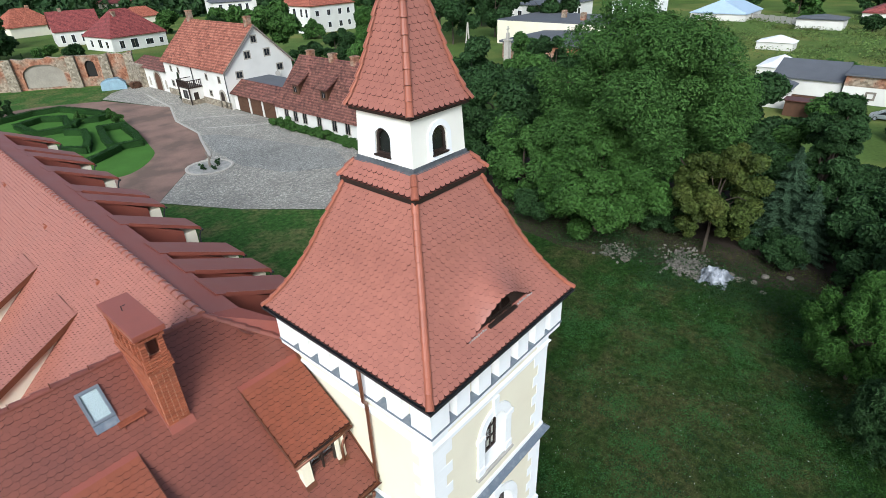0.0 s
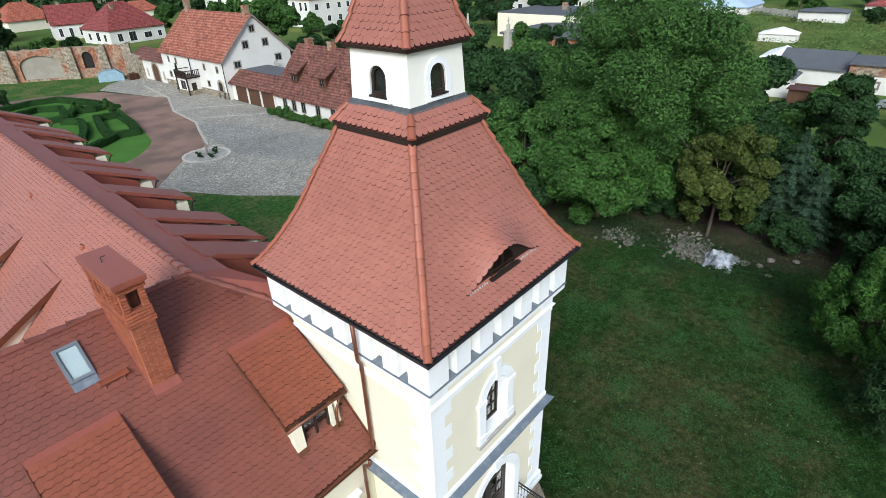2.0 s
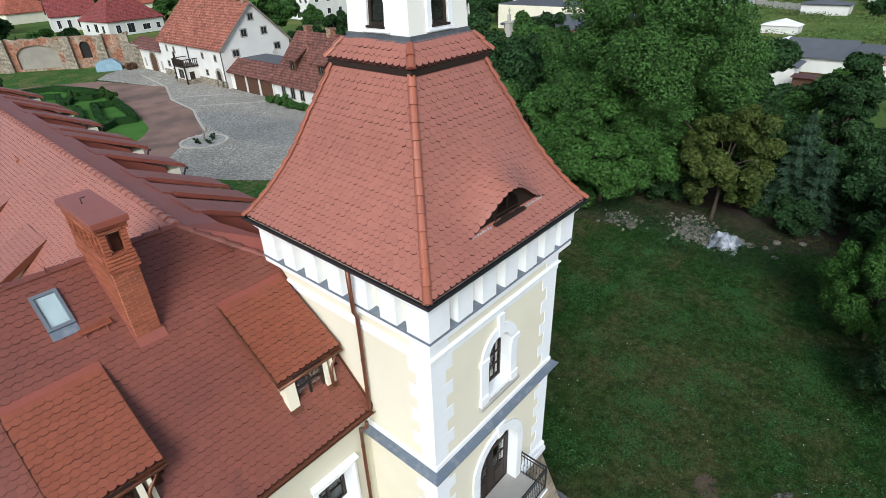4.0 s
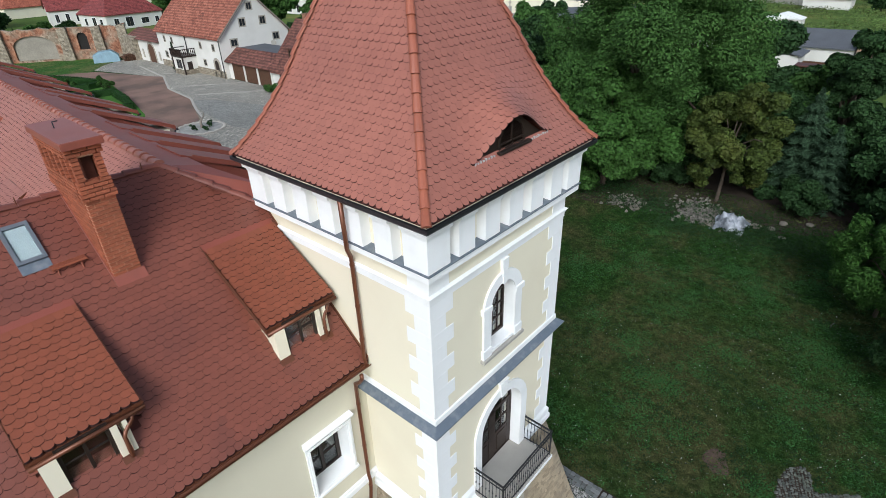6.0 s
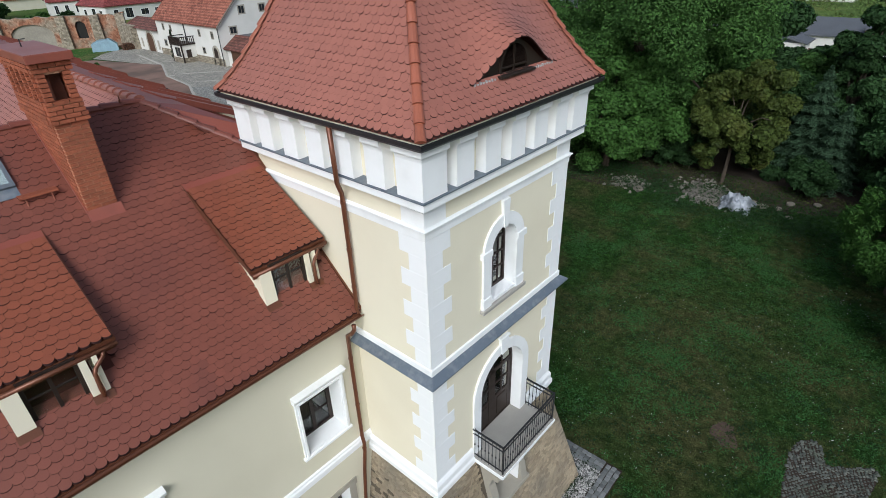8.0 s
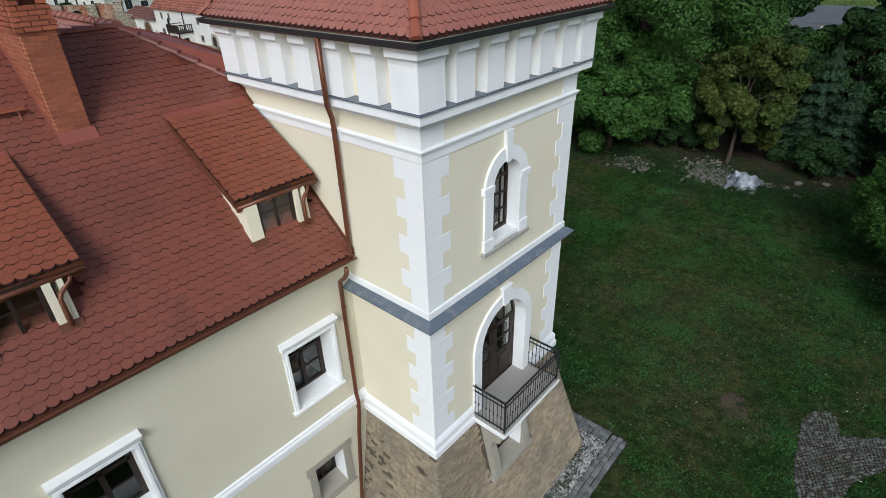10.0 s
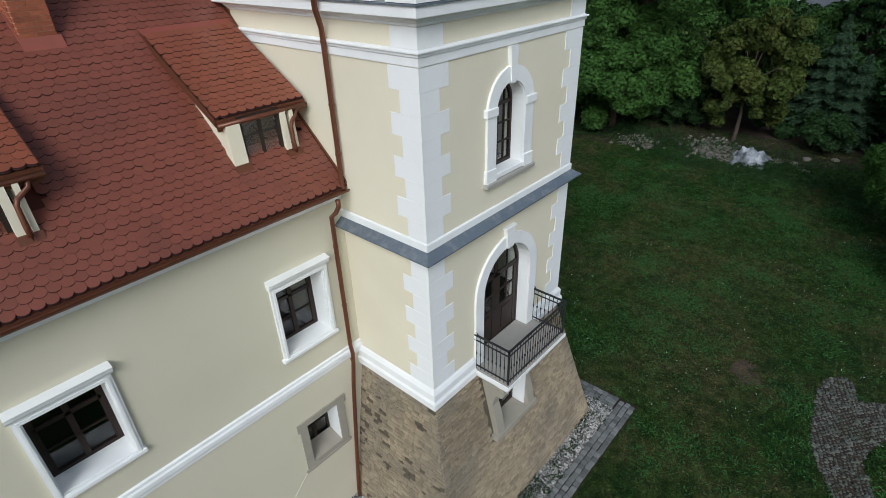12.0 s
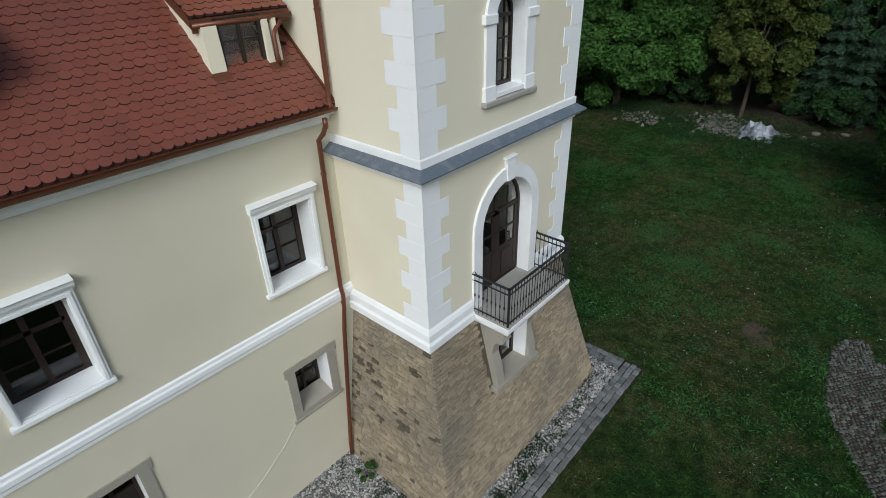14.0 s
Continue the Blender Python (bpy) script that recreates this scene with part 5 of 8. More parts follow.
def cobble_material(name, stone, joint, scale):
    m = material(name, stone, 0.9, 0.22, 0.25, 5, 0.0, stain=tuple(c * 0.6 for c in stone), stain_amount=0.6, stain_scale=0.13)
    n, l = m.node_tree.nodes, m.node_tree.links
    b = n["Principled BSDF"]
    v = n.new("ShaderNodeTexVoronoi")
    v.feature = "DISTANCE_TO_EDGE"
    v.inputs["Scale"].default_value = scale
    l.new(n["Texture Coordinate"].outputs["Object"], v.inputs["Vector"])
    cell = n.new("ShaderNodeTexVoronoi")
    cell.inputs["Scale"].default_value = scale
    l.new(n["Texture Coordinate"].outputs["Object"], cell.inputs["Vector"])
    mr = n.new("ShaderNodeMapRange")
    mr.inputs["From Min"].default_value, mr.inputs["From Max"].default_value = 0.02, 0.14
    l.new(v.outputs["Distance"], mr.inputs["Value"])
    old = b.inputs["Base Color"].links[0].from_socket
    sc = n.new("ShaderNodeSeparateColor")
    l.new(cell.outputs["Color"], sc.inputs[0])
    k = n.new("ShaderNodeMapRange")
    k.inputs["To Min"].default_value, k.inputs["To Max"].default_value = 0.65, 1.4
    l.new(sc.outputs[0], k.inputs["Value"])
    vs = n.new("ShaderNodeVectorMath")
    vs.operation = "SCALE"
    l.new(old, vs.inputs[0])
    l.new(k.outputs[0], vs.inputs["Scale"])
    mx = n.new("ShaderNodeMix")
    mx.data_type = "RGBA"
    l.new(mr.outputs[0], mx.inputs["Factor"])
    mx.inputs["A"].default_value = (*joint, 1)
    l.new(vs.outputs[0], mx.inputs["B"])
    l.new(mx.outputs["Result"], b.inputs["Base Color"])
    bp = n.new("ShaderNodeBump")
    bp.inputs["Strength"].default_value, bp.inputs["Distance"].default_value = 0.7, 0.04
    l.new(mr.outputs[0], bp.inputs["Height"])
    l.new(bp.outputs[0], b.inputs["Normal"])
    return m


M_COURT = cobble_material("pale_grey_cobbles", (0.4, 0.372, 0.31), (0.17, 0.16, 0.14), 4.2)
M_COURT_DARK = cobble_material("grey_small_setts", (0.36, 0.35, 0.31), (0.1, 0.1, 0.09), 6.5)

bm = bmesh.new()
bm.faces.new([bm.verts.new(p) for p in ((-1500, -1500, 0), (2500, -1500, 0), (2500, 2500, 0), (-1500, 2500, 0))])
tagged(part("ground", bm, M_GRASS), "green lawn with dry patches and clover", kind="structure")


def smooth_loop(pts, n=6):
    """Closed Catmull-Rom outline."""
    out = []
    for i in range(len(pts)):
        p = [Vector((*pts[(i + k) % len(pts)], 0)) for k in (-1, 0, 1, 2)]
        for k in range(n):
            t = k / n
            v = 0.5 * ((2 * p[1]) + (p[2] - p[0]) * t + (2 * p[0] - 5 * p[1] + 4 * p[2] - p[3]) * t * t + (3 * p[1] - p[0] - 3 * p[2] + p[3]) * t ** 3)
            out.append((v.x, v.y))
    return out


def sheet(name, pts, z, mat, label, ragged=0.0, curved=False):
    pts = smooth_loop(pts) if curved else pts
    if ragged:
        pts = [(x + random.uniform(-ragged, ragged), y + random.uniform(-ragged, ragged)) for x, y in pts]
    bm = bmesh.new()
    vs = [bm.verts.new((x, y, z)) for x, y in pts]
    bmesh.ops.triangle_fill(bm, edges=[bm.edges.new((vs[i], vs[i - 1])) for i in range(len(vs))], use_beauty=True, normal=(0, 0, 1))
    return tagged(part(name, bm, mat), label, kind="structure")


sheet("meadow", [(60, -120), (900, -200), (900, 900), (-300, 900), (-300, 128), (40, 128), (62, 75), (62, 20)], 0.012, M_MEADOW, "bright overgrown meadow")
sheet("courtyard", [(13.3, 53.3), (18, 44.5), (24.2, 36.2), (41, 34), (41, 128), (34.5, 123), (29.5, 116), (33.5, 100), (34.8, 97), (30.7, 86), (29.5, 76), (27.7, 71.5), (25.0, 64), (22, 62), (19.5, 60)], 0.02, M_COURT, "pale grey cobbled courtyard", 0.05)
sheet("setts", [(26.5, 66), (29, 75), (31.5, 72), (37, 52), (34, 45), (27.5, 50), (25.5, 57)], 0.028, M_COURT_DARK, "darker grey setts in the courtyard")
sheet("courtyard_lawn", [(-40, 116), (16, 116), (27, 112), (33, 120), (40, 125), (20, 141), (-40, 185)], 0.024, M_BRIGHT, "bright green grass before the ruined wall")
sheet("drive", [(13.3, 53.3), (19.5, 60), (22, 62), (25.0, 64), (27.7, 71.5), (29.5, 76), (30.7, 86), (34.8, 97), (33.5, 100), (29.3, 113.5), (20, 119.5), (-30, 128), (-30, 40), (5, 45)], 0.032, M_DRIVE, "red-brown gravel drive", 0.05)
sheet("parterre_lawn", [(13, 66), (16.5, 66.5), (20.5, 71), (22, 76), (23.8, 84), (25.2, 92), (26.6, 101), (25, 108.5), (21.5, 113.5), (15, 114), (10, 112), (4, 90), (6, 70)], 0.045, M_PARTERRE, "bright green parterre lawn", curved=True)
sheet("verge_lawn", [(-5, 30), (8, 50), (13.2, 53.2), (18, 44.4), (24.1, 36.1), (30, 33), (34, 20), (20, 8), (5, 12)], 0.008, M_BRIGHT, "lawn behind the tower")
soil = sheet("tree_bed", [(31.5, 13), (32.2, 10), (33, 6), (33.4, 3), (34.2, 0), (36, -4), (40, -9), (60, -14), (70, 20), (50, 40), (38, 36), (33, 24)], 0.006, M_SOIL, "dark soil under the trees", 0.3, True)
# pale kerb between drive and paving
kerb_line = [(25.0, 64), (27.7, 71.5), (29.5, 76), (30.7, 86), (34.8, 97), (36.8, 112)]
for i, (a, b) in enumerate(zip(kerb_line, kerb_line[1:])):
    d = Vector((b[0] - a[0], b[1] - a[1])).normalized() * 0.17
    bm = bmesh.new()
    prism(bm, [(a[0] - d.y, a[1] + d.x, 0.0), (a[0] + d.y, a[1] - d.x, 0.0), (b[0] + d.y, b[1] - d.x, 0.0), (b[0] - d.y, b[1] + d.x, 0.0)], (0, 0, 0.1))
    tagged(part("kerb", bm, M_KERB), "pale stone kerb along the drive", kind="structure")
for a, b in (((33, 86), (40.3, 80)), ((31.5, 78), (40.8, 70)), ((36, 100), (40.4, 96))):
    d = Vector((b[0] - a[0], b[1] - a[1])).normalized() * 0.14
    bm = bmesh.new()
    prism(bm, [(a[0] - d.y, a[1] + d.x, 0.0), (a[0] + d.y, a[1] - d.x, 0.0), (b[0] + d.y, b[1] - d.x, 0.0), (b[0] - d.y, b[1] + d.x, 0.0)], (0, 0, 0.04))
    tagged(part("drain_line", bm, M_KERB), "pale stone drain line in the paving", kind="structure")


def pebbles(name, places, size, mat, label, flat=0.6, seed=2, parent=None):
    """Many small angular stones in one mesh."""
    rng = np.random.RandomState(seed)
    P = np.asarray(places, float)
    n = len(P)
    base = np.array([(-1, -1, 0), (1, -1, 0), (1, 1, 0), (-1, 1, 0), (-0.6, -0.6, 1), (0.6, -0.6, 1), (0.6, 0.6, 1), (-0.6, 0.6, 1)], float)
    s = size * rng.uniform(0.5, 1.4, (n, 1, 1)) * rng.uniform(0.7, 1.3, (n, 1, 3)) * np.array([0.5, 0.5, flat])
    v = (base + rng.uniform(-0.25, 0.25, (n, 8, 3))) * s
    a = rng.uniform(0, 6.28, n)
    c, sn = np.cos(a)[:, None], np.sin(a)[:, None]
    v = np.stack([v[..., 0] * c - v[..., 1] * sn, v[..., 0] * sn + v[..., 1] * c, v[..., 2]], -1) + P[:, None, :]
    q = np.array([(4, 5, 6, 7), (0, 1, 5, 4), (1, 2, 6, 5), (2, 3, 7, 6), (3, 0, 4, 7)])
    ob = raw(name, v.reshape(-1, 3), ((np.arange(n) * 8)[:, None, None] + q).reshape(-1, 4), mat, parent, kind="stuff")
    return tagged(ob, label, "gravel" if parent is None else "")


rngp = np.random.RandomState(7)


def scatter(n, x0, y0, x1, y1, z=0.0):
    return np.stack([rngp.uniform(x0, x1, n), rngp.uniform(y0, y1, n), np.full(n, z)], -1)


sheet("gravel_bed", [(-4.2, 2.6), (-4.2, 1.2), (-1.75, 1.2), (-1.75, -1.75), (6.95, -1.75), (6.95, 6.5), (-0.5, 6.5), (-0.5, 2.6)], 0.015, M_GRAVEL_BED, "grey gravel bed along the tower base")
g = np.concatenate([scatter(5200, -0.9, -1.75, 6.95, -0.95, 0.012), scatter(2600, 6.1, -1.3, 6.95, 4.5, 0.012), scatter(2400, -1.75, -1.6, -0.75, 2.55, 0.012), scatter(2600, -4.2, 1.25, -0.8, 2.55, 0.012)])
pebbles("marble_chips", g, 0.045, M_CHIP, "white and grey marble chips along the walls")

# setts laid round the tower: three rows
sett_me = bpy.data.meshes.new("sett")
bm = boxes((-0.088, -0.082, -0.05, 0.088, 0.082, 0.05), bevel=0.018)
bm.to_mesh(sett_me)
bm.free()
sett_me.materials.append(M_COBBLE)
sheet("joint_bed", [(-2.3, -2.33), (7.52, -2.33), (7.52, 6.5), (6.93, 6.5), (6.93, -1.74), (-1.73, -1.74), (-1.73, 1.22), (-2.3, 1.22)], 0.018, M_SOIL, "dark joints between the setts")
edging = thing("sett_edging", (3, -2.0, 0.02), "grey granite sett edging round the gravel", "paving")
for r in range(3):
    for i in range(51):
        x, y = -2.18 + i * 0.19, -2.22 + r * 0.185
        ob = new("sett", sett_me)
        ob.parent = edging
        ob.matrix_basis = pose(x - 3 + random.uniform(-0.012, 0.012) + 0.06 * (r % 2), y + 2.0 + random.uniform(-0.01, 0.01), 0.0 + random.uniform(-0.006, 0.012), random.uniform(-3, 3), random.uniform(-3, 3), random.uniform(-4, 4))
    for i in range(34):
        x, y = 7.03 + r * 0.185, -1.6 + i * 0.19
        ob = new("sett", sett_me)
        ob.parent = edging
        ob.matrix_basis = pose(x - 3 + random.uniform(-0.012, 0.012), y + 2.0 + random.uniform(-0.01, 0.01), 0.0 + random.uniform(-0.006, 0.012), random.uniform(-3, 3), random.uniform(-3, 3), 90 + random.uniform(-4, 4))
    for i in range(15):
        x, y = -2.2 + r * 0.185, -1.6 + i * 0.19
        ob = new("sett", sett_me)
        ob.parent = edging
        ob.matrix_basis = pose(x - 3, y + 2.0, random.uniform(-0.006, 0.012), random.uniform(-3, 3), random.uniform(-3, 3), 90 + random.uniform(-4, 4))

# curved sett path on the lawn
PATHLINE = [(13.3, -7.06), (12.6, -6.83), (11.5, -6.86), (10.2, -6.97), (8.9, -7.32), (8.26, -7.74), (7.6, -8.1), (6.4, -8.9), (5.5, -10), (6.3, -10.6), (7.3, -9.7), (8.3, -8.95), (9.1, -8.62), (9.86, -8.43), (10.9, -8.75), (11.9, -9.3), (13.4, -9.4), (12.9, -8.5), (12.6, -7.95), (13.5, -7.56)]
sheet("sett_path", PATHLINE, 0.016, M_SOIL, "mossy curved sett path", 0.02, True)


def inside(x, y, poly):
    hit = np.zeros(np.shape(x), bool)
    for (xa, ya), (xb, yb) in zip(poly, poly[1:] + poly[:1]):
        hit ^= ((ya > y) != (yb > y)) & (x < (xb - xa) * (y - ya) / (yb - ya + 1e-12) + xa)
    return hit


loop = smooth_loop(PATHLINE)
gx, gy = np.meshgrid(np.arange(3, 15, 0.125), np.arange(-14, -6, 0.118))
gx = gx + 0.06 * (np.arange(gx.shape[0]) % 2)[:, None]
ca, sa = math.cos(0.4), math.sin(0.4)
px, py = 9 + (gx - 9) * ca - (gy + 9) * sa, -9 + (gx - 9) * sa + (gy + 9) * ca
px, py = px + 0.04 * np.sin(py * 2.2), py + 0.06 * np.sin(px * 1.7)
ok = inside(px, py, loop)
pebbles("path_setts", np.stack([px[ok], py[ok], np.full(ok.sum(), 0.004)], -1), 0.098, M_COBBLE_MOSS, "small mossy grey setts", 0.45, 4)

sheet("bare_patch", [(11.74, -4.12), (12.39, -4.43), (12.06, -4.9), (11.23, -5.16), (11.0, -4.66)], 0.012, material("brown_mulch", (0.09, 0.06, 0.045), 0.95, 0.4, 4, 40, 0.8), "brown bare patch in the lawn", 0.08, True)
M_BED = material("pale_bed_gravel", (0.3, 0.29, 0.26), 0.95, 0.5, 1.2, 9, 0.5)
cb = sheet("circle_bed", [(22.7 + 2.75 * math.cos(a), 59.7 + 2.75 * math.sin(a)) for a in np.linspace(0, 6.2, 32)], 0.06, M_BED, "round bed of pale gravel")
ringbed = thing("bed_edging", (22.7, 59.7, 0.03), "pale stone edging round the gravel bed", "edging")
for k in range(48):
    a = 2 * math.pi * k / 48
    part("edge_stone", boxes((22.7 + 2.8 * math.cos(a) - 0.15, 59.7 + 2.8 * math.sin(a) - 0.15, 0.02, 22.7 + 2.8 * math.cos(a) + 0.15, 59.7 + 2.8 * math.sin(a) + 0.15, 0.16 + 0.03 * (k % 3)), bevel=0.03), M_KERB, ringbed)
bark = thing("driftwood", (22.9, 59.8, 0.06), "twisted grey driftwood trunk standing in gravel", "driftwood")
part("stem", tube(bmesh.new(), [(22.9, 59.8, 0), (22.8, 59.8, 0.6), (23.0, 59.9, 1.2), (22.7, 60.0, 2.0)], [0.22, 0.15, 0.13, 0.05], 7), M_ASH, bark)
part("branch", tube(bmesh.new(), [(22.9, 59.85, 0.9), (23.3, 59.7, 1.4), (23.4, 59.6, 1.9)], [0.1, 0.07, 0.03], 6), M_ASH, bark)

# rubble and a crumpled white sheet before the trees
rub = np.concatenate([np.stack([rngp.normal(34.4, 0.7, 420), rngp.normal(3.2, 0.9, 420), np.full(420, 0.02)], -1), np.stack([rngp.normal(33.6, 0.6, 170), rngp.normal(9.2, 0.8, 170), np.full(170, 0.02)], -1), np.stack([rngp.normal(36.0, 0.7, 160), rngp.normal(4.2, 1.0, 160), np.full(160, 0.02)], -1)])
pebbles("rubble", rub, 0.2, material("pale_rubble", (0.15, 0.135, 0.115), 0.9, 0.3, 3, 30, 0.4, island=0.4), "pale stone rubble at the wood's edge", 0.6, 6)
for x, y, s in ((32.6, 8.0, 0.4), (34.9, -0.3, 0.4), (35.2, -1.3, 0.28), (36.6, -1.8, 0.35), (37.5, -3.3, 0.3), (35.2, 0.4, 0.38), (33.4, 2.6, 0.3), (34.1, -2.2, 0.25)):
    bm = bmesh.new()
    bmesh.ops.create_icosphere(bm, subdivisions=2, radius=s)
    for v in bm.verts:
        v.co *= 1 + 0.35 * noise.noise(v.co * 2.2 + Vector((x, y, 0)))
        v.co.z *= 0.4
    bmesh.ops.translate(bm, verts=bm.verts, vec=(x, y, s * 0.3))
    tagged(part("boulder", bm, M_BOULDER), "pale sandstone boulder on the grass", "boulder", "boulders at the wood's edge")
bm = bmesh.new()
bmesh.ops.create_grid(bm, x_segments=36, y_segments=36, size=1.0)
for v in bm.verts:
    x, y = v.co.x, v.co.y
    rr = math.hypot(x, y)
    w = 1 + 0.3 * noise.noise(Vector((x * 1.5, y * 1.5, 3)))
    v.co = Vector((x * 1.25 * w, y * 1.05 * w, max(0.02, 0.75 * (1 - rr * rr * 0.7) + 0.45 * noise.noise(Vector((x * 2.6, y * 2.6, 0))) + 0.18 * noise.noise(Vector((x * 7, y * 7, 5))))))
bmesh.ops.translate(bm, verts=bm.verts, vec=(34.0, 1.25, 0.02))
tagged(part("plastic_sheet", bm, material("crumpled_white_plastic", (0.34, 0.36, 0.39), 0.4, 0.15, 2, 20, 0.3, stain=(0.09, 0.1, 0.11), stain_amount=0.9, stain_scale=1.6, stain_range=(0.42, 0.62))), "crumpled white plastic sheet over rubble", "tarpaulin")

# ==== courtyard buildings and the town ====
M_ROOF_OLD = material("weathered_orange_tile", (0.28, 0.1, 0.064), 0.8, 0.55, 0.5, 2.2, 0.5, stain=(0.22, 0.09, 0.06), stain_amount=0.6, stain_scale=0.5, bump_distance=0.04)
M_ROOF_BROWN = material("brown_red_tile", (0.145, 0.06, 0.045), 0.75, 0.45, 0.5, 2.5, 0.5, stain=(0.10, 0.05, 0.035), stain_amount=0.5, stain_scale=0.6, bump_distance=0.04)
M_ROOF_RED = material("new_red_roof", (0.2, 0.048, 0.042), 0.6, 0.12, 0.5, 4, 0.3)
M_ROOF_ORANGE = material("orange_roof", (0.31, 0.095, 0.055), 0.7, 0.15, 0.5, 4, 0.3)
M_ROOF_GREY = material("grey_felt_roof", (0.1, 0.105, 0.115), 0.85, 0.2, 0.5, 5, 0.3)
M_LIME = material("off_white_limewash", (0.66, 0.64, 0.59), 0.9, 0.08, 0.4, 10, 0.2, stain=(0.5, 0.48, 0.43), stain_amount=0.35, stain_scale=0.3)
M_OLD_BRICK = material("crumbling_red_brick", (0.29, 0.13, 0.075), 0.95, 0.3, 0.8, 6, 0.6, stain=(0.27, 0.23, 0.17), stain_amount=0.9, stain_scale=0.4, stain_range=(0.42, 0.6), bump_distance=0.05)
M_OLD_STONE = material("pale_rubble_wall", (0.27, 0.23, 0.17), 0.95, 0.3, 0.8, 5, 0.6, stain=(0.2, 0.17, 0.13), stain_amount=0.5, stain_scale=0.5, bump_distance=0.05)
M_PLASTER = material("old_grey_plaster", (0.27, 0.245, 0.2), 0.95, 0.25, 0.5, 4, 0.3)
M_PANE_FAR = material("dark_far_window", (0.02, 0.022, 0.026), 0.15, 0.1, spec=0.6)


def courses(m, scale):
    """Rows of tiles as alternating bands up the roof."""
    n, l = m.node_tree.nodes, m.node_tree.links
    b = n["Principled BSDF"]
    was = b.inputs["Base Color"].links[0].from_socket
    co = n.new("ShaderNodeTexCoord").outputs["Object"]
    w = n.new("ShaderNodeTexWave")
    w.bands_direction = "Z"
    w.inputs["Scale"].default_value, w.inputs["Distortion"].default_value = scale, 1.2
    w.inputs["Detail"].default_value, w.inputs["Detail Scale"].default_value = 3, 3
    l.new(co, w.inputs["Vector"])
    v = n.new("ShaderNodeTexVoronoi")
    v.inputs["Scale"].default_value = 2.6
    l.new(co, v.inputs["Vector"])
    mr = n.new("ShaderNodeMapRange")
    mr.inputs["To Min"].default_value, mr.inputs["To Max"].default_value = 0.7, 1.2
    l.new(w.outputs["Fac"], mr.inputs["Value"])
    hs = n.new("ShaderNodeHueSaturation")
    l.new(mr.outputs[0], hs.inputs["Value"])
    l.new(was, hs.inputs["Color"])
    mx = n.new("ShaderNodeMix")
    mx.data_type, mx.blend_type = "RGBA", "SOFT_LIGHT"
    mx.inputs["Factor"].default_value = 0.6
    l.new(hs.outputs[0], mx.inputs["A"])
    bw = n.new("ShaderNodeRGBToBW")
    l.new(v.outputs["Color"], bw.inputs[0])
    l.new(bw.outputs[0], mx.inputs["B"])
    l.new(mx.outputs["Result"], b.inputs["Base Color"])


courses(M_ROOF_OLD, 0.8)
courses(M_ROOF_BROWN, 0.9)
courses(M_ROOF_RED, 0.9)
courses(M_ROOF_ORANGE, 0.9)
courses(M_OLD_BRICK, 1.6)
courses(M_OLD_STONE, 1.2)
M_BLUE_TIN = material("pale_blue_tin_roof", (0.36, 0.46, 0.56), 0.5, 0.12, 0.4, 3, 0.1)


def far_window(parent, put, u, v, w, h, frame=M_WHITE, fw=0.1):
    wf = part("window", ring_solid(rect(u - w / 2 - fw, v - fw, u + w / 2 + fw, v + h + fw), rect(u - w / 2, v, u + w / 2, v + h), put, -0.05, 0.02), frame, parent)
    part("pane", slab(rect(u - w / 2, v, u + w / 2, v + h), put, -0.015, 0.01), M_PANE_FAR, wf)
    part("glazing_bar", slab(rect(u - 0.04, v, u + 0.04, v + h), put, -0.035, -0.01), M_ASH, wf)
    return wf


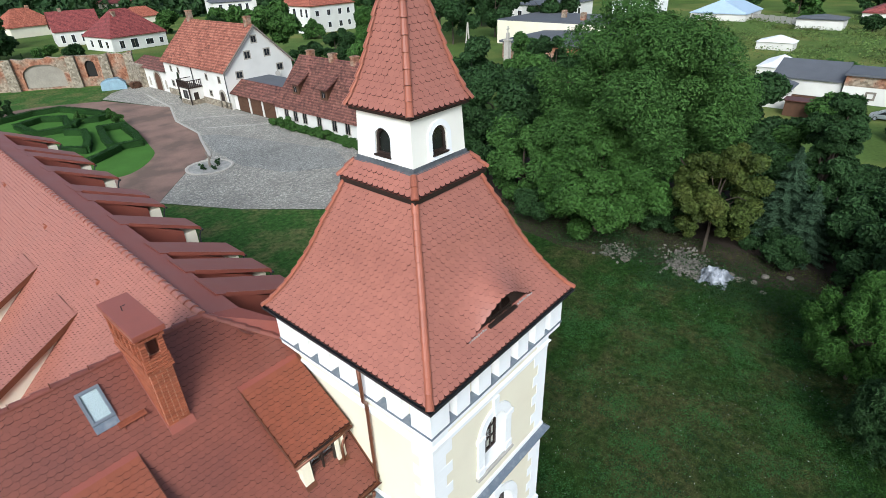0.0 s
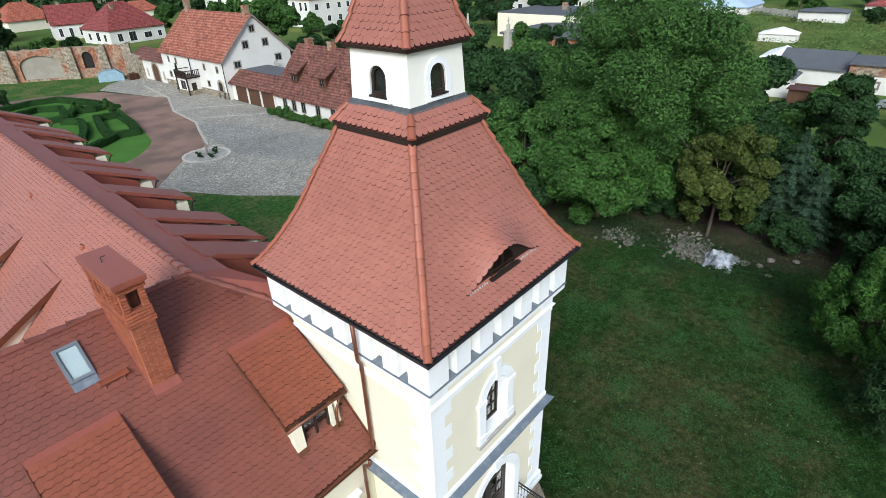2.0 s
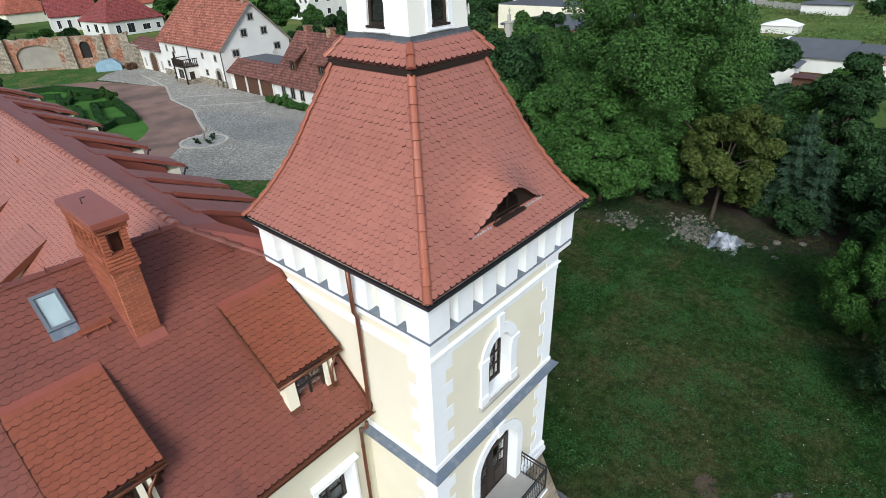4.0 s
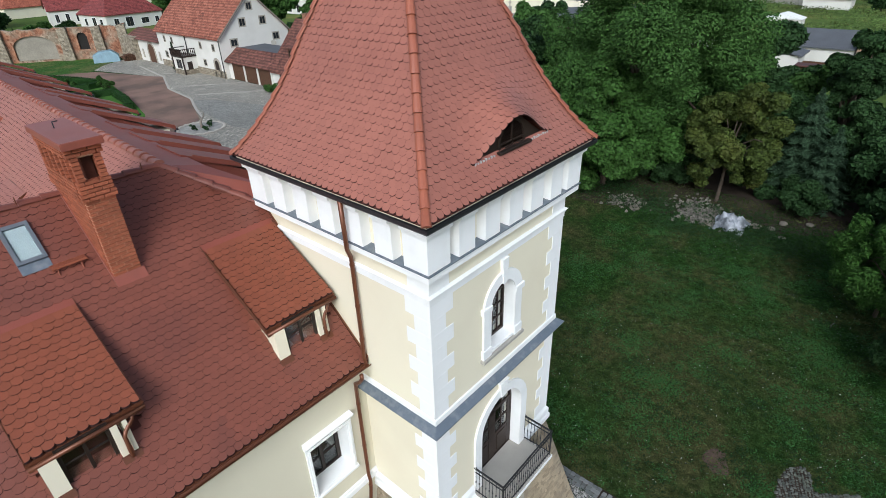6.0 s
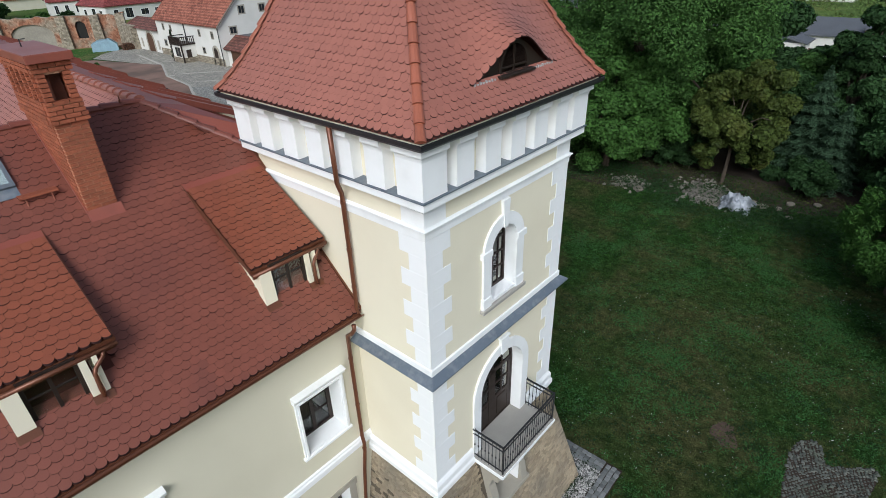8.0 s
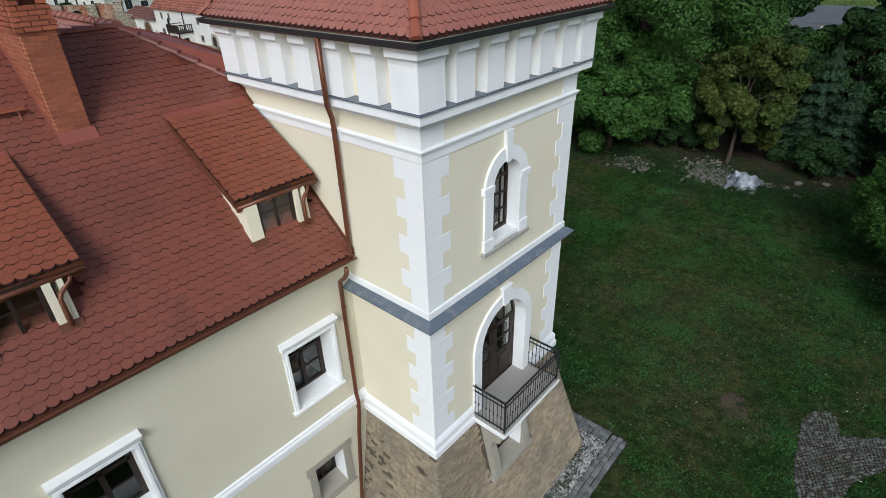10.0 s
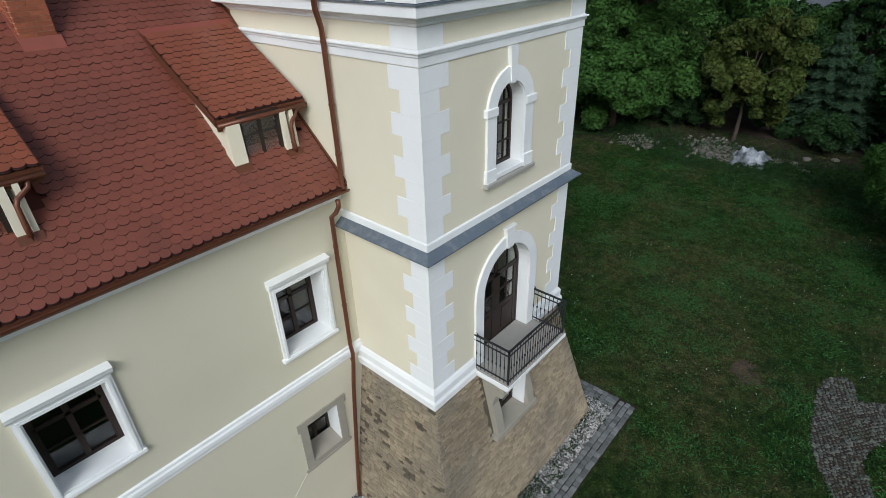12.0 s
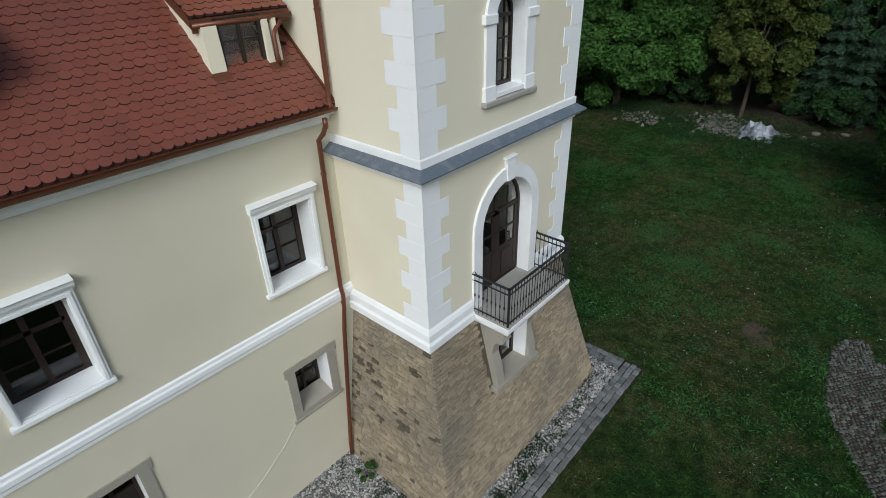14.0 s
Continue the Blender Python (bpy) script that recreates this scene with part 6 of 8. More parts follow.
def gable_house(name, x0, y0, x1, y1, eave, ridge, label, wall, roof, along="y", hip=0.0, over=0.45, turn=0.0, chimneys=()):
    """A house with a pitched roof; the ridge runs along x or y; hip: how far the ridge ends draw in."""
    hs = thing(name, ((x0 + x1) / 2, (y0 + y1) / 2, 0), label, "house")
    xm, ym = (x0 + x1) / 2, (y0 + y1) / 2
    bm = boxes((x0, y0, 0, x1, y1, eave))
    if not hip:
        if along == "y":
            prism(bm, [(x0, y0, eave), (x1, y0, eave), (xm, y0, ridge - 0.25)], (0, y1 - y0, 0))
        else:
            prism(bm, [(x0, y0, eave), (x0, y1, eave), (x0, ym, ridge - 0.25)], (x1 - x0, 0, 0))
    part("wall", bm, wall, hs)
    bm = bmesh.new()
    k = (ridge - eave) / ((x1 - x0) / 2 if along == "y" else (y1 - y0) / 2)
    lo = eave - over * k
    c = [(x0 - over, y0 - over), (x1 + over, y0 - over), (x1 + over, y1 + over), (x0 - over, y1 + over)]
    if along == "y":
        r = [(xm, y0 - over + hip), (xm, y1 + over - hip)]
    else:
        r = [(x0 - over + hip, ym), (x1 + over - hip, ym)]
    for dz in (0.0, -0.2):
        cv = [bm.verts.new((x, y, lo + dz)) for x, y in c]
        rv = [bm.verts.new((x, y, ridge + dz)) for x, y in r]
        if along == "y":
            faces = [(cv[0], cv[3], rv[1], rv[0]), (cv[1], cv[2], rv[1], rv[0])] + ([(cv[0], cv[1], rv[0]), (cv[2], cv[3], rv[1])] if hip else [])
        else:
            faces = [(cv[0], cv[1], rv[1], rv[0]), (cv[3], cv[2], rv[1], rv[0])] + ([(cv[0], cv[3], rv[0]), (cv[1], cv[2], rv[1])] if hip else [])
        for f in faces:
            bm.faces.new(f)
    rf = part("roof", bm, roof, hs)
    for x, y, h in chimneys:
        part("chimney", boxes((x - 0.5, y - 0.45, ridge - 2, x + 0.5, y + 0.45, ridge + h), (x - 0.58, y - 0.53, ridge + h - 0.25, x + 0.58, y + 0.53, ridge + h - 0.08)), M_OLD_BRICK, rf)
    hs.rotation_euler.z = radians(turn)
    return hs


# the white gabled house on the courtyard
wh = gable_house("white_house", 40.5, 85, 54.3, 109, 6.9, 13.5, "white limewashed house with a weathered orange tile roof", M_LIME, M_ROOF_OLD, chimneys=((47.4, 86.2, 1.3), (47.4, 107.5, 1.6)))
yard = lambda u, v, d: (40.5 + d, u, v)
gab = lambda u, v, d: (u, 85 + d, v)
for y, z, w, h in ((87.5, 4.4, 0.7, 1.0), (92.0, 4.5, 0.6, 1.0), (103, 4.6, 0.6, 1.0), (106, 4.7, 0.6, 1.0), (91.5, 1.7, 0.8, 0.9), (103, 1.7, 0.9, 1.0), (106.5, 1.8, 0.9, 1.0)):
    far_window(wh, yard, y, z, w, h, M_SURROUND, 0.15)
for x, z, w, h in ((43.2, 5.1, 1.1, 1.0), (51.6, 5.3, 1.1, 1.0), (45.4, 8.1, 1.0, 1.1), (49.4, 8.1, 1.0, 1.1), (47.2, 10.6, 0.9, 1.0)):
    far_window(wh, gab, x, z, w, h, M_SURROUND, 0.2)
part("door", slab(arch(86.6, 0, 88.0, 2.2, 10), yard, -0.03, 0.02), M_FRAME, wh)
part("door_surround", ring_solid(arch(86.2, 0, 88.4, 2.2, 10), arch(86.6, 0, 88.0, 2.2, 10), yard, -0.12, 0.02), M_SURROUND, wh)
part("plinth", boxes((40.38, 84.9, 0, 40.5, 109, 1.2)), M_OLD_STONE, wh)
part("downpipe", tube(bmesh.new(), [(40.35, 85.1, 6.6), (40.35, 85.1, 0.1)], 0.07, 6), M_GUTTER, wh)
part("downpipe", tube(bmesh.new(), [(40.35, 97.2, 6.6), (40.35, 97.2, 0.1)], 0.09, 6), M_GUTTER, wh)
part("bargeboard", prism(bmesh.new(), [(40.0, 84.5, 6.45), (47.4, 84.5, 13.55), (54.8, 84.5, 6.45), (54.8, 84.5, 6.1), (47.4, 84.5, 13.15), (40.0, 84.5, 6.1)], (0, 0.08, 0)), M_ASH, wh)
part("satellite_dish", tube(bmesh.new(), [(50.6, 84.7, 4.7), (50.55, 84.4, 4.75)], [0.1, 0.5], 14), M_KERB, wh)
porch = part("porch", boxes((37.9, 94.6, 0, 40.5, 98.4, 3.0)), M_LIME, wh)
part("porch_beam", boxes((37.7, 94.4, 3.0, 40.6, 98.6, 3.25), (37.75, 94.45, 0, 37.95, 94.65, 3.0), (37.75, 98.35, 0, 37.95, 98.55, 3.0)), M_FRAME, porch)
part("plinth", boxes((37.8, 94.55, 0, 40.5, 98.45, 0.9)), M_OLD_STONE, porch)
far_window(porch, lambda u, v, d: (37.88 + d, u, v), 96.2, 1.2, 1.5, 1.3, M_FRAME, 0.12)
part("porch_door", slab(rect(38.6, 0.1, 39.5, 2.2), lambda u, v, d: (u, 94.6 + d, v), -0.03, 0.01), M_FRAME, porch)
part("porch_rail", boxes((37.7, 94.4, 4.3, 37.85, 98.6, 4.42), (37.7, 94.4, 4.3, 40.5, 94.55, 4.42), (37.7, 98.45, 4.3, 40.5, 98.6, 4.42)), M_FRAME, porch)
for i in range(14):
    part("rail_post", boxes((37.72, 94.42 + i * 0.315, 3.25, 37.82, 94.54 + i * 0.315, 4.3)), M_FRAME, porch)
for i in range(8):
    part("rail_post", boxes((37.9 + i * 0.34, 94.42, 3.25, 38.0 + i * 0.34, 94.52, 4.3)), M_FRAME, porch)

# low service house with dormers
lo = gable_house("low_house", 41, 44, 50, 71, 3.4, 10.0, "long low white house with a brown tile roof", M_LIME, M_ROOF_BROWN, hip=2.2, chimneys=((46, 67, 0.8), (45.6, 61, 0.8), (45.6, 56, 0.8)))
low_f = lambda u, v, d: (41 + d, u, v)
for y in (68.6, 66.2, 63.8, 60.2, 56.6, 53.6, 50.5):
    far_window(lo, low_f, y, 0.8, 0.95, 1.75, M_SURROUND, 0.14)
for y in (66.5, 59.5, 52.5):
    dmr = part("dormer", prism(bmesh.new(), [(41.5, y - 1.3, 6.4), (44.2, y - 1.3, 8.05), (44.2, y - 1.3, 7.85), (41.5, y - 1.3, 6.2)], (0, 2.6, 0)), M_ROOF_BROWN, lo)
    part("dormer_wall", prism(bmesh.new(), [(41.9, y - 0.8, 4.6), (41.9, y - 0.8, 6.4), (43.9, y - 0.8, 7.65), (43.9, y - 0.8, 7.4)], (0, 1.6, 0)), M_WOOD, dmr)
    far_window(dmr, lambda u, v, d: (41.87 + d, u, v), y, 5.1, 0.8, 0.85, M_WOOD, 0.08)

# garage with boarded doors
ga = thing("garage", (43.5, 78, 0), "low garage with dark boarded doors and a tiled roof", "garage")
part("wall", boxes((41.2, 71.1, 0, 47, 84.8, 3.0)), M_LIME, ga)
part("roof", prism(bmesh.new(), [(40.6, 71.0, 3.0), (43.4, 71.0, 4.9), (43.4, 71.0, 4.7), (40.6, 71.0, 2.8)], (0, 13.9, 0)), M_ROOF_BROWN, ga)
part("flat_roof", boxes((43.4, 71.0, 4.5, 49, 84.9, 4.75)), M_ROOF_GREY, ga)
for y in (71.9, 75.9, 79.9):
    dd = part("door", boxes((41.08, y, 0.05, 41.2, y + 3.4, 2.7)), M_WOOD, ga)
    for k in range(10):
        part("board", prism(bmesh.new(), [(41.04, y + 0.34 * k, 0.1), (41.04, y + 0.34 * k + 0.3, 0.1), (41.04, y + 0.34 * k + 0.3 + 0.03, 2.65), (41.04, y + 0.34 * k + 0.03, 2.65)], (0.05, 0, 0)), M_WOOD, dd)
    part("post", boxes((41.0, y - 0.4, 0, 41.22, y - 0.1, 2.9)), M_LIME, ga)

# gate wall and the ruined garden wall
gw = thing("gate_wall", (42, 116, 0), "cream gate wall with an arched boarded gate", "gate")
part("wall", boxes((40.7, 109.3, 0, 41.5, 125, 4.3)), M_LIME, gw)
part("roof", prism(bmesh.new(), [(40.0, 109.2, 4.2), (43.5, 109.2, 5.9), (47, 109.2, 4.2)], (0, 15.6, 0)), M_ROOF_BROWN, gw)
gf = lambda u, v, d: (40.7 + d, u, v)
part("gate", slab(arch(112.6, 0, 115.4, 2.2, 12), gf, -0.04, 0.02), M_WOOD, gw)
part("gate_surround", ring_solid(arch(112.2, 0, 115.8, 2.2, 12), arch(112.6, 0, 115.4, 2.2, 12), gf, -0.1, 0.02), M_SURROUND, gw)
for y in (110.6, 118.2):
    part("niche", slab(arch(y - 0.4, 0.6, y + 0.4, 2.0, 8), gf, -0.03, 0.02), M_SURROUND, gw)
part("pier", boxes((39.6, 119.8, 0, 42, 125.5, 4.6)), M_OLD_STONE, gw)

A, B = Vector((41.5, 126.5, 0)), Vector((-16, 168, 0))
along = (B - A).normalized()
back = Vector((along.y, -along.x, 0)) * -1
if back.y < 0:
    back = -back


def ruin(u, v, d):
    p = A + along * u + back * d
    return (p.x, p.y, v)


rw = thing("ruined_wall", A, "ruined brick and rubble garden wall with blind arches", "wall")
top = [(70, 6.6)] + [(u, 6.4 + 0.5 * noise.noise(Vector((u * 0.7, 0, 0))) + 0.25 * noise.noise(Vector((u * 3, 0, 0)))) for u in np.linspace(69, 1, 70)] + [(0, 6.8)]
outline = [(0, -0.1), (70, -0.1)] + top
arches = [arch(14.5, 0.4, 22.5, 3.0, 12, 0.55), arch(27.6, 0.9, 29.6, 3.1, 10, 1.4), arch(36, 0.4, 43.5, 3.0, 12, 0.55), arch(8.0, 2.0, 10.0, 4.4, 10)]
rwall = part("wall", panel(outline, arches, ruin, 0.5), M_OLD_BRICK, rw)
part("coping", slab([(0, 6.2), (70, 6.2)] + [(u, v + 0.05) for u, v in top], lambda u, v, d: ruin(u, v, d), 0.25, 0.9), M_OLD_STONE, rw)
for a in arches:
    part("blind_infill", slab(a, ruin, 0.42, 0.6), M_PLASTER if (a[1][0] - a[0][0]) > 4 else M_DARK, rw)
for u in (0.8, 5.8, 12.3, 24.6, 31.5, 46, 56, 66):
    part("buttress", slab([(u - 1.0, -0.1), (u + 1.0, -0.1), (u + 0.85, 6.3 + 0.3 * math.sin(u)), (u - 0.85, 6.4 + 0.3 * math.cos(u))], ruin, -0.75, 0.0), M_OLD_STONE, rw)
bl = thing("blue_tarpaulin", (34.5, 124.6, 0), "light blue tarpaulin over a stack", "tarpaulin")
part("sheet", prism(bmesh.new(), [(32.6, 124.0, 0.0), (37.0, 122.0, 0.0), (37.0, 122.2, 1.3), (36.0, 123.0, 2.2), (34.0, 124.2, 2.0), (32.8, 124.4, 1.4)], (0.9, 2.2, 0)), material("pale_blue_tarpaulin", (0.19, 0.29, 0.34), 0.5, 0.3, 1.0, 6, 0.4), bl)
lg = thing("log_pile", (38.3, 121.8, 0), "pile of cut brown logs", "logs")
for i in range(26):
    x, y, z = 37.6 + (i % 7) * 0.38, 121.2 + random.uniform(-0.3, 0.3), 0.2 + (i // 7) * 0.33
    part("log", tube(bmesh.new(), [(x, y - 0.8, z), (x + random.uniform(-0.3, 0.3), y + 0.8, z)], 0.17, 7), M_WOOD, lg)

# houses of the town
town = [
    gable_house("red_villa", 56, 184, 74, 200, 4.6, 11.5, "white villa with a red hipped roof", M_LIME, M_ROOF_RED, "x", 7.0, turn=8, chimneys=((62, 190, -0.5),)),
    gable_house("red_gable_house", 53, 214, 67, 228, 5.0, 10.5, "white house with a dark red gabled roof", M_LIME, M_ROOF_RED, "x", 0, turn=-12, chimneys=((57, 221, 0.8),)),
    gable_house("orange_house", 48, 262, 66, 278, 4.2, 10.0, "cream house with an orange hipped roof", M_CREAM, M_ROOF_ORANGE, "x", 6.5, turn=10, chimneys=((60, 270, 0.8),)),
    gable_house("small_orange_house", 92, 258, 106, 268, 4.0, 7.5, "cream house with a flat orange roof", M_CREAM, M_ROOF_ORANGE, "x", 4.0, turn=5),
    gable_house("terrace_house", 118, 226, 134, 240, 8.5, 11.0, "white terraced house with dark windows", M_LIME, M_ROOF_GREY, "x", 4, turn=-20),
    gable_house("terrace_house", 130, 250, 150, 264, 8.5, 11.5, "white terraced house with a red roof", M_LIME, M_ROOF_RED, "x", 4, turn=-10),
    gable_house("terrace_house", 98, 296, 116, 310, 8.0, 11.5, "cream terraced house with a red roof", M_CREAM, M_ROOF_RED, "x", 5, turn=0),
    gable_house("town_villa", 114, 159, 134, 180, 9.2, 13.0, "large cream villa with an orange hipped roof", M_LIME, M_ROOF_ORANGE, "x", 9),
    gable_house("white_hall", 165, 92, 190, 112, 7.0, 8.0, "white hall with a flat roof", M_LIME, M_ROOF_GREY, "x", 8),
    gable_house("white_block", 215, 80, 232, 96, 11.0, 12.0, "white block with a flat roof", M_WHITE, M_ROOF_GREY, "x", 5),
    gable_house("far_house", 206, 44, 226, 62, 2.6, 6.5, "long shed with a pale blue tin roof", M_LIME, M_BLUE_TIN, "x", 3),
    gable_house("far_house", 194, 15, 202, 27, 3.0, 3.8, "low white shed in the meadow", M_LIME, M_ROOF_GREY, "x", 2),
    gable_house("far_house", 224, 3, 236, 14, 2.6, 5.0, "small house with a red roof far off", M_LIME, M_ROOF_RED, "x", 2),
]
for hs, put, row in ((town[0], lambda u, v, d: (u, 184 + d, v), [(59, 0.8, 1.4, 2.2), (63, 0.6, 2.2, 2.6), (68, 1.0, 2.4, 1.6), (72, 1.0, 1.2, 1.6)]),
                     (town[1], lambda u, v, d: (u, 214 + d, v), [(55, 1, 1, 2.4), (58, 1, 1, 2.4), (61, 1, 1, 2.4), (64, 1, 1.4, 1.6)]),
                     (town[0], lambda u, v, d: (56 + d, u, v), [(187, 1, 1.4, 2), (191, 1, 2.0, 2.4), (196, 1, 1.4, 2)]),
                     (town[7], lambda u, v, d: (u, 159 + d, v), [(117, 5.6, 1.4, 1.8), (122, 5.6, 1.4, 1.8), (127, 5.6, 1.4, 1.8), (131, 5.6, 1.2, 1.8), (122, 1.6, 1.4, 1.8), (127, 1.6, 1.4, 1.8), (131, 1.6, 1.2, 1.8), (117, 1.6, 1.4, 1.4)]),
                     (town[7], lambda u, v, d: (114 + d, u, v), [(161, 5.4, 1.2, 2.6), (164, 5.4, 1.2, 2.6), (168, 5.4, 1.6, 2.6), (172, 5.4, 1.6, 2.6), (176, 5.4, 1.2, 2.6), (161, 0.6, 1.2, 2.4), (166, 0.6, 1.8, 2.4), (171, 0.6, 1.8, 2.4), (176, 0.6, 1.2, 2.4)]),
                     (town[4], lambda u, v, d: (u, 226 + d, v), [(121, 5, 1.4, 2.4), (125, 5, 1.4, 2.4), (129, 5, 1.4, 2.4), (132, 5, 1.2, 2.4), (121, 1, 1.4, 2.4), (125, 1, 1.4, 2.4), (130, 1, 1.4, 2.4)]),
                     (town[5], lambda u, v, d: (u, 250 + d, v), [(133, 5, 1.4, 2.4), (138, 5, 1.4, 2.4), (143, 5, 1.4, 2.4), (133, 1, 1.4, 2.4), (140, 1, 1.4, 2.4)]),
                     (town[6], lambda u, v, d: (u, 296 + d, v), [(101, 5, 1.4, 2), (106, 5, 1.4, 2), (111, 5, 1.4, 2), (101, 1, 1.4, 2), (108, 1, 1.4, 2)]),
                     (town[8], lambda u, v, d: (u, 92 + d, v), [(168, 3, 1.6, 2), (173, 3, 1.6, 2), (180, 3, 1.6, 2)]),
                     (town[8], lambda u, v, d: (165 + d, u, v), [(95, 3, 1.6, 2), (101, 3, 1.6, 2), (107, 3, 1.6, 2)])):
    for u, v, w, h in row:
        far_window(hs, put, u, v, w, h)
part("balcony", boxes((112.6, 166, 4.6, 114, 179, 4.8), (112.6, 166, 4.8, 112.66, 179, 5.7)), M_ROOF_GREY, town[7])

wkshop = thing("workshop", (122, 64, 0), "low workshop with a dark felt roof", "workshop")
part("wall", boxes((108, 50, 0, 140, 74, 3.8)), M_OLD_BRICK, wkshop)
part("roof", prism(bmesh.new(), [(107.4, 49.4, 3.8), (107.4, 74.6, 3.8), (107.4, 74.6, 4.3), (107.4, 62, 4.9), (107.4, 49.4, 4.2)], (33, 0, 0)), M_ROOF_GREY, wkshop)
part("rear_wall", boxes((128, 58, 0, 130, 90, 6.2)), M_CREAM, wkshop)
part("rear_roof", boxes((128, 58, 6.2, 150, 90, 6.5)), M_ROOF_GREY, wkshop)
for x, y in ((134, 66), (138, 74)):
    part("chimney", boxes((x, y, 6.4, x + 1.2, y + 1.2, 8.4)), M_OLD_BRICK, wkshop)
pole = thing("concrete_pole", (91.3, 72, 0), "weathered a-frame power pole", "pole")
part("leg", tube(bmesh.new(), [(91, 72.6, 0), (91.5, 71.8, 10)], 0.16, 7), M_KERB, pole)
part("leg", tube(bmesh.new(), [(91.8, 71.0, 0), (91.5, 71.8, 10)], 0.16, 7), M_KERB, pole)
shr = thing("stone_shrine", (100, 67, 0), "pale stone shrine with a cross on top", "shrine")
part("pillar", boxes((99.4, 66.4, 0, 100.6, 67.6, 5.5), (99.2, 66.2, 5.5, 100.8, 67.8, 5.8), (99.7, 66.7, 5.8, 100.3, 67.3, 7.2)), M_KERB, shr)
part("cross", boxes((99.9, 66.92, 7.2, 100.1, 67.08, 8.6), (99.5, 66.92, 7.9, 100.5, 67.08, 8.05)), M_KERB, shr)

# walls, sheds and a car beyond the trees
yardw = thing("yard_building", (106, 0, 0), "long white yard building with a grey roof", "building")
part("wall", boxes((102.5, 2.9, 0, 109, 13, 2.8)), M_LIME, yardw)
part("roof", prism(bmesh.new(), [(102.1, 2.85, 2.8), (102.1, 2.85, 3.0), (109.2, 2.85, 5.0), (109.2, 2.85, 2.8)], (0, 10.4, 0)), M_ROOF_GREY, yardw)
yard2 = thing("yard_building", (106, -14, 0), "old yard building with peeling brick wall", "building")
part("wall", boxes((101.5, -26, 0, 109, 2.6, 2.6)), M_LIME, yard2)
part("upper_wall", boxes((101.6, -26, 2.6, 109, 2.6, 4.2)), M_OLD_BRICK, yard2)
part("roof", boxes((101.2, -26.2, 4.2, 110, 2.8, 4.5)), M_ROOF_GREY, yard2)
part("lattice_window", ring_solid(rect(-1.9, 0.7, -0.5, 2.0), rect(-1.6, 1.0, -0.8, 1.7), lambda u, v, d: (101.5 + d, u, v), -0.05, 0.02), M_ASH, yard2)
shed = thing("lean_to_shed", (94, 10, 0), "small shed with a grey lean-to roof", "shed")
part("wall", boxes((92, 8.6, 0, 97, 13, 3.0)), M_LIME, shed)
part("roof", prism(bmesh.new(), [(91.6, 8.2, 2.9), (91.6, 13.4, 4.2), (91.6, 13.4, 4.4), (91.6, 8.2, 3.1)], (6, 0, 0)), M_ROOF_GREY, shed)
ws = thing("wood_store", (90, 5, 0), "brown wood store with stacked logs", "shed")
part("wall", boxes((88, 3, 0, 88.3, 8, 2.2)), M_WOOD, ws)
part("wall", boxes((92, 3, 0, 92.3, 8, 2.4)), M_WOOD, ws)
part("roof", boxes((87.6, 2.7, 2.3, 90.4, 8.3, 2.45)), material("brown_sheet_roof", (0.09, 0.035, 0.028), 0.6), ws)
part("logs", boxes((88.4, 3.2, 0, 91.8, 7.8, 1.8)), material("stacked_logs", (0.3, 0.19, 0.1), 0.9, 0.5, 6, 20, 0.6), ws)
for x, y, w, l, h, m in ((118, 14, 10, 5, 2.6, M_WHITE), (112, 22, 4, 10, 3.0, M_ROOF_GREY), (150, 19, 5, 8, 3.0, M_WHITE)):
    gh = thing("garden_shelter", (x, y, 0), "pale garden shelter with a low roof", "shelter", "garden shelters")
    part("wall", boxes((x, y, 0, x + w, y + l, h * 0.6)), M_LIME, gh)
    part("roof", prism(bmesh.new(), [(x - 0.3, y - 0.3, h * 0.6), (x - 0.3, y + l + 0.3, h * 0.6), (x - 0.3, y + l / 2, h)], (w + 0.6, 0, 0)), m, gh)
gfence = thing("concrete_fence", (205, 36, 0), "weathered concrete panel fence across the meadow", "fence")
for i in range(12):
    xf, yf2 = 214 - i * 1.1, 47 - i * 1.9
    part("fence_panel", prism(bmesh.new(), [(xf, yf2, 0), (xf - 1.05, yf2 - 1.8, 0), (xf - 1.05, yf2 - 1.8, 2.0 + 0.2 * (i % 2)), (xf, yf2, 2.0 + 0.2 * (i % 2))], (0.15, 0, 0)), M_CONCRETE, gfence)
car = thing("silver_car", (92.8, -4.4, 0), "small silver hatchback parked on grass", "car")
M_CARPAINT = material("silver_car_paint", (0.42, 0.45, 0.48), 0.3, 0.03, metal=0.6)
bm = bmesh.new()
prism(bm, [(92, -6.2, 0.3), (92, -2.4, 0.3), (92, -2.3, 0.75), (92, -3.0, 0.9), (92, -3.8, 1.4), (92, -5.6, 1.45), (92, -6.2, 0.95)], (1.65, 0, 0))
bmesh.ops.bevel(bm, geom=list(bm.edges), offset=0.08, segments=2, affect="EDGES")
part("body", bm, M_CARPAINT, car)
part("side_glass", prism(bmesh.new(), [(91.97, -3.3, 0.92), (91.97, -3.95, 1.33), (91.97, -5.5, 1.36), (91.97, -5.8, 0.95)], (0.05, 0, 0)), M_PANE_FAR, car)
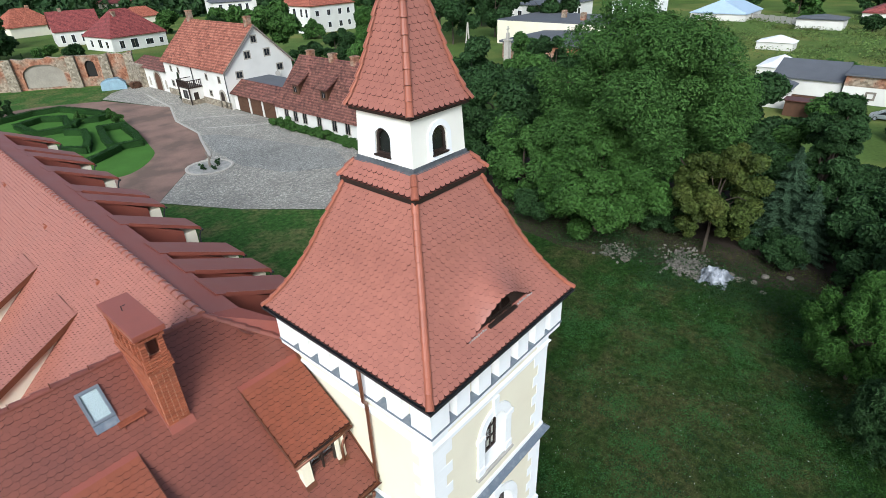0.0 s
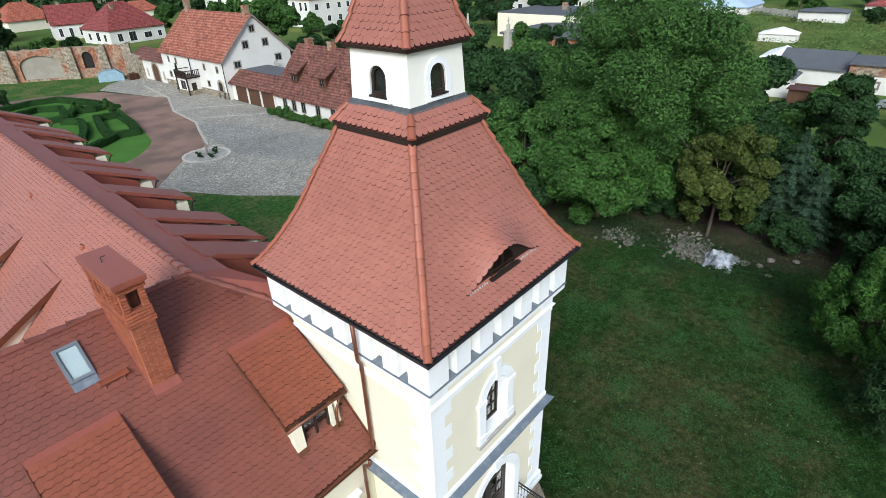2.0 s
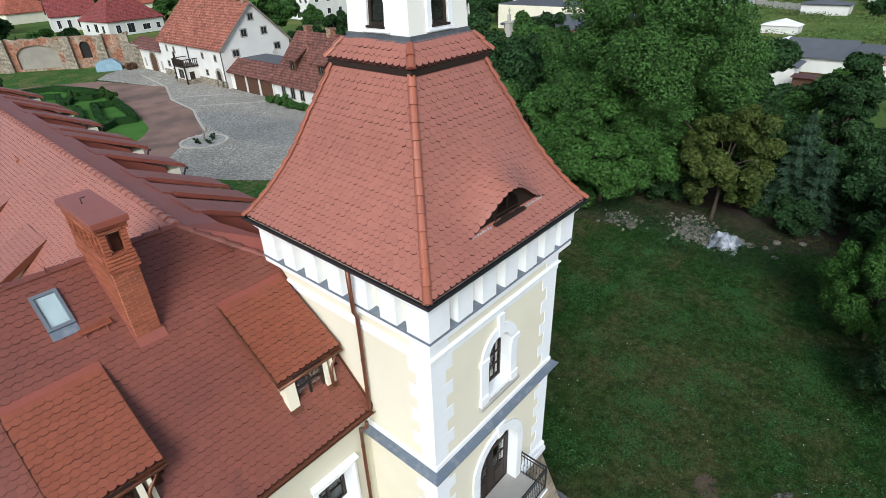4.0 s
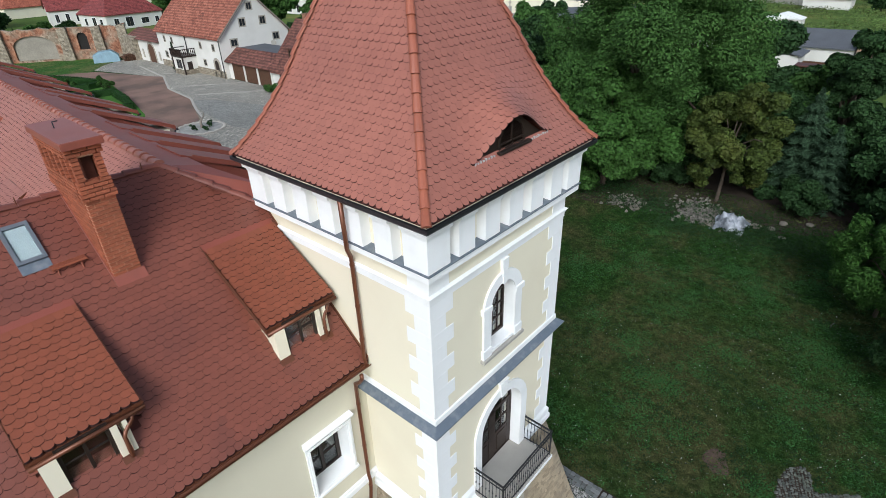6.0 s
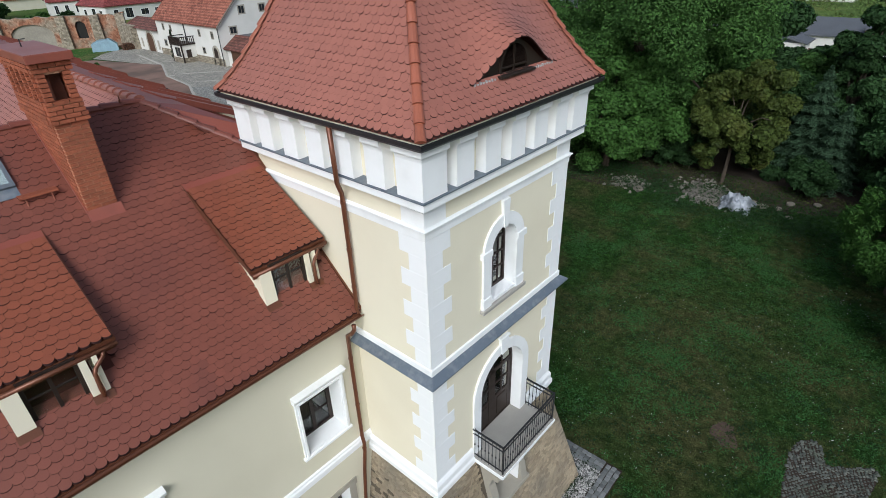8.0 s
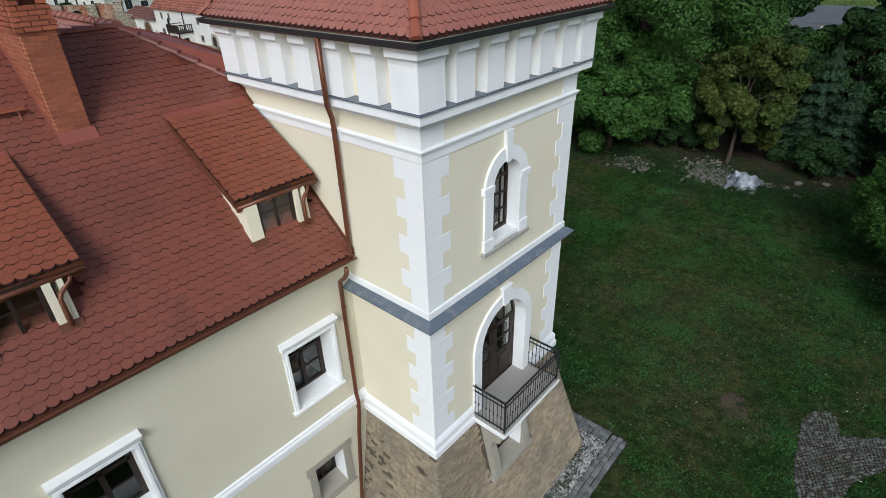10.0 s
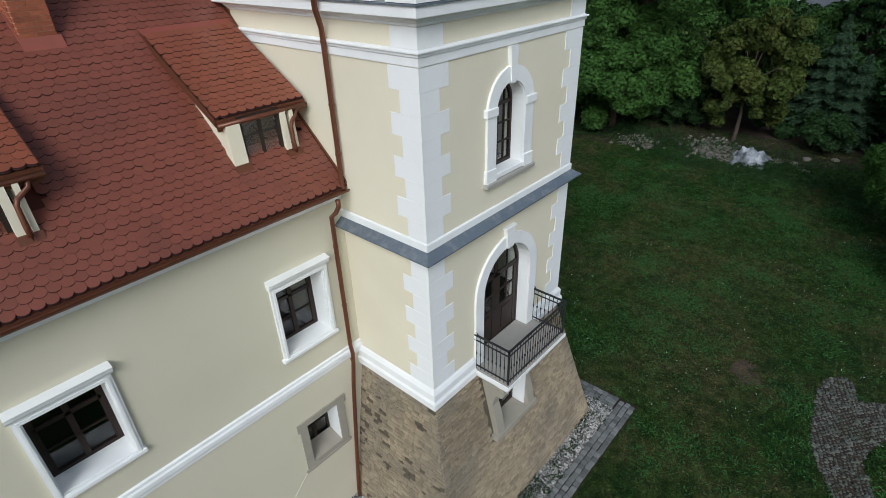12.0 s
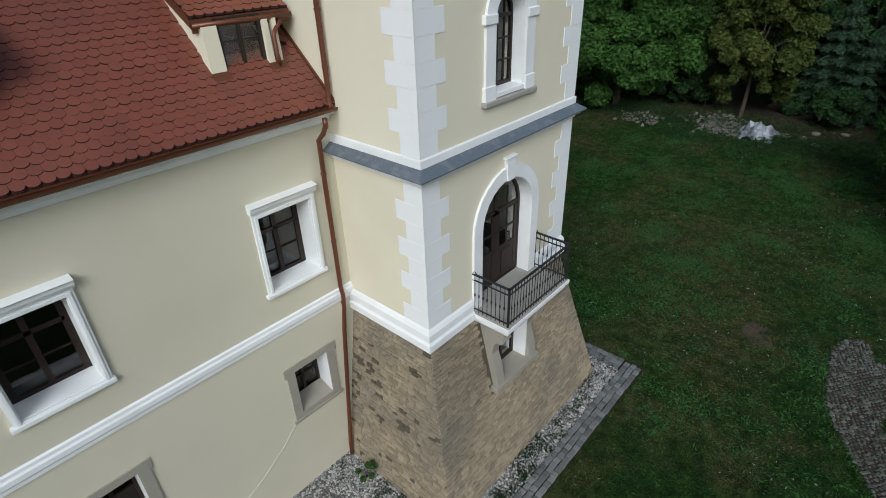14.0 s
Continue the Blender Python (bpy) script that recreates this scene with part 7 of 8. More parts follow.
for y in (-3.1, -5.4):
    for x in (91.95, 93.5):
        wl = part("tyre", tube(bmesh.new(), [(x, y, 0.31), (x + 0.2, y, 0.31)], 0.31, 14), M_GUTTER, car)
        part("rim", tube(bmesh.new(), [(x - 0.02, y, 0.31), (x + 0.22, y, 0.31)], 0.18, 10), M_CARPAINT, wl)

# ==== trees, hedges and grass ====


def leaf_material(name, color, vary=0.35, yellow=None):
    m = material(name, color, 0.6, 0.25, 0.35, 3, 0.0, island=vary, stain=yellow or tuple(c * 1.5 for c in color), stain_amount=0.45, stain_scale=0.3, spec=0.12)
    return m


M_LEAF = leaf_material("mid_green_leaf", (0.044, 0.097, 0.021))
M_LEAF_DARK = leaf_material("dark_green_leaf", (0.022, 0.05, 0.015))
M_LEAF_LIGHT = leaf_material("fresh_green_leaf", (0.036, 0.083, 0.016))
M_LEAF_YELLOW = leaf_material("yellowing_leaf", (0.046, 0.066, 0.014), 0.4, (0.092, 0.085, 0.018))
M_LEAF_FRESH = leaf_material("bright_ash_leaf", (0.036, 0.086, 0.015))
M_LEAF_BLUE = leaf_material("blue_green_needle", (0.043, 0.08, 0.042), 0.3, (0.055, 0.095, 0.05))
M_BARK = material("grey_brown_bark", (0.075, 0.058, 0.043), 0.95, 0.3, 3, 20, 0.8, bump_distance=0.03)


def leaf_mesh(name, P, N, size, mat, parent, rng, aspect=0.55, label=""):
    """Small folded leaves at places P facing N, in one mesh."""
    n = len(P)
    N = N / (np.linalg.norm(N, axis=1, keepdims=True) + 1e-9)
    R = rng.normal(size=(n, 3))
    T = np.cross(N, R)
    T /= np.linalg.norm(T, axis=1, keepdims=True) + 1e-9
    Bv = np.cross(N, T)
    s = size * rng.uniform(0.6, 1.35, (n, 1))
    a = P - T * s * 0.5 - N * s * 0.08
    b = P + Bv * s * aspect * 0.5
    c = P + T * s * 0.5 - N * s * 0.12
    d = P - Bv * s * aspect * 0.5
    V = np.stack([a, b, c, d], 1).reshape(-1, 3)
    i = (np.arange(n) * 4)[:, None]
    Fc = np.concatenate([i + np.array([[0, 1, 2]]), i + np.array([[0, 2, 3]])], 0)
    return raw(name, V, Fc, mat, parent, label, kind="stuff")


def tree(x, y, h, r, mat, leaves, size, seed, low=0.18, label="broad leafy tree with a dense green crown", lobes=36, trunk=0.35, aspect=0.55, lean=0.0, zr=None, droop=0.0, lobe=(0.13, 0.36)):
    if leaves < 100000:
        leaves, size = int(leaves * 0.72), size * 1.12
    rng = np.random.RandomState(seed)
    t = thing("tree", (x, y, 0), label, "tree", "trees at the wood's edge")
    zc = h * (1 + low) / 2
    zr = zr or h * (1 - low) / 2
    # trunk and limbs
    bm = bmesh.new()
    tube(bm, [(x, y, -0.1), (x + lean * 0.3, y, h * 0.2), (x + lean * 0.6, y + 0.1, h * 0.45), (x + lean, y, h * 0.72)], [trunk, trunk * 0.8, trunk * 0.55, trunk * 0.15], 9)
    part("trunk", bm, M_BARK, t)
    cs, rs = [], []
    k = 0
    while len(cs) < lobes:
        d = rng.normal(size=3)
        d /= np.linalg.norm(d)
        if d[2] < -0.92:
            continue
        rad = rng.uniform(0.45, 0.95)
        c = np.array([x + lean * 0.7, y, zc]) + d * rad * np.array([r, r, zr])
        cs.append(c)
        rs.append(r * rng.uniform(*lobe) * (1.0 if d[2] > -0.3 else 0.8))
    cs, rs = np.array(cs), np.array(rs)
    for c in cs[::6]:
        base = Vector((x + lean * 0.5, y, h * (0.22 + 0.3 * rng.rand())))
        mid = base.lerp(Vector(c), 0.55) + Vector((0, 0, 0.06 * h))
        part("limb", tube(bmesh.new(), [base, mid, Vector(c)], [trunk * 0.4, trunk * 0.25, trunk * 0.06], 6), M_BARK, t)
    w = rs ** 2
    pick = rng.choice(len(cs), leaves, p=w / w.sum())
    d = rng.normal(size=(leaves, 3))
    d[:, 2] += 0.25
    d /= np.linalg.norm(d, axis=1, keepdims=True)
    # every lobe breaks up into small sprays
    spr = np.array([[math.sin(a * 7.1 + b) for b in (0, 2, 4)] for a in range(len(cs))])
    ph = d @ rng.normal(size=(3, 6)) * 4.5 + spr[pick] @ rng.normal(size=(3, 6)) * 3
    bumpy = 0.09 * np.sin(ph).sum(1) / 2.0
    q = rng.uniform(0, 1, leaves)
    radius = rs[pick] * (1.0 - 0.32 * q ** 2 + bumpy + rng.normal(0, 0.035, leaves))
    P = cs[pick] + d * radius[:, None] * np.array([1, 1, 0.82])
    P[:, 2] -= droop * rng.uniform(0, 1, leaves) * (np.hypot(P[:, 0] - x, P[:, 1] - y) / r)
    N = d + rng.normal(0, 0.6, (leaves, 3)) + np.array([0, 0, 0.55])
    keep = P[:, 2] > 0.15
    leaf_mesh("crown", P[keep], N[keep], size, mat, t, rng, aspect, "dense crown of small leaves")
    return t


def conifer(x, y, h, r, mat, leaves, seed, label):
    rng = np.random.RandomState(seed)
    t = thing("conifer", (x, y, 0), label, "tree")
    part("trunk", tube(bmesh.new(), [(x, y, 0), (x, y, h * 0.95)], [0.22, 0.03], 8), M_BARK, t)
    u = rng.uniform(0, 1, leaves) ** 0.75
    z = h * (1 - u * 0.93)
    whorl = 0.75 + 0.25 * np.cos(z * 2 * np.pi / 0.8)
    a = rng.uniform(0, 2 * np.pi, leaves)
    branch = 0.72 + 0.28 * np.cos(a * 9 + np.floor(z / 0.8) * 1.7)
    rad = r * (u ** 0.85) * rng.uniform(0.35, 1.0, leaves) ** 0.5 * whorl * branch
    P = np.stack([x + rad * np.cos(a), y + rad * np.sin(a), z - 0.18 * rad], -1)
    N = np.stack([np.cos(a) * 0.5, np.sin(a) * 0.5, np.ones(leaves)], -1) + rng.normal(0, 0.4, (leaves, 3))
    leaf_mesh("crown", P, N, 0.3, mat, t, rng, 0.25)
    return t


tree(42.6, 12.4, 19.2, 9.6, M_LEAF, 200000, 0.27, 1, 0.03, "huge green walnut tree with a billowing crown", 150, 0.5, 0.5, lobe=(0.1, 0.27))
tree(35.9, 12.4, 10.6, 5.7, M_LEAF_LIGHT, 110000, 0.26, 2, -0.04, "fresh green maple tree with a rounded crown", 110, 0.3, 0.8, lobe=(0.11, 0.26))
tree(38.0, 3.4, 9.9, 3.5, M_LEAF_YELLOW, 60000, 0.28, 3, 0.0, "slim maple tree with yellowing leaves", 75, 0.16, 0.8, lean=0.8, lobe=(0.1, 0.26))
conifer(43.6, -0.9, 8.6, 3.3, M_LEAF_BLUE, 42000, 4, "blue-green pine at the wood's edge")
conifer(41.6, -3.0, 6.4, 2.8, M_LEAF_BLUE, 26000, 44, "smaller blue-green pine at the wood's edge")
tree(46.5, -2.7, 12.4, 2.5, M_LEAF_DARK, 40000, 0.34, 5, 0.02, "tall slim dark green tree at the wood's edge", 60)
tree(47.0, -6.6, 7.6, 3.6, M_LEAF_DARK, 34000, 0.34, 55, 0.02, "dark green tree at the wood's edge", 50)
tree(43.0, -7.8, 7.4, 3.9, M_LEAF_DARK, 40000, 0.42, 6, 0.05, "dark green tree at the wood's edge", 40)
tree(37.5, -9.6, 6.8, 3.6, M_LEAF_DARK, 24000, 0.4, 16, 0.05, "dark green tree beside the lawn", 40)
tree(27.2, -8.3, 7.7, 3.3, M_LEAF_FRESH, 46000, 0.24, 7, 0.03, "feathery fresh green ash tree on the lawn", 150, 0.12, 0.3, droop=0.8, lobe=(0.07, 0.17))
tree(21.2, -11.2, 6.6, 2.8, M_LEAF_DARK, 36000, 0.24, 57, 0.02, "drooping dark green tree beside the lawn", 120, 0.12, 0.3, droop=0.8, lobe=(0.08, 0.18))
tree(50.5, -0.6, 8.6, 4.0, M_LEAF, 24000, 0.36, 58, 0.04, "mid-green tree behind the pines", 30, 0.2)
tree(47.0, 2.4, 9.0, 3.2, M_LEAF_DARK, 24000, 0.34, 59, 0.02, "dark green tree behind the yellowing maple", 30, 0.2)
tree(34.0, -10.8, 8.0, 4.2, M_LEAF_DARK, 30000, 0.36, 17, 0.02, "dark shrubby tree beside the lawn", 20, 0.12)
tree(41.5, 27.0, 14.0, 5.6, M_LEAF_DARK, 40000, 0.36, 8, 0.08, "dark green tree behind the tower", 44)
tree(37.5, 21.5, 9.8, 4.2, M_LEAF, 30000, 0.34, 9, 0.05, "mid-green tree behind the tower", 40, 0.2)
tree(47.5, 20.5, 13.0, 5.5, M_LEAF_DARK, 30000, 0.4, 10, 0.05, "dark green tree in the wood", 22)
tree(36.0, 29.5, 8.5, 3.8, M_LEAF_DARK, 22000, 0.34, 11, 0.02, "dark bushy tree beside the courtyard", 20, 0.15)
tree(52.0, 30.0, 13.0, 5.5, M_LEAF, 24000, 0.45, 12, 0.05, "green tree in the wood", 20)
tree(44.0, 36.0, 9.0, 4.2, M_LEAF, 18000, 0.4, 13, 0.02, "green tree beside the low house", 18, 0.15)
tree(53.0, 6.0, 13.0, 6.0, M_LEAF_DARK, 24000, 0.5, 14, 0.05, "dark green tree in the wood", 22)
for i, (x, y, h, r) in enumerate(((39.5, 6.5, 3.6, 2.6), (41.5, 11.0, 4.0, 3.0), (40.5, 16.0, 4.5, 3.2), (42.0, 1.5, 4.2, 3.0), (44.0, -6.0, 4.5, 3.2), (39.5, -8.0, 3.2, 2.6), (47, 4, 5, 4), (50, 12, 6, 5), (36.5, -11.5, 3.5, 2.8), (34.5, 17.5, 4.0, 2.8))):
    tree(x, y, h, r, M_LEAF_DARK, 14000, 0.32, 200 + i, 0.0, "dark undergrowth shrub below the trees", 14, 0.06)
tree(39.0, -2.4, 2.6, 2.0, M_LEAF_DARK, 9000, 0.24, 15, 0.0, "low green shrub at the wood's edge", 14, 0.05)
tree(38.8, 8.6, 3.0, 2.0, M_LEAF_DARK, 8000, 0.26, 18, 0.0, "low dark shrub under the trees", 14, 0.05)
# beyond the courtyard
far_trees = [(72, 122, 17, 8.5, M_LEAF, 22000), (80, 104, 9, 6, M_LEAF_DARK, 11000), (66, 96, 8, 5, M_LEAF_DARK, 10000), (74, 82, 15, 6.5, M_LEAF_LIGHT, 18000), (84, 88, 14, 6, M_LEAF, 14000), (62, 72, 10, 5, M_LEAF, 12000), (62, 58, 11, 5, M_LEAF, 12000), (60, 46, 12, 5.5, M_LEAF_DARK, 12000),
             (75, 40, 12, 6, M_LEAF_DARK, 11000), (85, 52, 10, 5, M_LEAF, 9000), (95, 35, 9, 5, M_LEAF_DARK, 9000), (120, 100, 16, 8, M_LEAF_DARK, 12000), (138, 98, 17, 8, M_LEAF_DARK, 12000), (152, 88, 18, 9, M_LEAF_DARK, 12000), (135, 118, 16, 8, M_LEAF_DARK, 10000), (160, 120, 17, 9, M_LEAF_DARK, 10000),
             (82, -8, 4, 3, M_LEAF_DARK, 7000), (88, 2, 4, 3, M_LEAF, 6000), (80, -14, 8, 5, M_LEAF_DARK, 9000), (68, -20, 9, 5.5, M_LEAF_DARK, 10000), (60, -14, 6, 4, M_LEAF_DARK, 10000), (96, -22, 7, 5, M_LEAF, 7000), (120, -4, 4, 3, M_LEAF_DARK, 4000), (122, 6, 3.5, 2.6, M_LEAF, 3000),
             (30, 200, 12, 8, M_LEAF_DARK, 8000), (20, 182, 9, 6, M_LEAF, 7000), (36, 230, 12, 8, M_LEAF_DARK, 7000), (18, 240, 14, 10, M_LEAF_DARK, 7000), (8, 205, 12, 8, M_LEAF_DARK, 7000), (82, 178, 5, 4, M_LEAF, 4000), (95, 190, 6, 4, M_LEAF_DARK, 4000), (88, 215, 8, 5, M_LEAF, 5000), (40, 186, 4, 3, M_LEAF, 3500), (46, 180, 4, 3, M_LEAF_DARK, 3500),
             (142, 170, 12, 6, M_LEAF, 7000), (108, 150, 5, 4, M_LEAF, 4000), (150, 200, 12, 8, M_LEAF_DARK, 6000), (110, 215, 7, 5, M_LEAF, 4000), (80, 245, 9, 6, M_LEAF_DARK, 5000), (40, 300, 14, 12, M_LEAF_DARK, 6000), (75, 320, 14, 12, M_LEAF_DARK, 6000), (236, 34, 9, 6, M_LEAF, 3500), (244, 12, 8, 6, M_LEAF_DARK, 3500), (228, -8, 7, 5, M_LEAF_DARK, 3500), (252, 54, 11, 8, M_LEAF_DARK, 3500), (215, 26, 4, 3, M_LEAF, 2500), (196, 8, 4, 3, M_LEAF_DARK, 2500), (120, 330, 14, 12, M_LEAF, 5000)]
for i, (x, y, h, r, m, n) in enumerate(far_trees):
    d = math.hypot(x + 6, y + 6)
    tree(x, y, h, r, m, n, 0.0062 * d + 0.05, 100 + i, 0.03, "green tree among the houses", 18, 0.25)
# a distant belt of trees closes the view
rng = np.random.RandomState(77)
bx = rng.uniform(0, 1, 34000)
ang = radians(88) - bx * radians(100)
dist = rng.uniform(300, 420, 34000)
P = np.stack([dist * np.cos(ang), dist * np.sin(ang), rng.uniform(0, 1, 34000) ** 0.8 * (13 + 5 * np.sin(ang * 60) + 3 * np.sin(ang * 171))], -1)
tagged(leaf_mesh("far_wood", P, rng.normal(size=(34000, 3)) + np.array([-1, -1, 1.0]), 3.9, M_LEAF_DARK, None, rng), "dark belt of distant woodland", "woodland")

# columnar thuja beside the porch, dark bush by the parterre
conifer(39.0, 100.2, 5.2, 1.0, M_LEAF_DARK, 7000, 31, "columnar dark thuja beside the porch")
tree(12.5, 113.5, 4.5, 3.0, M_LEAF_DARK, 9000, 0.5, 32, 0.0, "round dark evergreen bush", 14, 0.1)
for i in range(6):
    conifer(14 + i * 4.2, 172 + 2.5 * math.sin(i), 4.5, 0.9, M_LEAF_DARK, 2500, 40 + i, "small columnar thuja on the lawn")


M_HEDGE = leaf_material("box_hedge_leaf", (0.022, 0.06, 0.013), 0.3)


def leafy_box(name, segs, w, h, mat, label, n_per_m, size, seed):
    """Clipped hedge: a rough core along a line with leaves all over it."""
    rng = np.random.RandomState(seed)
    hd = thing(name, (segs[0][0], segs[0][1], 0), label, "hedge")
    P, N = [], []
    for (xa, ya), (xb, yb) in zip(segs, segs[1:]):
        ln = math.hypot(xb - xa, yb - ya)
        ux, uy = (xb - xa) / ln, (yb - ya) / ln
        bm = bmesh.new()
        prism(bm, [(xa - uy * w * 0.42 - ux * 0.3, ya + ux * w * 0.42 - uy * 0.3, 0.05), (xa + uy * w * 0.42 - ux * 0.3, ya - ux * w * 0.42 - uy * 0.3, 0.05), (xb + uy * w * 0.42 + ux * 0.3, yb - ux * w * 0.42 + uy * 0.3, 0.05), (xb - uy * w * 0.42 + ux * 0.3, yb + ux * w * 0.42 + uy * 0.3, 0.05)], (0, 0, h * 0.92))
        part("core", bm, mat, hd)
        n = int(ln * n_per_m)
        t, f = rng.uniform(-0.3, ln + 0.3, n), rng.uniform(-1, 1, n)
        top = rng.rand(n) < 0.5
        off = np.where(top, f * w / 2, np.sign(f) * w / 2 * rng.uniform(0.92, 1.06, n))
        z = np.where(top, h * rng.uniform(0.93, 1.07, n), rng.uniform(0.05, 1, n) * h)
        P.append(np.stack([xa + ux * t - uy * off, ya + uy * t + ux * off, z], -1))
        N.append(np.stack([np.where(top, 0, -uy * np.sign(f)), np.where(top, 0, ux * np.sign(f)), np.where(top, 1, 0.3)], -1) + rng.normal(0, 0.4, (n, 3)))
    leaf_mesh("leaves", np.concatenate(P), np.concatenate(N), size, mat, hd, rng)
    return hd


for i, seg in enumerate(([(11, 110.5), (17, 112.5), (21, 111.5), (23.5, 105), (24.6, 100.5)], [(24.4, 98), (22.6, 97.5), (20, 99), (18.6, 96.5)], [(23.3, 88), (22.5, 82), (21.2, 77), (18.4, 77.8)],
                         [(23.8, 89.5), (20.5, 90.5), (18.7, 83.5), (17.9, 79)], [(12.5, 104), (16.5, 106), (19.2, 103), (17.5, 95), (13, 96), (12.5, 104)], [(16.5, 93), (18.2, 90.5), (16.6, 84), (15, 80), (12, 84)], [(13.5, 74), (16, 75.5), (18, 77)])):
    leafy_box("box_hedge", seg, 1.0, 0.95, M_HEDGE, "clipped green box hedge of the parterre", 260, 0.17, 60 + i)
for x, y in ((24.3, 96.5), (23.9, 91.5), (20.4, 99)):
    tree(x, y, 1.9, 1.05, M_LEAF, 3500, 0.28, int(x * 10), 0.05, "clipped round box ball", 14, 0.06)
for i in range(9):
    tree(39.3 + 0.3 * math.sin(i * 2.3), 69.5 - i * 2.6, 1.2 + 0.35 * math.sin(i * 1.7), 1.15, M_LEAF, 2600, 0.26, 300 + i, 0.0, "loose green shrub along the low house", 22, 0.04)
leafy_box("ivy_hedge", [(39.9, 70), (39.6, 63), (39.7, 57), (39.4, 46)], 1.2, 0.65, M_LEAF, "bushy green planting along the low house", 420, 0.26, 71)
for x, y in ((22.0, 60.4), (21.6, 59.2), (22.5, 58.2), (23.4, 59.0), (24.2, 60.2)):
    tree(x, y, 0.7, 0.45, M_LEAF_DARK, 500, 0.16, int(x * 10), 0.0, "small shrub in the gravel bed", 8, 0.03)

# grass, clover and weeds on the lawn
rng = np.random.RandomState(9)


def tufts(n, x0, y0, x1, y1, size, seed, name, mat, label, up=0.04, clump=0.0, clumps=90):
    r = np.random.RandomState(seed)
    x, y = r.uniform(x0, x1, n), r.uniform(y0, y1, n)
    if clump:
        cx, cy = r.uniform(x0, x1, clumps), r.uniform(y0, y1, clumps)
        k = r.randint(0, clumps, n)
        x, y = cx[k] + r.normal(0, clump, n), cy[k] + r.normal(0, clump, n)
    keep = ~((x < 7.6) & (y > -2.4)) & ~inside(x, y, loop)
    x, y = x[keep], y[keep]
    P = np.stack([x, y, r.uniform(0.01, up, len(x))], -1)
    N = r.normal(0, 0.55, (len(x), 3)) + np.array([0, 0, 1.0])
    return tagged(leaf_mesh(name, P, N, size, mat, None, r, 0.3), label, "grass")


M_BLADE = turf("lawn_blade", 0.5, 0.0)
M_CLOVER = leaf_material("clover_leaf", (0.038, 0.105, 0.026), 0.4)
M_WEED = leaf_material("pale_meadow_weed", (0.085, 0.135, 0.035), 0.4, (0.17, 0.17, 0.05))
M_BLADE_DARK = leaf_material("weed_leaf", (0.013, 0.034, 0.009), 0.4)
mead = np.random.RandomState(5)
mc = mead.uniform((114, -18), (236, 66), (420, 2))
mk = mead.randint(0, 420, 21000)
mp = mc[mk] + mead.normal(0, 1.6, (21000, 2))
mh = mead.uniform(0.05, 1.0, 21000) * (0.4 + 1.0 * ((mk * 7) % 10) / 10)
for pick, m, lb in ((mk % 9 > 1, M_WEED, "tall green weeds of the meadow"), (mk % 9 < 2, M_LEAF_YELLOW, "yellow flowering weeds of the meadow")):
    tagged(leaf_mesh("meadow_weeds", np.stack([mp[pick, 0], mp[pick, 1], mh[pick]], -1), mead.normal(0, 0.6, (int(pick.sum()), 3)) + np.array([-0.4, 0, 1.0]), 0.55, m, None, mead), lb, "weeds")
tufts(90000, 2, -16, 24, 6, 0.13, 21, "grass", M_BLADE, "short rough lawn grass")
tufts(70000, 18, -18, 40, 24, 0.2, 22, "grass", M_BLADE, "short rough lawn grass further off", 0.06)
tufts(30000, 5, -14, 34, 8, 0.14, 23, "clover", M_CLOVER, "patches of broad-leaved clover", 0.07, 0.5)
tufts(9000, 31, -8, 37, 14, 0.24, 26, "undergrowth", M_LEAF_DARK, "low dark undergrowth over the rubble", 0.35, 0.7)
tufts(20000, 3, -13, 30, 6, 0.16, 27, "weed", M_BLADE_DARK, "dark rosettes of broad-leaved weeds", 0.05, 0.22, 700)
tufts(18000, 5, -12, 34, 6, 0.13, 28, "clover", M_CLOVER, "scattered bright clover clumps", 0.08, 0.16, 900)
tufts(900, 5, -10, 32, 4, 0.085, 24, "clover_flowers", M_CHIP, "small white clover flowers", 0.1, 0.6)
gr = np.random.RandomState(31)
gc = np.concatenate([gr.uniform((-0.6, -1.75), (6.9, -1.0), (60, 2)), gr.uniform((6.2, -1.3), (6.95, 4.0), (20, 2)), gr.uniform((-1.7, 0.2), (-0.8, 2.4), (10, 2))])
gk = gc[gr.randint(0, len(gc), 4200)] + gr.normal(0, 0.09, (4200, 2))
tagged(leaf_mesh("gravel_weeds", np.stack([gk[:, 0], gk[:, 1], gr.uniform(0.03, 0.14, 4200)], -1), gr.normal(0, 0.6, (4200, 3)) + np.array([0, 0, 1.0]), 0.07, M_BLADE_DARK, None, gr, 0.35), "dark green weeds sprouting in the gravel strip", "weeds", kind="stuff")
tree(-1.05, 1.55, 0.45, 0.3, M_LEAF, 700, 0.09, 90, 0.0, "small weed growing in the gravel", 8, 0.02)

# ==== single pieces: bricks, tiles and stones ====
brick_me = bpy.data.meshes.new("brick")
bm = boxes((-0.5, -0.5, -0.5, 0.5, 0.5, 0.5))
bm.to_mesh(brick_me)
bm.free()
brick_me.materials.append(M_BRICK)


def brick(x0, y0, z0, x1, y1, z1):
    ob = new("brick", brick_me)
    ob.parent = core
    c = Vector(((x0 + x1) / 2, (y0 + y1) / 2, (z0 + z1) / 2)) - origin_of(core)
    ob.matrix_basis = Matrix.Translation(c) @ Matrix.Diagonal((x1 - x0, y1 - y0, z1 - z0, 1))


BH, BL = 0.083, 0.27
rows_z = 12.42 + BH * np.arange(38)


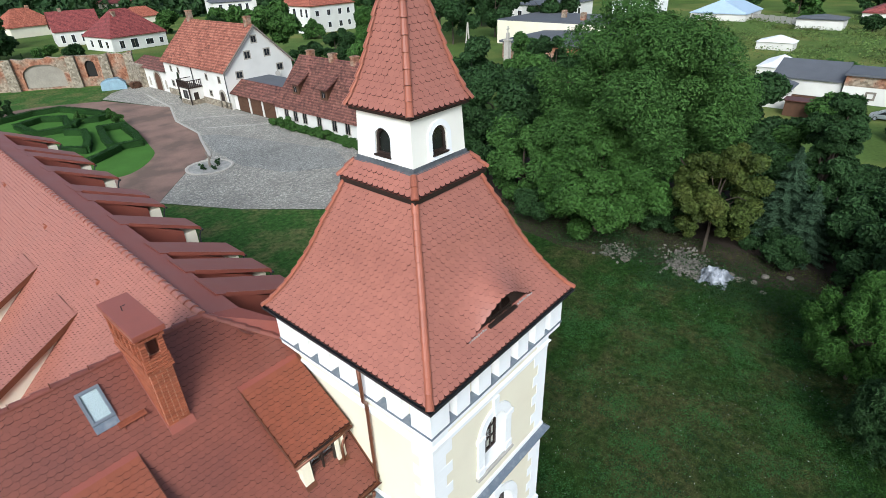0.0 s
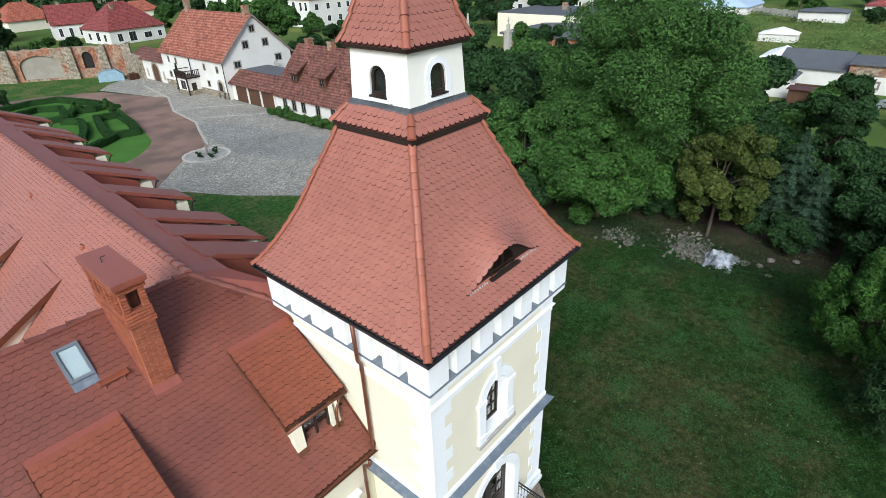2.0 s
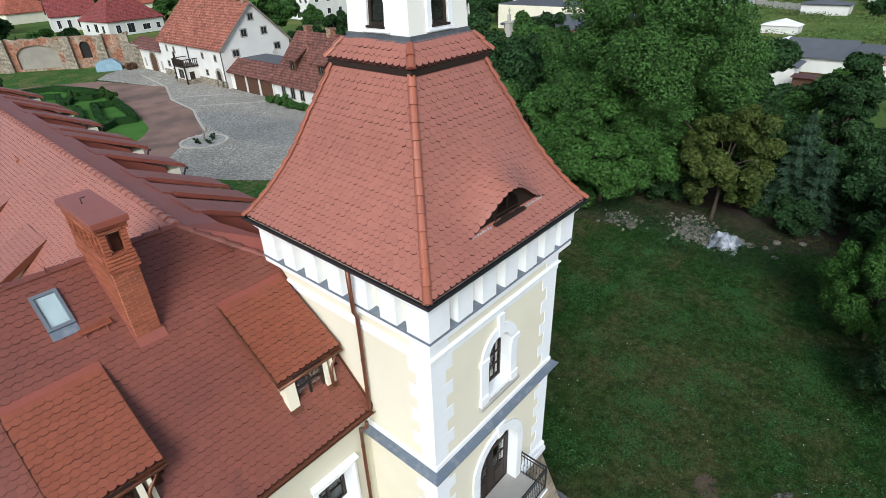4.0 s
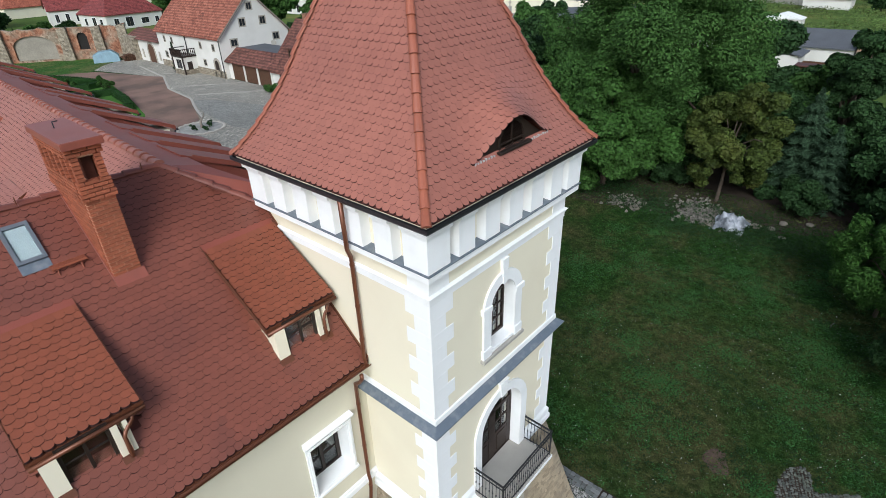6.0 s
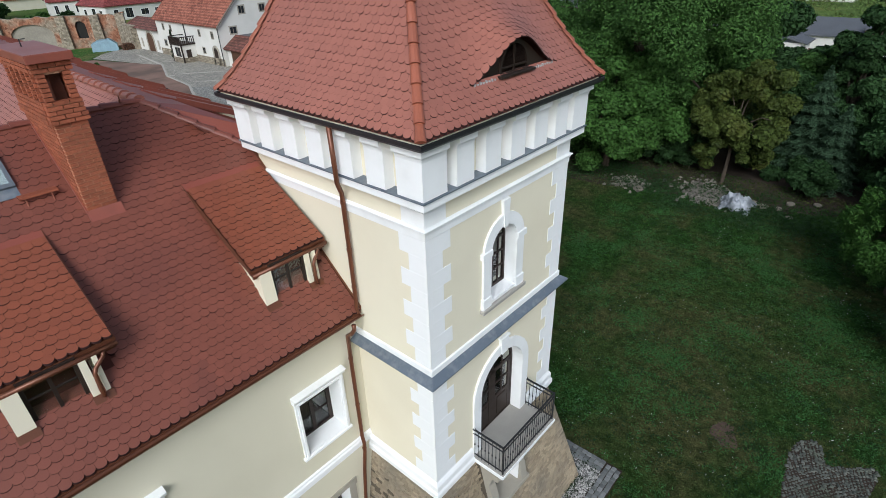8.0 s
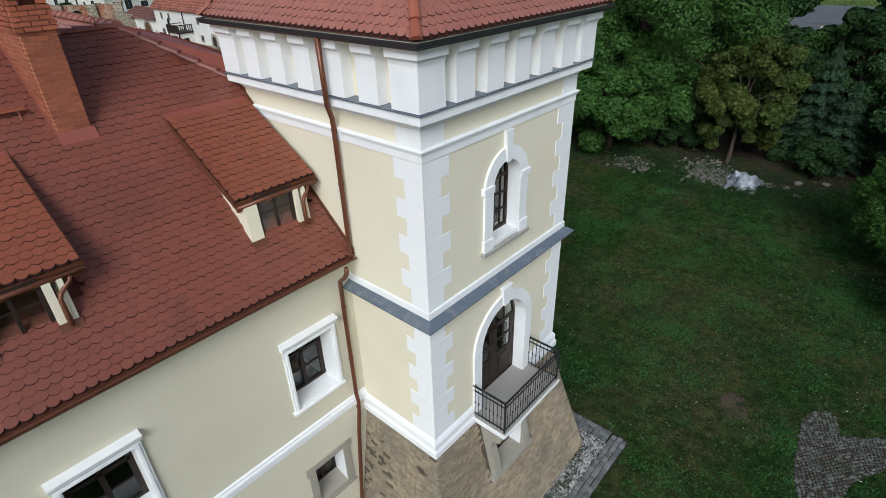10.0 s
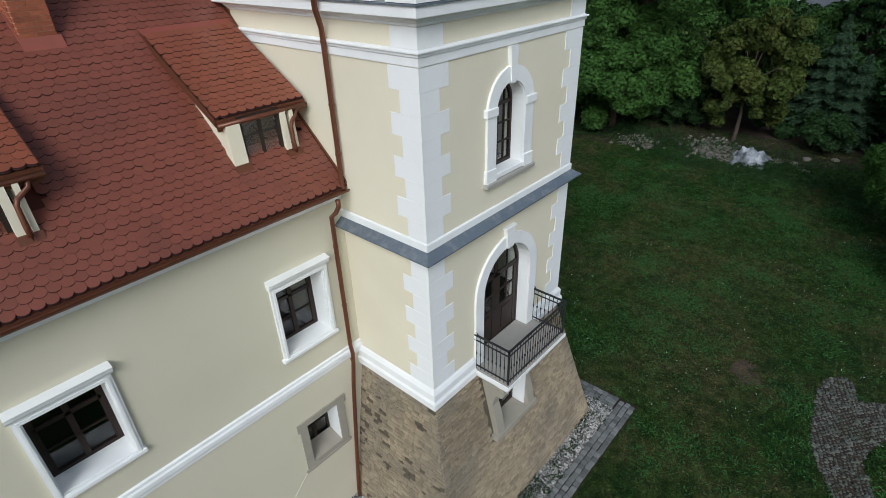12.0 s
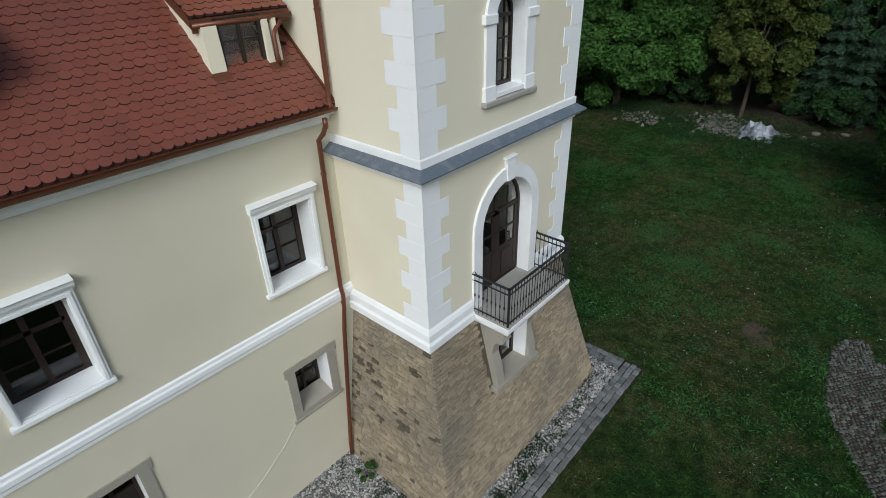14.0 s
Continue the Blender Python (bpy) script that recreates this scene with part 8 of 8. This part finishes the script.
def course(lo, hi, shift):
    """Brick ends along one course."""
    cuts, x = [lo], lo + (BL / 2 if shift else BL)
    while x < hi - 0.05:
        cuts.append(x)
        x += BL
    return list(zip(cuts, cuts[1:] + [hi]))


for r, z in enumerate(rows_z):
    out = 0.05 if 14.45 < z < 14.58 or z > 15.4 else (0.03 if z > 14.58 else 0.0)
    slots = 14.86 < z < 15.34
    spans_x = [(CH[0], CH[0] + 0.15), (CH[1] - 0.15, CH[1])] if slots else [(CH[0] - out, CH[1] + out)]
    for a, b in spans_x:
        for x0, x1 in course(a, b, r % 2):
            brick(x0 + 0.009, CH[2] - 0.008 - out, z + 0.009, x1 - 0.009, CH[2] + 0.1, z + BH - 0.009)
    edges = [CH[2] + 0.1, 5.7, 5.93, 6.04, 6.27, 6.38, 6.61, 6.72, 6.95, 7.06, 7.26, CH[3]]
    spans_y = list(zip(edges[::2], edges[1::2])) if slots else [(CH[2] + 0.1, CH[3])]
    for a, b in spans_y:
        for y0, y1 in course(a, b, r % 2):
            if z > on_a((y0 + y1) / 2) - 0.05:
                brick(CH[0] - 0.008 - out, y0 + 0.009, z + 0.009, CH[0] + 0.1, y1 - 0.009, z + BH - 0.009)
part("east_face", boxes((CH[1] - 0.1, CH[2] + 0.1, 12.4, CH[1] + 0.005, CH[3], 15.57)), M_BRICK, ch)

# single roof tiles near the eaves
tile_line = tile_outline(6)
tk = len(tile_line)
h_line = 0.012 * (1 - tile_line[:, 1] / (TILE_G * 1.75)) + 0.006
tv = [(u * (0.98 if i < tk - 2 else 1), s + (0.027 if i < tk - 2 else 0), h + 0.027) for i, ((u, s), h) in enumerate(zip(tile_line, h_line))] + [(u, s, h) for (u, s), h in zip(tile_line[:tk - 2], h_line)]
tile_me = bpy.data.meshes.new("roof_tile")
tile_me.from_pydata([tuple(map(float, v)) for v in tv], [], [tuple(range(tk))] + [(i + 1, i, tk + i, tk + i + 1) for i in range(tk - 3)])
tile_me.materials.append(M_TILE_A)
# second slot: lower edges with the shadow line in their colour
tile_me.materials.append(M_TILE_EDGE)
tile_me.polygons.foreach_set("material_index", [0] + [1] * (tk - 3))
k_a = math.hypot(1, SL)
frame_a = Matrix(((1, 0, 0), (0, 1 / k_a, -SL / k_a), (0, SL / k_a, 1 / k_a))).to_4x4()
for j in range(int(slope_len / TILE_G)):
    for i in range(int(-9.4 / TILE_W) - 1, 2):
        u, s = (i + 0.5 * (j % 2)) * TILE_W, j * TILE_G
        if in_patch(u, s):
            ob = new("roof_tile", tile_me)
            ob.parent = roof_a
            p = Vector((u, EAVE_Y - 0.03 + s / k_a, EAVE_Z + s * SL / k_a)) - origin_of(roof_a)
            ob.matrix_basis = Matrix.Translation(p) @ frame_a @ pose(0, 0, random.gauss(0, 0.002), random.gauss(0, 0.3), random.gauss(0, 0.3), random.gauss(0, 0.7))

# rubble stones of the battered base
stone_mes = []
for k in range(7):
    r = random.Random(k)
    vs = []
    for (x, y) in ((-0.5, -0.5), (0.0, -0.52), (0.5, -0.5), (0.52, 0.0), (0.5, 0.5), (0.0, 0.52), (-0.5, 0.5), (-0.52, 0.0)):
        vs.append((x + r.uniform(-0.07, 0.07), y + r.uniform(-0.1, 0.1), -0.6))
    top_pts = [(x * 0.84 + r.uniform(-0.04, 0.04), y * 0.8 + r.uniform(-0.05, 0.05), r.uniform(0.25, 0.55)) for x, y, _ in vs]
    me = bpy.data.meshes.new("stone")
    me.from_pydata(vs + top_pts, [], [tuple(range(8, 16))] + [(i, (i + 1) % 8, 8 + (i + 1) % 8, 8 + i) for i in range(8)])
    me.materials.append(M_STONE)
    stone_mes.append(me)


def stones(face, length, seed, hole=None, singles=None, damp=None):
    """Courses of rough stones on a battered face; those inside singles become objects, the rest one mesh."""
    r = random.Random(seed)
    V, Fc, wet = [], [], []
    v = 0.0
    origin = origin_of(stone_base)
    while v < B_TOP - 0.06:
        hgt = r.uniform(0.06, 0.13)
        u = 0.0
        span = (Vector(face(1, v, 0)) - Vector(face(0, v, 0))).length
        while u < 1:
            wd = r.uniform(0.09, 0.3) / span
            u1 = min(u + wd, 1.0)
            if 1 - u1 < 0.08 / span:
                u1 = 1.0
            hh = min(hgt * r.uniform(0.85, 1.25), B_TOP - v)
            uc, vc = (u + u1) / 2, v + hh / 2
            a, b, c = Vector(face(u, vc, 0)), Vector(face(u1, vc, 0)), Vector(face(uc, vc, 0))
            if not (hole and hole(c)):
                ux = (b - a).normalized()
                uz = (Vector(face(uc, vc + 0.1, 0)) - Vector(face(uc, vc - 0.1, 0))).normalized()
                un = ux.cross(uz).normalized()
                if un.dot(Vector((CX, CY, c.z)) - c) > 0:
                    un = -un
                uy = un.cross(ux)
                m = Matrix.Translation(c) @ Matrix((ux, uy, un)).transposed().to_4x4() @ pose(0, 0, 0, r.uniform(-3, 3), r.uniform(-3, 3), r.uniform(-7, 7)) @ Matrix.Diagonal(((b - a).length * 0.99, hh * 0.98, 0.035, 1))
                me = stone_mes[r.randrange(7)]
                if singles and singles(c):
                    ob = new("stone", me)
                    ob.parent = stone_base
                    ob.matrix_basis = Matrix.Translation(-origin) @ m
                else:
                    o = len(V)
                    V += [tuple(m @ q.co) for q in me.vertices]
                    (wet if damp and damp(c) and r.random() < 0.13 else Fc).append(o)
            u = u1
        v += hgt
    for picked, mat in ((Fc, M_STONE), (wet, M_STONE_DAMP)):
        if picked:
            P = np.concatenate([np.array(V[o:o + 16]) for o in picked])
            at = range(0, len(P), 16)
            oct_f = np.array([[o + k for k in range(8, 16)] for o in at])
            quads = np.array([[o + i, o + (i + 1) % 8, o + 8 + (i + 1) % 8, o + 8 + i] for o in at for i in range(8)])
            raw("rubble_stone", P, [oct_f, quads], mat, stone_base, kind="stuff")


stones(base_front, W, 5, hole=lambda c: 1.58 < c.x < 3.52 and 2.38 < c.z < 4.5, singles=lambda c: 0.0 < c.x < 1.5 and 2.6 < c.z < 4.1)
stones(base_west, D, 6, hole=lambda c: c.y > 2.75, damp=lambda c: noise.noise(c * 1.1 + Vector((3, 0.4, 0))) > 0.12 - 0.25 * (c.y > 1.3))
